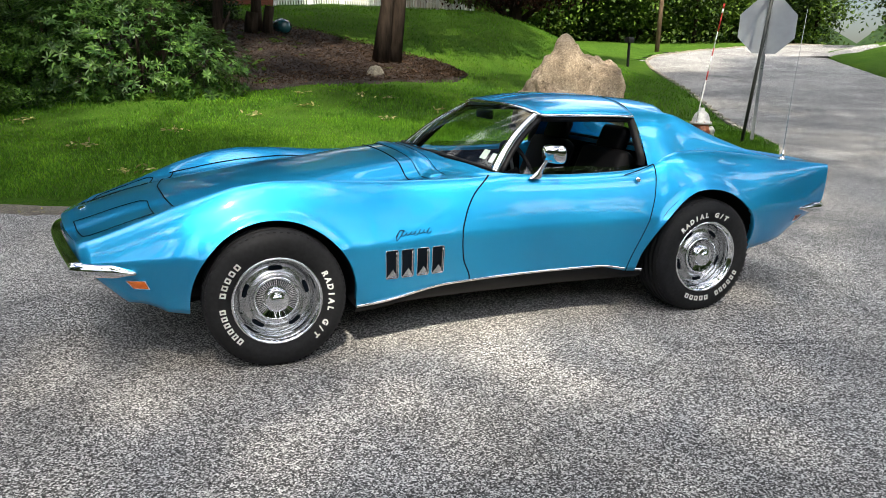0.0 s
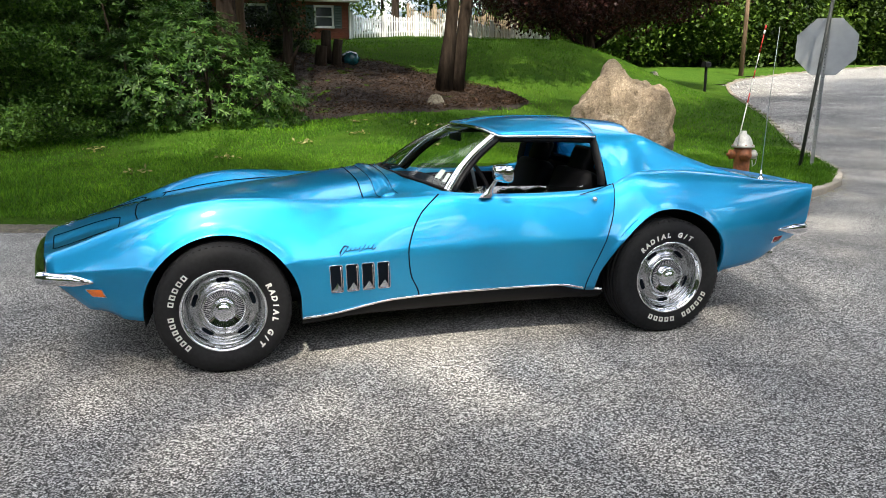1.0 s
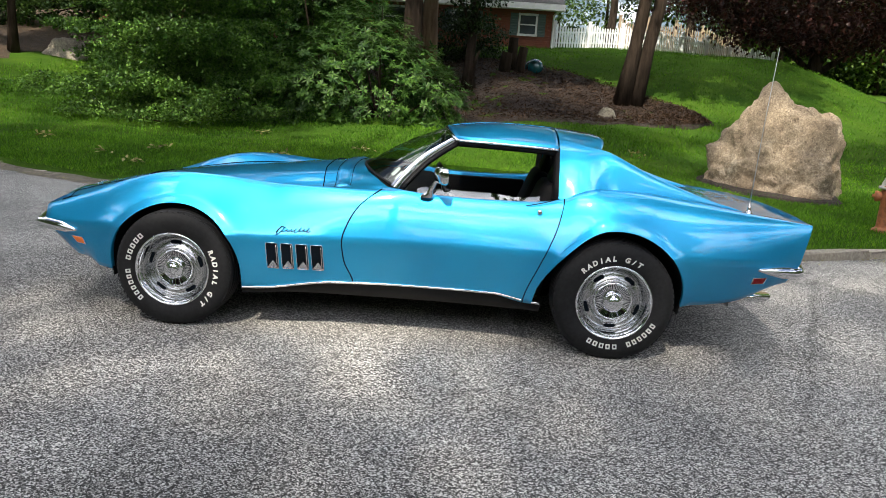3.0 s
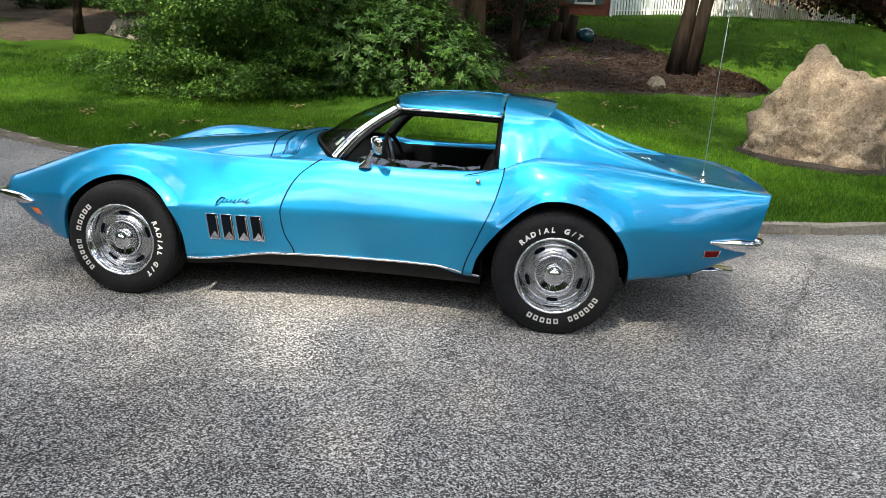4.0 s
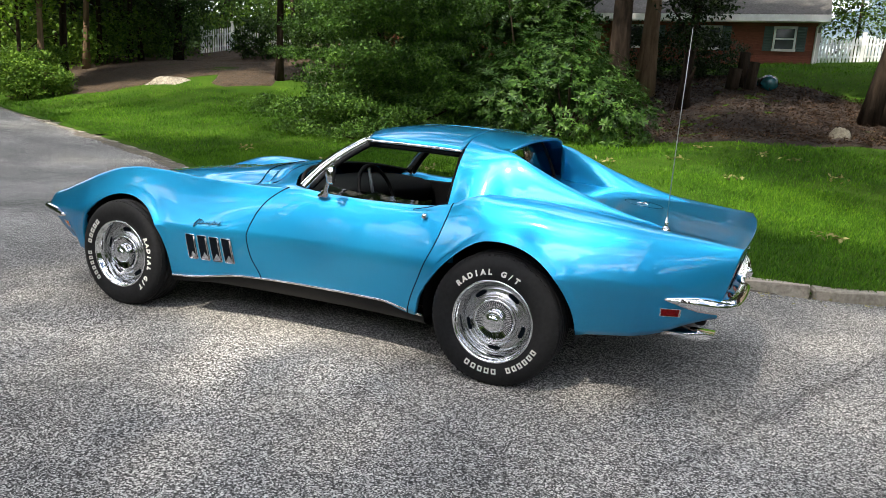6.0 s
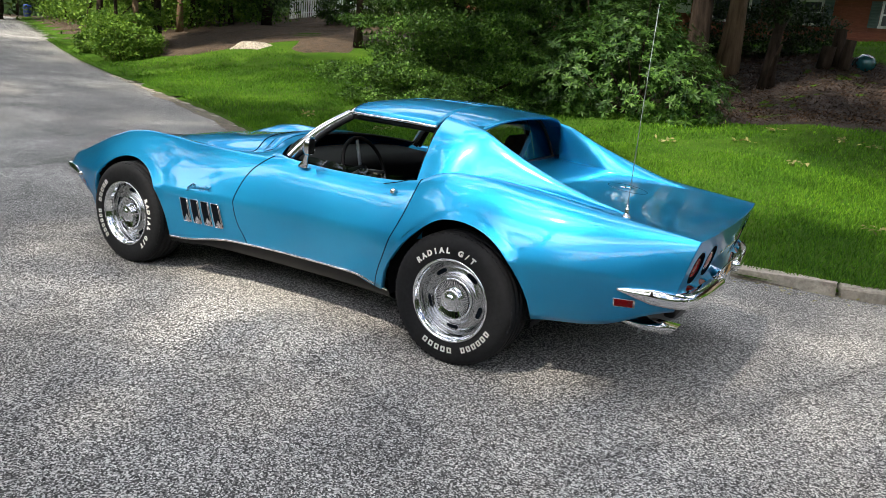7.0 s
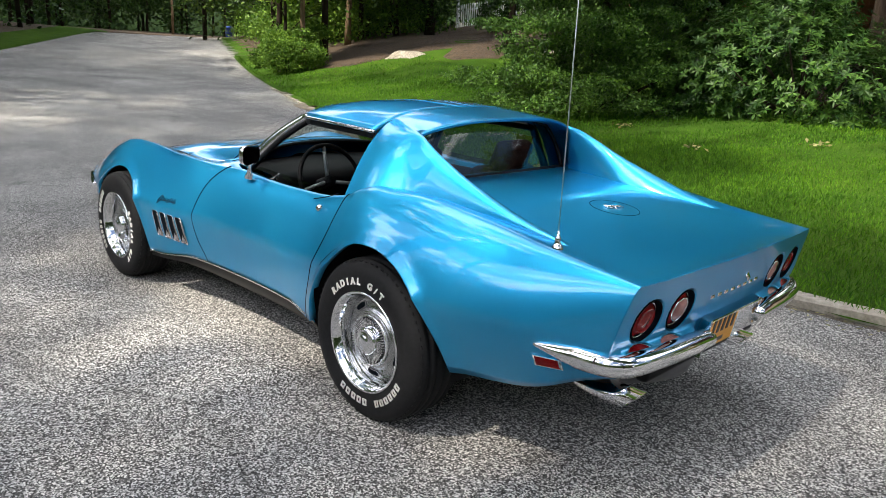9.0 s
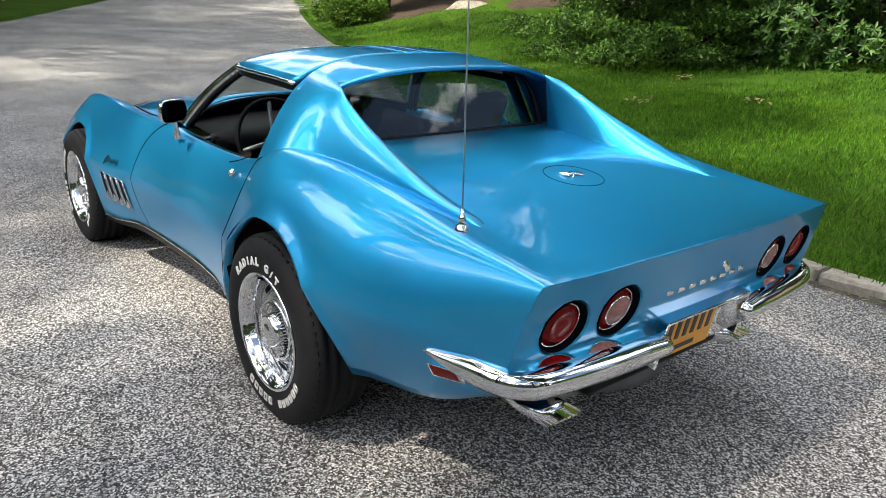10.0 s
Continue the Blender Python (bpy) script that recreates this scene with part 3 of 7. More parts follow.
def build_body():
    bm = bmesh.new()
    doors = {-1: bmesh.new(), 1: bmesh.new()}
    for side in (-1, 1):
        cols = {x: side_column(x, side) for x in XS}
        for lo, hi, target in ((-9, DOOR_A, bm), (DOOR_A, DOOR_B, doors[side]), (DOOR_B, 9, bm)):
            span = [x for x in XS if lo <= x <= hi]
            rows = [list(map(Vector, cols[x])) for x in span]
            if target is not bm:
                for r, dx in ((rows[0], 0.004), (rows[-1], -0.004)):
                    for p in r:
                        p.x += dx
            vs = grid(target, rows, flip=side > 0)
            # a turned-in lip along the lower edge
            for a, b in zip(vs[:-1], vs[1:]):
                q = [target.verts.new(v.co + Vector((0, -side * 0.035, 0.004))) for v in (a[0], b[0])]
                f = [a[0], q[0], q[1], b[0]]
                target.faces.new(f if side < 0 else f[::-1])
            if target is not bm:
                # the sill of the open window
                for a, b in zip(vs[:-1], vs[1:]):
                    q = [target.verts.new(v.co + Vector((0, -side * 0.045, -0.012))) for v in (a[-1], b[-1])]
                    q2 = [target.verts.new(v.co + Vector((0, -side * 0.05, -0.32))) for v in (a[-1], b[-1])]
                    target.faces.new([a[-1], b[-1], q[1], q[0]] if side < 0 else [b[-1], a[-1], q[0], q[1]])
                    target.faces.new([q[0], q[1], q2[1], q2[0]] if side < 0 else [q[1], q[0], q2[0], q2[1]])
    # bonnet and rear deck, from crest to crest
    for lo, hi in ((-9, COWL), (SCUTTLE, 9)):
        rows = []
        for x in [x for x in XS if lo <= x <= hi]:
            wf = float(W_CREST(x))
            row = []
            for k in range(-N_TOP, N_TOP + 1):
                y = wf * k / N_TOP
                z = top_z(x, y)
                xx = cowl_x(x, y) if x < 0 else x
                if abs(k) == N_TOP:
                    xx = x + side_shift(x, z)
                row.append(Vector((nose(xx, y, z), y, z)))
            rows.append(row)
        grid(bm, rows)
        # the end wall of nose or tail
        end = rows[0] if lo < -1 else rows[-1]
        xe = XS[0] if lo < -1 else XS[-1]
        left, right = side_column(xe, -1), side_column(xe, 1)
        tail = lo > -1
        cols = 12 if not tail else 280
        if tail:
            zs = sorted(set([p.z for p in left if p.z > 0.515] + list(np.linspace(0.515, left[-1].z, 84))))
            wide = lambda z: side_w(xe, z)
            rings = [[Vector((0, wide(z) * (2 * j / cols - 1), z)) for j in range(cols + 1)] for z in zs]
        else:
            rings = [[left[k].lerp(right[k], j / cols) for j in range(cols + 1)] for k in range(len(left))]
        for r in rings:
            for p in r:
                p.x = nose(xe, p.y, p.z) if not tail else tail_x(p.y, p.z) - lamp_well(p.y, p.z)
        grid(bm, rings, flip=tail)
        crest = [left[-1].lerp(right[-1], j / (2 * N_TOP)) for j in range(2 * N_TOP + 1)]
        for p in crest:
            p.x = nose(xe, p.y, p.z)
        grid(bm, [crest, end], flip=tail)
    bmesh.ops.remove_doubles(bm, verts=bm.verts[:], dist=0.0006)
    bmesh.ops.recalc_face_normals(bm, faces=bm.faces[:])
    for e in bm.edges:
        if all(-1.72 < v.co.x < -0.34 and abs(abs(v.co.y) - float(W_CREST(v.co.x))) < 0.004 and abs(v.co.z - float(Z_CREST(v.co.x))) < 0.004 for v in e.verts):
            e.smooth = False
    part("body", bm, PAINT, car, "glossy metallic blue fibreglass body")
    for side, dbm in doors.items():
        bmesh.ops.remove_doubles(dbm, verts=dbm.verts[:], dist=0.0006)
        bmesh.ops.recalc_face_normals(dbm, faces=dbm.faces[:])
        d = part("door", dbm, PAINT, car, "blue door with the window wound down")
        for xd in (DOOR_A, DOOR_B):
            b = bmesh.new()
            tube(b, [p + Vector((0, -side * 0.004, 0)) for p in side_column(xd, side)], 0.0055, 6)
            part("door_gap", b, GAP, car)
        b = bmesh.new()
        c = surf(0.80, 0.795, side, 0.0)
        revolve(b, [(0, 0.012), (0.009, 0.012), (0.012, 0.009), (0.015, 0.004), (0.016, -0.004)], 20, Matrix.Translation(c) @ (Matrix.Rotation(math.pi, 4, "Z") if side < 0 else Matrix()))
        part("lock", b, CHROME, d, "round chrome door lock")
        b = bmesh.new()
        rows = []
        for x in np.linspace(0.72, 0.91, 12):
            z = float(Z_CREST(x)) - 0.030
            rows.append([surf(x, z - 0.0025, side, 0.0004), surf(x, z, side, 0.0012), surf(x, z + 0.0025, side, 0.0004)])
        grid(b, rows)
        part("handle_flap", b, GAP, d, "dark recess of the door release")


build_body()


# ---- the car: roof and glass ----
def roof_z(x, y):
    mid = float(curve((0.20, 1.196), (0.30, 1.215), (0.45, 1.234), (0.62, 1.241), (0.8, 1.237), (0.95, 1.228), (1.05, 1.217), (1.16, 1.198))(x))
    edge = float(curve((0.20, 1.150), (0.3, 1.153), (0.6, 1.150), (0.9, 1.140), (1.16, 1.128))(x))
    half = roof_half(x)
    t = min(1, abs(y) / half)
    return mid + (edge - mid) * t**3.2


def roof_half(x):
    return float(curve((0.20, 0.50), (0.35, 0.545), (0.6, 0.565), (0.9, 0.568), (1.16, 0.562))(x))


def roof_front(y):
    return 0.215 + 0.085 * (abs(y) / 0.54) ** 2


def sheet(name, fx, fy, nx, ny, mat, label, thick=0.02, parent=car, place=None):
    """A curved panel with thickness: fx(u, v), fy(u, v) in the plan, place() lifts it."""
    bm = bmesh.new()
    top, bot = [], []
    for i in range(nx + 1):
        r, q = [], []
        for j in range(ny + 1):
            x, y = fx(i / nx, j / ny), fy(i / nx, j / ny)
            z = place(x, y)
            r.append(Vector((x, y, z)))
            q.append(Vector((x, y * 0.985, z - thick)))
        top.append(r)
        bot.append(q)
    vt, vb = grid(bm, top), grid(bm, bot, flip=True)
    rim = lambda g: g[0] + [r[-1] for r in g[1:]] + g[-1][-2::-1] + [r[0] for r in g[-2:0:-1]]
    a, b = rim(vt), rim(vb)
    for k in range(len(a)):
        bm.faces.new([a[k], b[k], b[(k + 1) % len(b)], a[(k + 1) % len(a)]])
    bmesh.ops.recalc_face_normals(bm, faces=bm.faces[:])
    return part(name, bm, mat, parent, label)


for side in (-1, 1):
    lift = sheet("roof_panel", lambda u, v: roof_front(0.055 + v * 0.46) + 0.012 + u * (0.893 - roof_front(0.055 + v * 0.46) - 0.012),
                 lambda u, v, s=side: s * (0.055 + v * (roof_half(roof_front(0.4) + u * 0.62) - 0.055)), 22, 16, PAINT, "blue lift-out roof panel", 0.02, car, roof_z)
    b = bmesh.new()
    tube(b, [(x, side * (roof_half(x) + 0.001), roof_z(x, roof_half(x)) - 0.012) for x in np.linspace(0.30, 0.893, 16)], 0.009, 8)
    part("drip_rail", b, CHROME, car, "bright roof edge moulding")
    b = bmesh.new()
    tube(b, [(x, side * (roof_half(x) - 0.022), roof_z(x, roof_half(x)) - 0.032) for x in np.linspace(0.32, 0.90, 12)], 0.016, 8)
    part("window_seal", b, BLACK, car)
sheet("roof_bar", lambda u, v: roof_front(0) + 0.012 + u * (0.893 - roof_front(0) - 0.012), lambda u, v: (v * 2 - 1) * 0.050, 20, 4, PAINT, "blue centre bar between the roof panels", 0.02, car, lambda x, y: roof_z(x, y) + 0.001)
sheet("windscreen_header", lambda u, v: roof_front((v * 2 - 1) * 0.54) - 0.012 + u * 0.020, lambda u, v: (v * 2 - 1) * 0.525, 2, 24, CHROME, "bright moulding above the windscreen", 0.016, car, lambda x, y: roof_z(max(x, 0.215), y) - 0.004)

# rear of the roof with the two flying buttresses
RIDGE_Z = curve((0.90, 1.215), (0.98, 1.205), (1.06, 1.186), (1.16, 1.148), (1.27, 1.100), (1.44, 1.024), (1.65, 0.948), (1.82, 0.896), (1.93, 0.869), (2.0, 0.843))
RIDGE_Y = curve((0.90, 0.42), (1.0, 0.455), (1.1, 0.502), (1.16, 0.532), (1.22, 0.556), (1.3, 0.571), (1.45, 0.582), (1.6, 0.592), (1.72, 0.596), (1.85, 0.592), (2.0, 0.578))
FOOT_Y = curve((0.90, 0.733), (1.0, 0.723), (1.08, 0.710), (1.2, 0.672), (1.4, 0.648), (1.6, 0.634), (1.8, 0.615), (2.0, 0.590))
INNER_Y = curve((0.90, 0.38), (1.0, 0.42), (1.1, 0.485), (1.15, 0.548), (1.27, 0.546), (1.48, 0.520), (1.6, 0.526), (1.75, 0.545), (2.0, 0.572))


def bent(p0, p1, p2, p3, u):
    """A place on a smooth curve drawn by four corners."""
    v = 1 - u
    return tuple(v**3 * a + 3 * v * v * u * b + 3 * v * u * u * c + u**3 * d for a, b, c, d in zip(p0, p1, p2, p3))


def crest_station(x):
    """The station whose crest point stands at x once the doors' shut lines have slanted it."""
    q = x
    for _ in range(40):
        q = x - float(side_shift(q, float(Z_CREST(q))))
    return q


def build_sail():
    bm = bmesh.new()
    xs = list(np.linspace(0.903, 1.135, 16)) + list(np.linspace(1.150, 1.99, 40))
    N_OUT, N_IN = 18, 14
    for side in (-1, 1):
        rows = []
        for x in xs:
            yr, yf, yi = float(RIDGE_Y(x)), float(FOOT_Y(x)), float(INNER_Y(x))
            xo = crest_station(x)
            yf += (float(W_CREST(xo)) - yf) * (1 - float(ease(np.array([(x - 1.02) / 0.2]))[0]))
            behind = float(ease(np.array([(x - 1.06) / 0.22]))[0])
            q = min(x, 1.16)
            zr = roof_z(q, yr) * (1 - behind) + float(RIDGE_Z(x)) * behind
            zf = top_z(xo, yf) - 0.003 - 0.005 * float(ease(np.array([(x - 1.02) / 0.1]))[0])
            half = roof_half(q)
            # outer face: at the door a flank that bends into the roof's edge, towards the tail a lean blade
            sy = (half + 0.012) * (1 - behind) + (yf + (yr - yf) * 0.80 + 0.014) * behind
            sz = (roof_z(q, half) + 0.022) * (1 - behind) + (zf + (zr - zf) * 0.86 + 0.006) * behind
            pts = [bent((yf, zf), (yf + (sy - yf) * 0.55 + 0.006, zf + (sz - zf) * 0.5), (sy, sz), (yr, zr), k / N_OUT) for k in range(N_OUT + 1)]
            # inner face: the roof before the window, a steep wall beside and behind it
            drop = float(ease(np.array([(x - 1.135) / 0.014]))[0])
            zi = top_z(x, yi) - 0.008
            for k in range(1, N_IN + 1):
                u = k / N_IN
                y = yr + (yi - yr) * u
                wall_y, wall_z = bent((yr, zr), (yr - 0.030, zr - 0.002), (yi - 0.004, zi + (zr - zi) * 0.45), (yi - 0.016 * float(ease(np.array([(x - 1.25) / 0.3]))[0]), zi), u)
                pts.append((y + (wall_y - y) * drop, roof_z(q, y) * (1 - drop) + wall_z * drop))
            rows.append([Vector((x, side * y, z)) for y, z in pts])
        grid(bm, rows, flip=side > 0)
    # the roof between them, to its trailing edge
    rows = []
    for x in list(np.linspace(0.903, 1.135, 16)):
        yi = float(INNER_Y(x))
        rows.append([Vector((x + 0.055 * (1 - (v / yi) ** 4) * ease(np.array([(x - 0.95) / 0.2]))[0], v, roof_z(x, v))) for v in np.linspace(-yi, yi, 29)])
    last = rows[-1]
    rows.append([p + Vector((0.004, 0, -0.006)) for p in last])
    rows.append([p + Vector((-0.004, 0, -0.016)) for p in last])
    rows.append([p + Vector((-0.07, 0, -0.024)) for p in last])
    grid(bm, rows)
    bmesh.ops.remove_doubles(bm, verts=bm.verts[:], dist=0.003)
    bmesh.ops.recalc_face_normals(bm, faces=bm.faces[:])
    part("rear_roof", bm, PAINT, car, "blue rear roof with flying buttresses")


build_sail()


def pane(name, rows, mat, label, parent=car):
    bm = bmesh.new()
    grid(bm, rows)
    ob = part(name, bm, mat, parent, label)
    ob.visible_shadow = False
    return ob


def screen_place(u, v):
    """u across from -1 to 1, v up from 0 to 1."""
    y0, y1 = u * 0.665, u * 0.505
    a = Vector((-0.285 + 0.245 * abs(u) ** 2, y0, 0.925 - 0.062 * abs(u) ** 2.5))
    b = Vector((roof_front(y1) - 0.008, y1, roof_z(roof_front(y1), y1) - 0.016))
    p = a.lerp(b, v)
    p.x -= 0.022 * math.sin(math.pi * v)
    p.z += 0.014 * math.sin(math.pi * v)
    return p


pane("windscreen", [[screen_place(u, v) for u in np.linspace(-0.97, 0.97, 28)] for v in np.linspace(0, 1, 12)], GLASS, "raked curved windscreen glass")
for side in (-1, 1):
    b = bmesh.new()
    rows = []
    for v in np.linspace(0, 1, 14):
        p = screen_place(side * 1.0, v)
        n = Vector((-0.35, side * 0.9, 0.25)).normalized()
        f = Vector((0.62, 0, -0.30)).normalized()
        wd = 0.036 - 0.006 * v
        rows.append([p - f * 0.014, p - f * 0.010 + n * 0.010, p + f * (wd * 0.35) + n * 0.014, p + f * wd * 0.8 + n * 0.008, p + f * wd, p + f * wd - n * 0.03, p - f * 0.02 - n * 0.03])
    vs = grid(b, rows, closed=True)
    bmesh.ops.recalc_face_normals(b, faces=b.faces[:])
    part("windscreen_pillar", b, CHROME, car, "bright windscreen pillar moulding")
    b = bmesh.new()
    tube(b, [screen_place(side * 1.0, v) + Vector((0.052, -side * 0.006, -0.012)) for v in np.linspace(0.0, 0.99, 10)], 0.014, 8)
    part("pillar_seal", b, BLACK, car)
    b = bmesh.new()
    rows = []
    for z in np.linspace(0.86, 1.14, 8):
        t = (z - 0.9) / 0.24
        y = 0.70 + (roof_half(0.9) - 0.015 - 0.70) * max(0, min(1, t))
        rows.append([Vector((0.905, side * y, z)), Vector((0.885, side * (y - 0.008), z)), Vector((0.87, side * (y - 0.03), z)), Vector((0.905, side * (y - 0.07), z))])
    grid(b, rows)
    bmesh.ops.recalc_face_normals(b, faces=b.faces[:])
    part("door_pillar_seal", b, BLACK, car, "black seal on the door pillar")
b = bmesh.new()
tube(b, [screen_place(u, 0.0) + Vector((-0.006, 0, 0.004)) for u in np.linspace(-1, 1, 30)], 0.009, 8)
part("windscreen_foot_seal", b, BLACK, car)

# the edge of the wound-down glass, still showing above each door
for side in (-1, 1):
    rows = []
    for x in np.linspace(0.10, 0.80, 15):
        h_ = 0.036 * min(1, (x - 0.06) / 0.08) * (1 - float(ease(np.array([(x - 0.45) / 0.4]))[0])) + 0.004
        base = surf(x, float(Z_CREST(x)) - 0.004, side, -0.035)
        rows.append([base + Vector((0, -side * 0.25 * q, q)) for q in (-0.02, h_ * 0.5, h_)])
    ob = pane("door_glass", rows, SIDE_GLASS, "edge of the wound-down side window")

# upright rear window in its recess
def rear_place(u, v):
    return Vector((1.105 - 0.080 * v + 0.02 * (1 - u * u), u * (0.548 - 0.060 * v**3), 0.930 + (roof_z(1.05, u * 0.49) - 0.026 - 0.930) * v))


pane("rear_window", [[rear_place(u, v) for u in np.linspace(-1, 1, 22)] for v in np.linspace(0, 1, 8)], DARK_GLASS, "upright tinted rear window")
b = bmesh.new()
tube(b, [rear_place(u, 0.0) for u in np.linspace(-1, 1, 14)] + [rear_place(1, v) for v in np.linspace(0.1, 1, 8)] + [rear_place(u, 1.0) for u in np.linspace(0.95, -1, 14)] + [rear_place(-1, v) for v in np.linspace(0.9, 0.05, 8)], 0.011, 6)
part("rear_window_seal", b, BLACK, car)


# ---- the car: wheels ----
def arc_sign(radius, a0, a1, count, height, y, parent):
    """Raised letter-sized blocks on the tyre wall, spread round an arc (degrees)."""
    for k in range(count):
        bm = bmesh.new()
        a = radians(a0 + (a1 - a0) * (k + 0.5) / count)
        wd = radians(abs(a1 - a0)) / count * radius * 0.66
        m = Matrix.Translation((radius * math.cos(a), y, radius * math.sin(a))) @ Matrix.Rotation(-a + math.pi / 2, 4, "Y")
        st = height * 0.24
        for dx, dz, sx, sz in ((0, 0.5, wd, st), (0, -0.5, wd, st), (-0.5, 0, st, height), (0.5, 0, st, height)):
            box(bm, (sx, 0.004, sz), m @ Matrix.Translation((dx * (wd - st), 0, dz * (height - st))))
        part("sidewall_mark", bm, WHITE_RUBBER, parent, smooth=False)


def letter_arc(text, radius, a0, a1, size, y, parent):
    """Words cut letter by letter and bent round the tyre wall, reading from a0 to a1 (degrees)."""
    n = len(text)
    for k, ch in enumerate(text):
        if ch == " ":
            continue
        cu = bpy.data.curves.new("letter", "FONT")
        cu.body, cu.size, cu.extrude, cu.align_x, cu.align_y = ch, size, 0.0018, "CENTER", "CENTER"
        cu.offset = size * 0.045
        cu.shear = 0.12
        ob = bpy.data.objects.new("letter", cu)
        me = ob.to_mesh()
        a = radians(a0 + (a1 - a0) * (k + 0.5) / n)
        up = Vector((math.cos(a), 0, math.sin(a)))
        t = bmesh.new()
        t.from_mesh(me)
        t.transform(Matrix.Translation(up * radius + Vector((0, y, 0))) @ Matrix.Rotation(math.pi / 2 - a, 4, "Y") @ Matrix.Rotation(math.pi / 2, 4, "X"))
        ob.to_mesh_clear()
        bpy.data.objects.remove(ob)
        bpy.data.curves.remove(cu)
        part("raised_letter", t, WHITE_RUBBER, parent, smooth=False)


def build_wheel(x, side, radius, spin):
    """A wheel whose outer face looks along -y before it is turned to its side."""
    w = new("wheel")
    w.parent = car
    turn = 0 if side < 0 else 180
    w.matrix_basis = pose(x, side * 0.775, radius - 0.008, 0, 0, turn) @ pose(0, 0, 0, 0, spin, 0)
    tagged(w, "silver rally wheel on a wide white-letter tyre")
    r = radius
    bm = bmesh.new()
    prof = [(0.196, -0.100), (0.205, -0.112), (0.222, -0.120), (0.25, -0.1265), (0.275, -0.127), (0.300, -0.122), (0.318, -0.112), (r - 0.009, -0.098), (r - 0.002, -0.085)]
    for g in (-0.062, -0.022, 0.022, 0.062):
        prof += [(r, g - 0.007), (r - 0.009, g - 0.005), (r - 0.009, g + 0.005), (r, g + 0.007)]
    prof += [(r - 0.002, 0.085), (r - 0.009, 0.098), (0.318, 0.112), (0.28, 0.127), (0.23, 0.12), (0.196, 0.10)]
    revolve(bm, prof, 72)
    tyre = part("tyre", bm, RUBBER, w, "wide black tyre with white lettering")
    bm = bmesh.new()
    for k in range(64):
        a = 2 * math.pi * k / 64
        for s in (-1, 1):
            box(bm, (0.014, 0.030, 0.006), Matrix.Rotation(-a, 4, "Y") @ Matrix.Translation((r - 0.0125, s * 0.088, 0)) @ Matrix.Rotation(radians(90), 4, "Y") @ Matrix.Rotation(radians(12 * s), 4, "X"))
    tagged(part("tread", bm, RUBBER, w, smooth=False), kind="stuff")
    arc_sign(0.252, 228, 182, 6, 0.028, -0.1275, w)
    arc_sign(0.252, 172, 130, 5, 0.028, -0.1275, w)
    letter_arc("RADIAL G/T", 0.252, 32, -50, 0.038, -0.1275, w)
    # bright trim ring round a deep dish, stepped disc with five slots, ribbed cap
    bm = bmesh.new()
    revolve(bm, [(0.196, -0.090), (0.204, -0.106), (0.211, -0.114), (0.2135, -0.118), (0.210, -0.1235), (0.204, -0.1225), (0.1985, -0.116), (0.1965, -0.108), (0.1925, -0.104), (0.189, -0.098), (0.186, -0.086), (0.1825, -0.080), (0.1805, -0.066), (0.1785, -0.048), (0.175, -0.036), (0.170, -0.030)], 72)
    part("trim_ring", bm, CHROME, w, "polished deep trim ring")
    dr = [0.0, 0.100, 0.106, 0.111, 0.117, 0.123, 0.131, 0.150, 0.165, 0.170, 0.177]
    dy = [-0.060, -0.062, -0.068, -0.072, -0.072, -0.067, -0.060, -0.057, -0.055, -0.048, -0.034]
    bm = bmesh.new()
    revolve(bm, list(zip(dr, dy))[::-1], 60)
    disc = part("disc", bm, RALLY, w, "silver painted rally wheel centre")
    for k in range(5):
        a = 2 * math.pi * k / 5 + 0.3
        bm, rim = bmesh.new(), bmesh.new()
        rows = []
        for f in (-1, -0.4, 0.4, 1):
            row = []
            for q in np.linspace(-0.235, 0.235, 11):
                e = 0.0125 * math.sqrt(max(0.04, 1 - (q / 0.238) ** 6))
                rr = 0.1485 + f * e
                row.append(Vector((rr * math.cos(a + q), float(np.interp(rr, dr, dy)) - 0.002, rr * math.sin(a + q))))
            rows.append(row)
        grid(bm, rows)
        slot = part("slot", bm, GAP, disc, "dark cooling slot", smooth=False)
        edge = rows[0] + [r[-1] for r in rows[1:-1]] + rows[-1][::-1] + [r[0] for r in rows[-2:0:-1]]
        tube(rim, [p + Vector((0, -0.0005, 0)) for p in edge + edge[:1]], 0.0018, 5)
        part("slot_rim", rim, RALLY, slot)
    bm = bmesh.new()
    revolve(bm, [(0.110, -0.066), (0.109, -0.082), (0.106, -0.086), (0.098, -0.087), (0.095, -0.083)], 60)
    revolve(bm, [(0.060, -0.088), (0.058, -0.104), (0.053, -0.109), (0.048, -0.113), (0.044, -0.110), (0.040, -0.117), (0.033, -0.114), (0.029, -0.119), (0.014, -0.123), (0.0, -0.124)], 48)
    part("centre_cap", bm, CHROME, w, "chrome ribbed centre cap")
    bm = bmesh.new()
    revolve(bm, [(0.100, -0.080), (0.056, -0.090)], 48)
    part("cap_shadow", bm, GAP, w)
    bm = bmesh.new()
    for k in range(56):
        a = 2 * math.pi * k / 56
        box(bm, (0.040, 0.012, 0.0052), Matrix.Rotation(-a, 4, "Y") @ Matrix.Translation((0.0795, -0.0885, 0)) @ Matrix.Rotation(radians(-14), 4, "Z"))
    tagged(part("cap_ribbing", bm, CHROME, w, smooth=False), kind="stuff")
    bm = bmesh.new()
    tube(bm, [(0.160, -0.045, 0.105), (0.152, -0.075, 0.098)], 0.004, 6)
    part("valve", bm, BLACK, w)
    return w


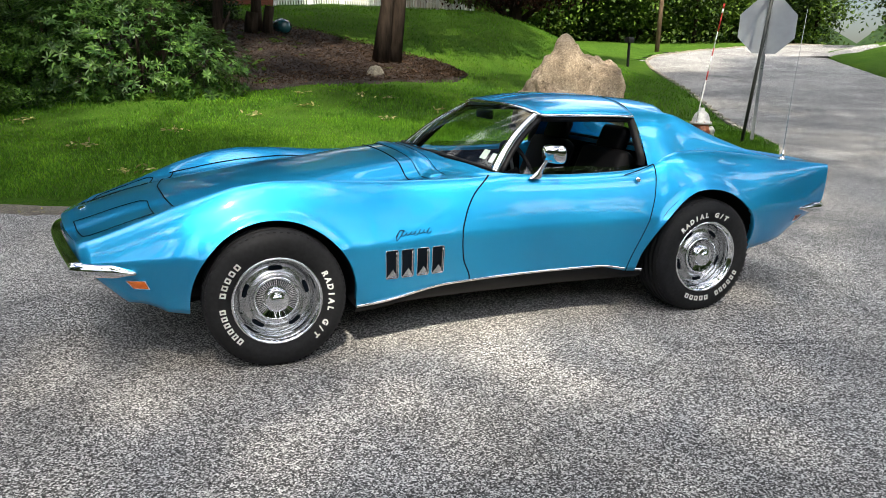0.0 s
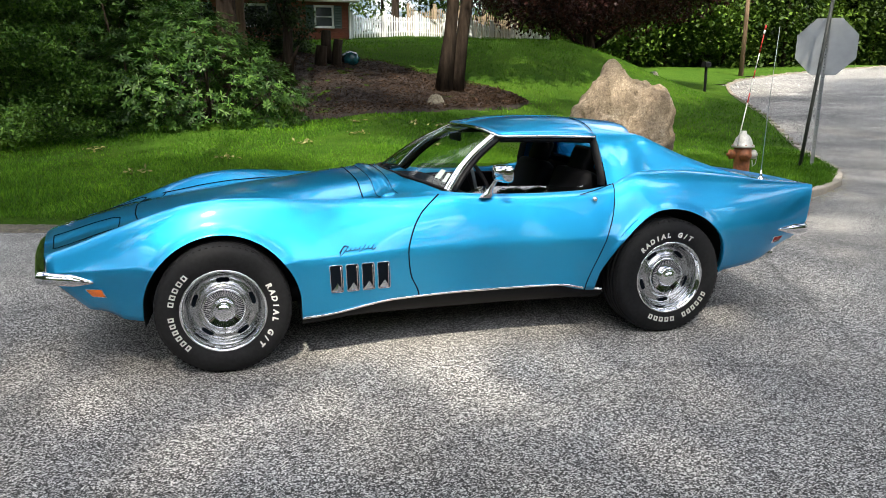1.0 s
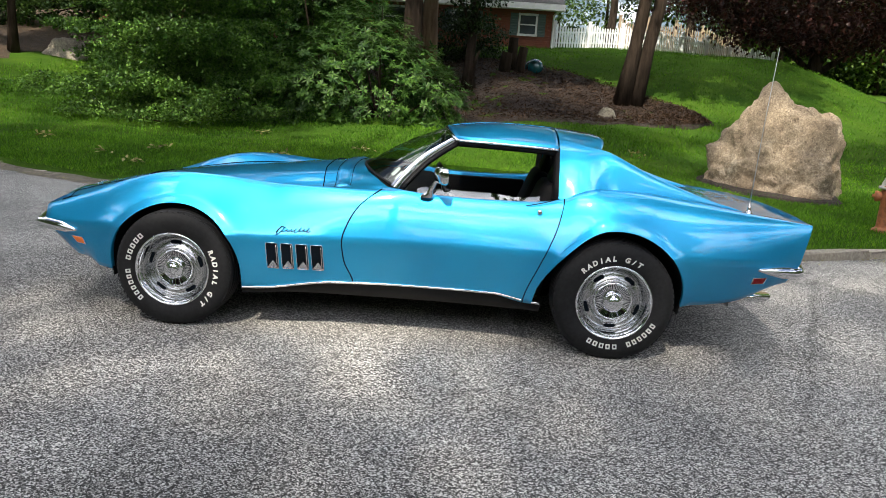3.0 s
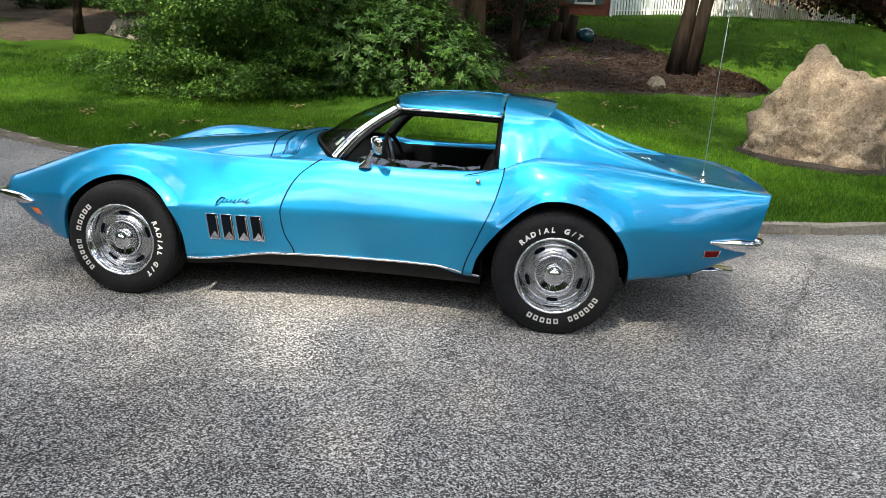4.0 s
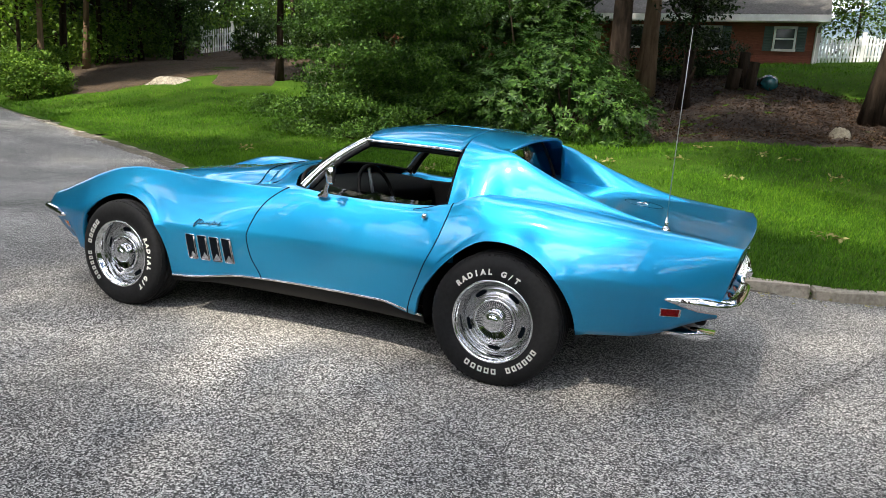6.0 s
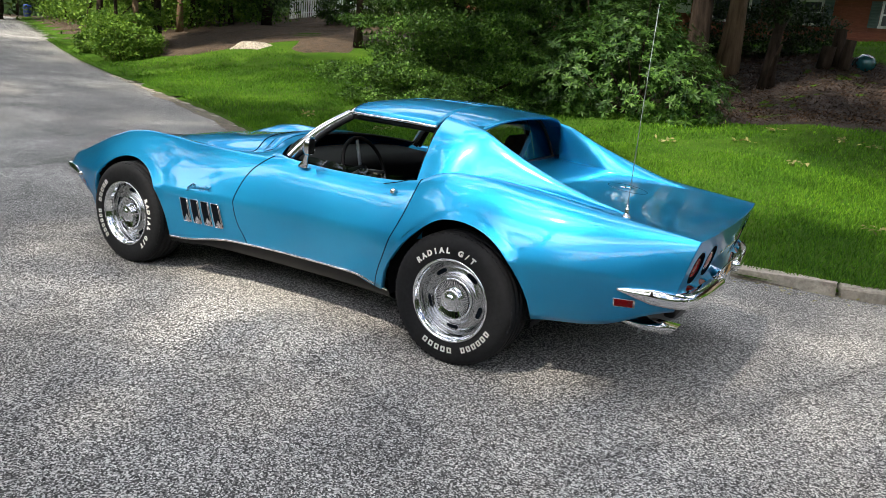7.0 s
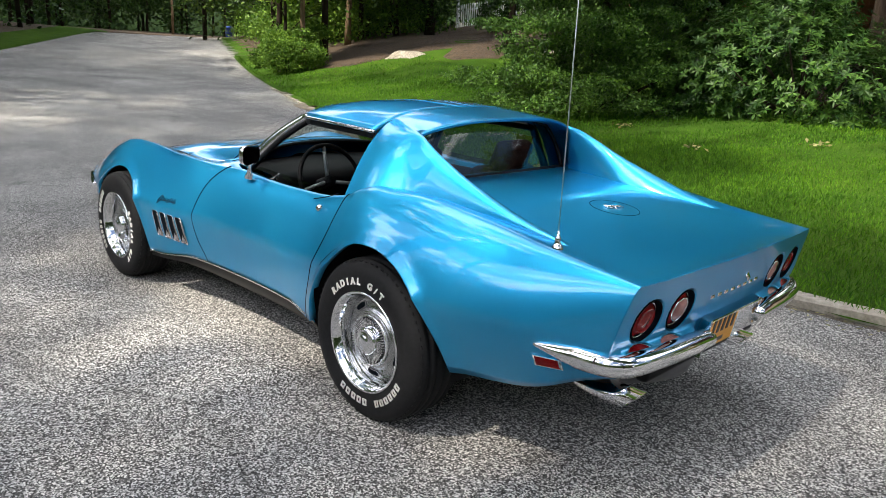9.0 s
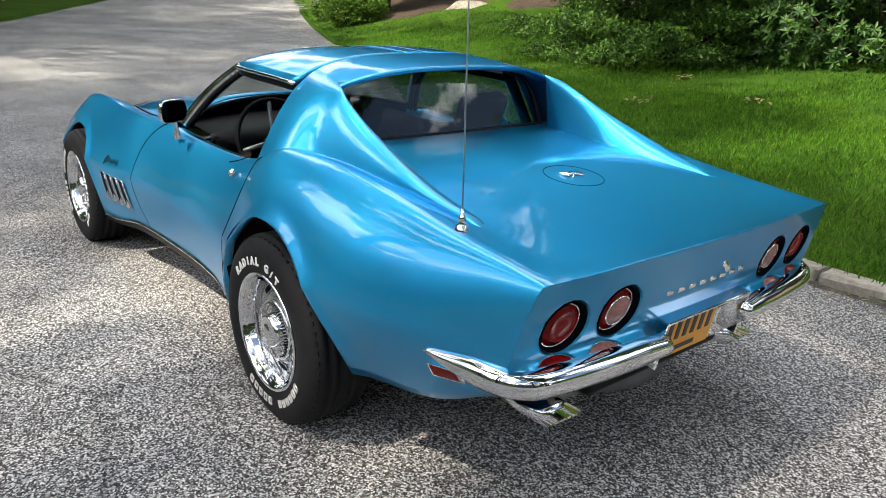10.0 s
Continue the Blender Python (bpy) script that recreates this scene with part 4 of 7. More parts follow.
for wx, wr, spins in ((-1.245, 0.336, (0, 20)), (1.245, 0.341, (-109, 10))):
    for side, spin in zip((-1, 1), spins):
        build_wheel(wx, side, wr, spin)

for ax, az, r in (AF, AR):
    for side in (-1, 1):
        b = bmesh.new()
        rows = []
        for k in range(25):
            a = math.pi * (-0.06 + 1.12 * k / 24)
            x, z = ax + (r + 0.002) * math.cos(a), az + (r + 0.002) * math.sin(a)
            rows.append([Vector((x, side * (side_w(x, max(z, 0.3)) - 0.012), z)), Vector((x, side * 0.52, z)), Vector((ax + 0.05 * math.cos(a), side * 0.515, az + 0.05 * math.sin(a)))])
        grid(b, rows)
        part("wheel_well", b, BLACK, car)


# ---- the car: trim ----
def strip_side(name, xs, zf, half, out, mat, label="", side=-1, parent=car):
    b = bmesh.new()
    rows = []
    for x in xs:
        z = zf(x)
        rows.append([surf(x, z - half, side, 0.0), surf(x, z - half * 0.7, side, out), surf(x, z + half * 0.7, side, out), surf(x, z + half, side, 0.0)])
    grid(b, rows)
    bmesh.ops.recalc_face_normals(b, faces=b.faces[:])
    return part(name, b, mat, parent, label)


for side in (-1, 1):
    strip_side("sill_moulding", np.linspace(-0.855, 0.838, 40), lambda x: float(Z_LOW(x)) + 0.004, 0.007, 0.006, CHROME, "thin bright moulding above the sill", side)
    b = bmesh.new()
    rows = []
    for x in np.linspace(-0.86, 0.845, 30):
        z, w = float(Z_LOW(x)), side_w(x, float(Z_LOW(x)))
        rows.append([Vector((x, side * (w - 0.002), z - 0.002)), Vector((x, side * (w - 0.012), z - 0.03)), Vector((x, side * (w - 0.06), 0.215)), Vector((x, side * (w - 0.11), 0.20)), Vector((x, side * (w - 0.35), 0.195))])
    grid(b, rows)
    part("sill_panel", b, BLACK, car, "satin black sill panel")
    # front wing louvres
    for k in range(4):
        x0 = -0.716 + 0.0835 * k
        corners = [(x0, 0.525), (x0 + 0.066, 0.525), (x0 + 0.074, 0.374), (x0 + 0.008, 0.374)]
        b = bmesh.new()
        ring = []
        for i in range(4):
            for t in (0.06, 0.5, 0.94):
                a, c = corners[i], corners[(i + 1) % 4]
                ring.append((a[0] + (c[0] - a[0]) * t, a[1] + (c[1] - a[1]) * t))
        pts = [surf(x, z, side, 0.003) for x, z in ring]
        tube(b, pts + pts[:1], 0.0022, 6)
        frame_ob = part("louvre_frame", b, CHROME, car, "thin bright louvre surround")
        b = bmesh.new()
        rows = []
        for t in np.linspace(0, 1, 6):
            xa, xb, z = x0 + 0.008 * t + 0.003, x0 + 0.063 + 0.008 * t, 0.522 - 0.146 * t
            rows.append([surf(xa, z, side, 0.0025), surf((xa + xb) / 2, z, side, 0.0022), surf(xb, z, side, 0.0025)])
        grid(b, rows)
        part("louvre_opening", b, GAP, frame_ob, "dark slot behind the louvre")
        b = bmesh.new()
        p = [surf(x0 + 0.009, 0.377, side, 0.004), surf(x0 + 0.072, 0.377, side, 0.004), surf(x0 + 0.042, 0.424, side, 0.005)]
        q = surf(x0 + 0.040, 0.386, side, 0.016)
        vs = [b.verts.new(v) for v in (*p, q)]
        for i in range(3):
            b.faces.new([vs[i], vs[(i + 1) % 3], vs[3]])
        b.faces.new(vs[:3][::-1])
        bmesh.ops.recalc_face_normals(b, faces=b.faces[:])
        part("louvre_blade", b, CHROME, frame_ob, "polished triangular louvre blade", smooth=False)
        b = bmesh.new()
        tube(b, [surf(x0 + 0.058 + 0.006 * t, 0.515 - 0.13 * t, side, 0.003) for t in np.linspace(0, 1, 5)], 0.004, 6)
        part("louvre_rib", b, RALLY, frame_ob)
    # script badge
    b = bmesh.new()
    n = 64
    path = []
    for k in range(n + 1):
        t = k / n
        x = -0.655 + 0.185 * t
        amp = 0.020 * math.exp(-((t - 0.08) / 0.09) ** 2) + 0.008 + 0.012 * math.exp(-((t - 0.62) / 0.05) ** 2) + 0.010 * math.exp(-((t - 0.95) / 0.05) ** 2)
        dz = amp * math.sin(t * 50)
        path.append(surf(x + 0.005 * math.cos(t * 50) + 0.75 * dz, 0.598 + 0.010 * t + dz, side, 0.006))
    tube(b, path, 0.0019, 5)
    tube(b, [surf(-0.66 + 0.05 * t, 0.588 + 0.03 * math.sin(2.2 * t), side, 0.006) for t in np.linspace(0, 1, 8)], 0.0024, 5)
    part("script_badge", b, BLACK, car, "slanting dark script badge")
    # marker lamps, front amber and rear red
    for xm, zm, mat, lab in ((-1.888, 0.432, AMBER, "amber side marker lamp"), (2.075, 0.492, RED_LENS, "red side marker lamp")):
        b = bmesh.new()
        rows = [[surf(xm + sx * 0.046 * f, zm + sz * 0.019 * f, side, o) for sx, sz in ((-1, -1), (1, -1), (1, 1), (-1, 1))] for f, o in ((1.18, -0.002), (1.18, 0.006), (1.0, 0.007))]
        grid(b, rows, closed=True)
        bmesh.ops.recalc_face_normals(b, faces=b.faces[:])
        bez = part("marker_bezel", b, CHROME, car, "bright lamp surround", smooth=False)
        b = bmesh.new()
        grid(b, [[surf(xm + 0.046 * u, zm + 0.019 * v, side, 0.0065 + 0.002 * (1 - v * v)) for u in (-1, -0.33, 0.33, 1)] for v in (-1, -0.5, 0.5, 1)])
        bmesh.ops.recalc_face_normals(b, faces=b.faces[:])
        part("marker_lens", b, mat, bez, lab)
    # rear bumper half, wrapping the corner
    b = bmesh.new()
    fy = curve((0, 0.812), (0.12, 0.804), (0.24, 0.790), (0.36, 0.768), (0.44, 0.735), (0.52, 0.68), (0.62, 0.585), (0.8, 0.40), (1.0, 0.205))
    fx = curve((0, 2.035), (0.12, 2.10), (0.24, 2.175), (0.36, 2.255), (0.44, 2.303), (0.52, 2.334), (0.62, 2.352), (0.8, 2.368), (1.0, 2.374))
    rows = []
    for k in range(49):
        t = k / 48
        c = Vector((float(fx(t)), side * float(fy(t)), 0.565 - 0.016 * min(1, t / 0.5) - 0.012 * t))
        e = Vector((float(fx(min(1, t + 0.02)) - fx(max(0, t - 0.02))), side * float(fy(min(1, t + 0.02)) - fy(max(0, t - 0.02))), 0)).normalized()
        out = Vector((e.y, -e.x, 0)) * (-side * -1)
        if out.y * side < 0 and t < 0.4 or out.x < 0:
            out = -out
        h2 = 0.010 + 0.025 * min(1, t / 0.25) - 0.006 * max(0, (t - 0.9) / 0.1)
        rows.append([c + Vector((0, 0, h2 * 1.05)) - out * 0.040, c + Vector((0, 0, h2)) - out * 0.012, c + Vector((0, 0, h2 * 0.6)) + out * 0.004, c + Vector((0, 0, h2 * 0.05)) + out * 0.010, c + Vector((0, 0, -h2 * 0.6)) + out * 0.006, c + Vector((0, 0, -h2)) - out * 0.006, c + Vector((0, 0, -h2)) - out * 0.035])
    vs = grid(b, rows)
    b.faces.new(vs[0])
    b.faces.new(vs[-1][::-1])
    bmesh.ops.recalc_face_normals(b, faces=b.faces[:])
    part("rear_bumper", b, CHROME, car, "slim chrome corner bumper")
    # exhaust tip
    b = bmesh.new()
    rows = []
    for x, s in ((1.99, 0.7), (2.05, 0.9), (2.11, 1.0), (2.21, 1.0)):
        ring = []
        for k in range(16):
            a = 2 * math.pi * k / 16
            ca, sa = math.cos(a), math.sin(a)
            ring.append(Vector((x + (0.045 * (sa + 1) / 2 if x > 2.2 else 0), side * 0.46 + 0.062 * s * math.copysign(abs(ca) ** 0.5, ca), 0.326 + 0.024 * s * math.copysign(abs(sa) ** 0.6, sa))))
        rows.append(ring)
    rows.append([Vector((q.x - 0.09, side * 0.46 + (q.y - side * 0.46) * 0.9, 0.326 + (q.z - 0.326) * 0.85)) for q in rows[-1]])
    grid(b, rows, closed=True)
    ex = part("exhaust_tip", b, CHROME, car, "flattened chrome exhaust tip")
    b = bmesh.new()
    tube(b, [(1.1, side * 0.45, 0.29), (1.6, side * 0.46, 0.31), (2.0, side * 0.46, 0.315)], 0.022, 10)
    part("exhaust_pipe", b, BLACK, car)
    # front corner bumper
    b = bmesh.new()
    rows = []
    for k in range(37):
        t = k / 36
        if t < 0.35:
            u = t / 0.35
            x = -1.845 - 0.215 * u
            y = side_w(x, 0.50) + 0.006 + 0.008 * math.sin(u * math.pi / 2)
            c = Vector((nose(x, y, 0.53), side * y, 0.493 + 0.010 * u))
            out = Vector((-0.25 - 0.5 * u**3, side * (1 - 0.5 * u**3), 0)).normalized()
        else:
            u = (t - 0.35) / 0.65
            y = 0.742 * (1 - u) ** 0.9
            c = Vector((nose(-2.075, y, 0.53) - 0.028, side * y, 0.503 + 0.045 * u**0.8))
            out = Vector((-1, side * 0.45 * (1 - u), -0.05)).normalized()
        hgt = 0.010 + 0.026 * min(1, t / 0.16)
        rows.append([c + Vector((0, 0, hgt)) - out * 0.035, c + Vector((0, 0, hgt * 0.9)), c + Vector((0, 0, hgt * 0.2)) + out * 0.014, c + Vector((0, 0, -hgt * 0.6)) + out * 0.006, c + Vector((0, 0, -hgt)) - out * 0.035])
    vs = grid(b, rows)
    b.faces.new(vs[0])
    bmesh.ops.recalc_face_normals(b, faces=b.faces[:])
    part("front_bumper", b, CHROME, car, "slim chrome front bumper")
    # side mirror on the driver's door only
    if side < 0:
        m = new("door_mirror")
        m.parent = car
        tagged(m, "chrome door mirror on a stalk")
        b = bmesh.new()
        foot = Vector((0.165, -0.765, 0.838))
        rows = []
        for z, s in ((-0.012, 1.15), (0.0, 1.1), (0.012, 0.8), (0.03, 0.5), (0.06, 0.4), (0.095, 0.36)):
            rows.append([foot + Vector((0.55 * z + 0.032 * s * math.cos(a), -0.25 * z + 0.016 * s * math.sin(a), z)) for a in np.linspace(0, 2 * math.pi, 15)[:-1]])
        grid(b, rows, closed=True)
        part("stalk", b, CHROME, m, "tapered chrome stalk")
        b = bmesh.new()
        rows = []
        head = foot + Vector((0.075, -0.040, 0.120))
        for d, s in ((-0.030, 0.35), (-0.024, 0.72), (-0.010, 0.95), (0.006, 1.0), (0.012, 0.98)):
            ring = []
            for a in np.linspace(0, 2 * math.pi, 25)[:-1]:
                ca, sa = math.cos(a), math.sin(a)
                yy, zz = 0.074 * s * math.copysign(abs(ca) ** 0.5, ca), 0.049 * s * math.copysign(abs(sa) ** 0.5, sa)
                ring.append(head + Matrix.Rotation(radians(26), 3, "Z") @ Vector((d, yy, zz)))
            rows.append(ring)
        vs = grid(b, rows, closed=True)
        b.faces.new(vs[0][::-1])
        bmesh.ops.recalc_face_normals(b, faces=b.faces[:])
        part("mirror_shell", b, CHROME, m, "chrome mirror shell")
        b = bmesh.new()
        ring = [head + Matrix.Rotation(radians(26), 3, "Z") @ Vector((0.0105, 0.069 * math.copysign(abs(math.cos(a)) ** 0.5, math.cos(a)), 0.044 * math.copysign(abs(math.sin(a)) ** 0.5, math.sin(a)))) for a in np.linspace(0, 2 * math.pi, 25)[:-1]]
        b.faces.new([b.verts.new(p) for p in ring])
        part("mirror_glass", b, MIRROR, m, "dark mirror glass", smooth=False)

# panel gaps on the upper body
def seam(pts, wide=0.0035, name="panel_gap"):
    b = bmesh.new()
    dense = []
    for (xa, ya), (xb, yb) in zip(pts[:-1], pts[1:]):
        for t in np.linspace(0, 1, 9)[:-1]:
            dense.append((xa + (xb - xa) * t, ya + (yb - ya) * t))
    dense.append(pts[-1])
    tube(b, [deck(x, y, 0.0015) for x, y in dense], wide, 5)
    return part(name, b, GAP, car)


for s in (-1, 1):
    seam([(-1.64, s * 0.585), (-1.2, s * 0.60), (-0.7, s * 0.60), (-0.50, s * 0.585)])
    seam([(-2.02, s * 0.25), (-1.76, s * 0.25), (-1.73, s * 0.29), (-1.73, s * 0.56), (-1.76, s * 0.59), (-2.0, s * 0.57), (-2.02, s * 0.54), (-2.02, s * 0.25)], 0.003)
seam([(-1.62, -0.59), (-1.66, -0.3), (-1.67, 0), (-1.66, 0.3), (-1.62, 0.59)])
seam([(-0.47, -0.585), (-0.50, -0.3), (-0.51, 0), (-0.50, 0.3), (-0.47, 0.585)])
# cowl vent panel, a lighter raised strip behind the bonnet
b = bmesh.new()
grid(b, [[deck(-0.425 + 0.085 * t + 0.03 * (y / 0.55) ** 2, y, 0.002 + 0.013 * min(1, 5 * t, 5 * (1 - t)) * min(1, (0.605 - abs(y)) / 0.012) - 0.006 * t) for y in list(np.linspace(-0.605, -0.59, 3)) + list(np.linspace(-0.57, 0.57, 23)) + list(np.linspace(0.59, 0.605, 3))] for t in (0, 0.05, 0.2, 0.4, 0.6, 0.8, 0.95, 1)])
for t in (-0.06, 1.06):
    c = bmesh.new()
    tube(c, [deck(-0.425 + 0.085 * t + 0.03 * (y / 0.55) ** 2, y, 0.001) for y in np.linspace(-0.605, 0.605, 25)], 0.0018, 5)
    part("panel_gap", c, GAP, car)
part("cowl_panel", b, PAINT, car, "blue wiper cowl panel")
# fuel flap with its crossed-flag badge
b = bmesh.new()
tube(b, [deck(1.775 + 0.105 * math.cos(a), 0.02 + 0.105 * math.sin(a), 0.0) for a in np.linspace(0, 2 * math.pi, 41)], 0.0014, 5)
part("fuel_flap_gap", b, GAP, car)
b = bmesh.new()
for dy, sg in ((-0.022, 1), (0.022, -1)):
    p = deck(1.765, 0.02 + dy, 0.004)
    box(b, (0.030, 0.040, 0.004), Matrix.Translation(p) @ Matrix.Rotation(radians(20 * sg), 4, "Z"), 0.001)
tube(b, [deck(1.80, 0.02 - 0.03, 0.005), deck(1.745, 0.02 + 0.04, 0.005)], 0.003, 6)
tube(b, [deck(1.80, 0.02 + 0.03, 0.005), deck(1.745, 0.02 - 0.04, 0.005)], 0.003, 6)
part("fuel_flap_badge", b, CHROME, car, "small chrome crossed-flag badge")
# nose badge
b = bmesh.new()
for dy, sg in ((-0.025, 1), (0.025, -1)):
    box(b, (0.028, 0.045, 0.004), Matrix.Translation(deck(-1.98, dy, 0.006)) @ Matrix.Rotation(radians(24 * sg), 4, "Z") @ Matrix.Rotation(radians(-20), 4, "Y"), 0.001)
part("nose_badge", b, CHROME, car, "small chrome crossed-flag badge")


def tail_ring(bm, y, z, r, depth, profile, sides=32, sy=1.0, sz=1.0):
    rows = []
    for rr, d in profile:
        rows.append([Vector((tail_x(y + r * rr * math.cos(a) * sy, z + r * rr * math.sin(a) * sz) + d + depth, y + r * rr * math.cos(a) * sy, z + r * rr * math.sin(a) * sz)) for a in np.linspace(0, 2 * math.pi, sides + 1)[:-1]])
    return grid(bm, rows, closed=True)


for (y, z), mat, lab in zip(LAMPS, (RED_LENS, CLEAR_LENS, CLEAR_LENS, RED_LENS), ("round red tail lamp", "round red lamp with a pale reversing lens", "round red lamp with a pale reversing lens", "round red tail lamp")):
    b = bmesh.new()
    tail_ring(b, y, z, 0.066, 0.014, [(1.02, -0.044), (1.0, -0.032), (0.95, -0.029), (0.91, -0.033)], 40)
    ring = part("lamp_bezel", b, CHROME, car, "thin bright lamp ring")
    b = bmesh.new()
    tail_ring(b, y, z, 0.0735, 0, [(1.0, 0.0006), (0.985, -0.0405), (0.86, -0.0400)], 40)
    part("lamp_gap", b, GAP, ring)
    b = bmesh.new()
    tail_ring(b, y, z, 0.0605, 0.014, [(1.0, -0.034), (0.97, -0.028), (0.75, -0.023), (0.66, -0.021), (0.63, -0.025), (0.35, -0.019), (0.0, -0.017)], 40)
    bmesh.ops.remove_doubles(b, verts=b.verts[:], dist=1e-5)
    lens = part("lamp_lens", b, RED_LENS, ring, lab)
    b = bmesh.new()
    tail_ring(b, y, z, 0.044, 0.014, [(1.02, -0.022), (1.0, -0.018), (0.95, -0.018), (0.93, -0.022)], 36)
    part("lens_ring", b, CHROME if mat is CLEAR_LENS else RED_LENS, lens)
    if mat is CLEAR_LENS:
        b = bmesh.new()
        tail_ring(b, y, z, 0.041, 0.014, [(1.0, -0.019), (0.8, -0.015), (0.4, -0.012), (0.0, -0.011)])
        bmesh.ops.remove_doubles(b, verts=b.verts[:], dist=1e-5)
        part("reversing_lens", b, CLEAR_LENS, ring, "pale reversing lens")
# lower lamps in the ledge just over the bumper
for y, z in LOW_LAMPS:
    b = bmesh.new()
    tail_ring(b, y, z, 0.064, 0, [(1.02, -0.019), (1.0, -0.011), (0.95, -0.010), (0.92, -0.016)], 28, 1.0, 0.38)
    ring = part("lower_lamp_bezel", b, CHROME, car, "oval bright lamp ring")
    b = bmesh.new()
    tail_ring(b, y, z, 0.060, 0, [(1.0, -0.017), (0.6, -0.011), (0.0, -0.009)], 28, 1.0, 0.38)
    bmesh.ops.remove_doubles(b, verts=b.verts[:], dist=1e-5)
    part("lower_lamp_lens", b, RED_LENS if abs(y) > 0.55 else CLEAR_LENS, ring)
# unreadable block letters and badge on the tail
for k in range(8):
    b = bmesh.new()
    y = -0.185 + 0.053 * k
    box(b, (0.004, 0.031, 0.013), Matrix.Translation((tail_x(y, 0.682) + 0.002, y, 0.682)), 0.0015)
    part("tail_bar", b, CHROME, car, "small chrome bar")
b = bmesh.new()
box(b, (0.006, 0.022, 0.040), Matrix.Translation((tail_x(0.075, 0.715) + 0.004, 0.075, 0.715)) @ Matrix.Rotation(radians(45), 4, "X"), 0.002)
part("tail_badge", b, CHROME, car, "small chrome badge")
# number plate in its bright surround
holder = new("number_plate")
holder.parent = car
tagged(holder, "orange number plate in a bright surround")
def plate_m(y, z, out):
    return Matrix.Translation((2.330 + out + (z - 0.51) * math.tan(radians(10)), y, z + 0.012)) @ Matrix.Rotation(radians(10), 4, "Y")
b = bmesh.new()
for y, z, sy, sz in ((0.02, 0.585, 0.44, 0.010), (-0.196, 0.51, 0.010, 0.155), (0.236, 0.51, 0.010, 0.155)):
    box(b, (0.045, sy, sz), plate_m(y, z, -0.010), 0.003)
box(b, (0.012, 0.43, 0.155), plate_m(0.02, 0.51, -0.030))
part("plate_surround", b, CHROME, holder, "bright number plate surround", smooth=False)
b = bmesh.new()
box(b, (0.003, 0.305, 0.158), plate_m(-0.040, 0.512, -0.018), 0.001)
plate_ob = part("plate_panel", b, PLATE, holder, "orange enamel plate", smooth=False)
for k in range(7):
    b = bmesh.new()
    box(b, (0.002, 0.019, 0.078), plate_m(-0.164 + 0.0405 * k, 0.530, -0.0155))
    part("plate_bar", b, PLATE_INK, plate_ob, "dark bar on the plate", smooth=False)
b = bmesh.new()
box(b, (0.002, 0.14, 0.016), plate_m(-0.045, 0.458, -0.0155))
part("plate_bar", b, PLATE_INK, plate_ob, "dark bar on the plate", smooth=False)
b = bmesh.new()
box(b, (0.06, 0.70, 0.20), Matrix.Translation((2.17, 0.02, 0.43)), 0.02)
part("rear_valance", b, BLACK, car)
b = bmesh.new()
rows = []
for t in np.linspace(0, 1, 9):
    a = math.pi * 0.5 * t
    rows.append([Vector((2.24 - 0.16 * math.sin(a) * 1.2, y, 0.43 - 0.20 * (1 - math.cos(a)))) for y in np.linspace(-0.40, 0.44, 9)])
grid(b, rows)
part("rear_skirt", b, plain("grey_road_dusted_paint", (0.22, 0.22, 0.22), 0.6, 0, 0.2, 20), car, "grey underside panel behind the exhaust")
# antenna
mast = new("antenna")
mast.parent = car
tagged(mast, "thin chrome whip antenna")
b = bmesh.new()
base_p = Vector((1.985, -0.662, top_z(1.985, 0.662)))
revolve(b, [(0.0, 0.058), (0.004, 0.058), (0.0055, 0.044), (0.009, 0.038), (0.0115, 0.029), (0.009, 0.021), (0.015, 0.012), (0.0205, 0.002), (0.021, -0.02)], 20, Matrix.Translation(base_p) @ Matrix.Rotation(radians(90), 4, "X"))
part("antenna_base", b, CHROME, mast, "stepped chrome antenna base")
b = bmesh.new()
tube(b, [base_p + Vector((0.000, 0.0, 0.05)), base_p + Vector((0.006, -0.012, 0.5)), base_p + Vector((0.016, -0.03, 0.91))], [0.0026, 0.0022, 0.0016], 6)
part("antenna_mast", b, STEEL, mast)
# inspection stickers inside the windscreen corner
for u, v, w, hgt in ((-0.86, 0.12, 0.07, 0.05), (-0.935, 0.10, 0.045, 0.05)):
    b = bmesh.new()
    du, dv = w / 1.33, hgt / 0.36
    grid(b, [[screen_place(u + du * i, v + dv * j) + Vector((0.006, 0, -0.006)) for i in (-0.5, 0, 0.5)] for j in (0, 0.5, 1)])
    part("windscreen_sticker", b, PAPER, car, "pale inspection sticker", smooth=False)

# ---- the car: cabin ----
b = bmesh.new()
rows = []
for x, z in ((-0.32, 0.72), (-0.30, 0.28), (0.9, 0.28), (1.0, 0.55), (1.07, 0.90)):
    rows.append([Vector((x, y, z)) for y in np.linspace(-0.66, 0.66, 5)])
grid(b, rows)
part("cabin_tub", b, VINYL, car, "black cabin lining")
b = bmesh.new()
rows = []
for x, z in ((-0.27, 0.885), (-0.1, 0.88), (0.06, 0.868), (0.13, 0.845), (0.15, 0.80), (0.10, 0.70), (0.05, 0.60)):
    rows.append([Vector((x + 0.05 * (abs(y) / 0.64) ** 2, y, z - 0.03 - 0.015 * (abs(y) / 0.64) ** 2)) for y in np.linspace(-0.60, 0.60, 17)])
grid(b, rows)
part("dashboard", b, VINYL, car, "black padded dashboard")
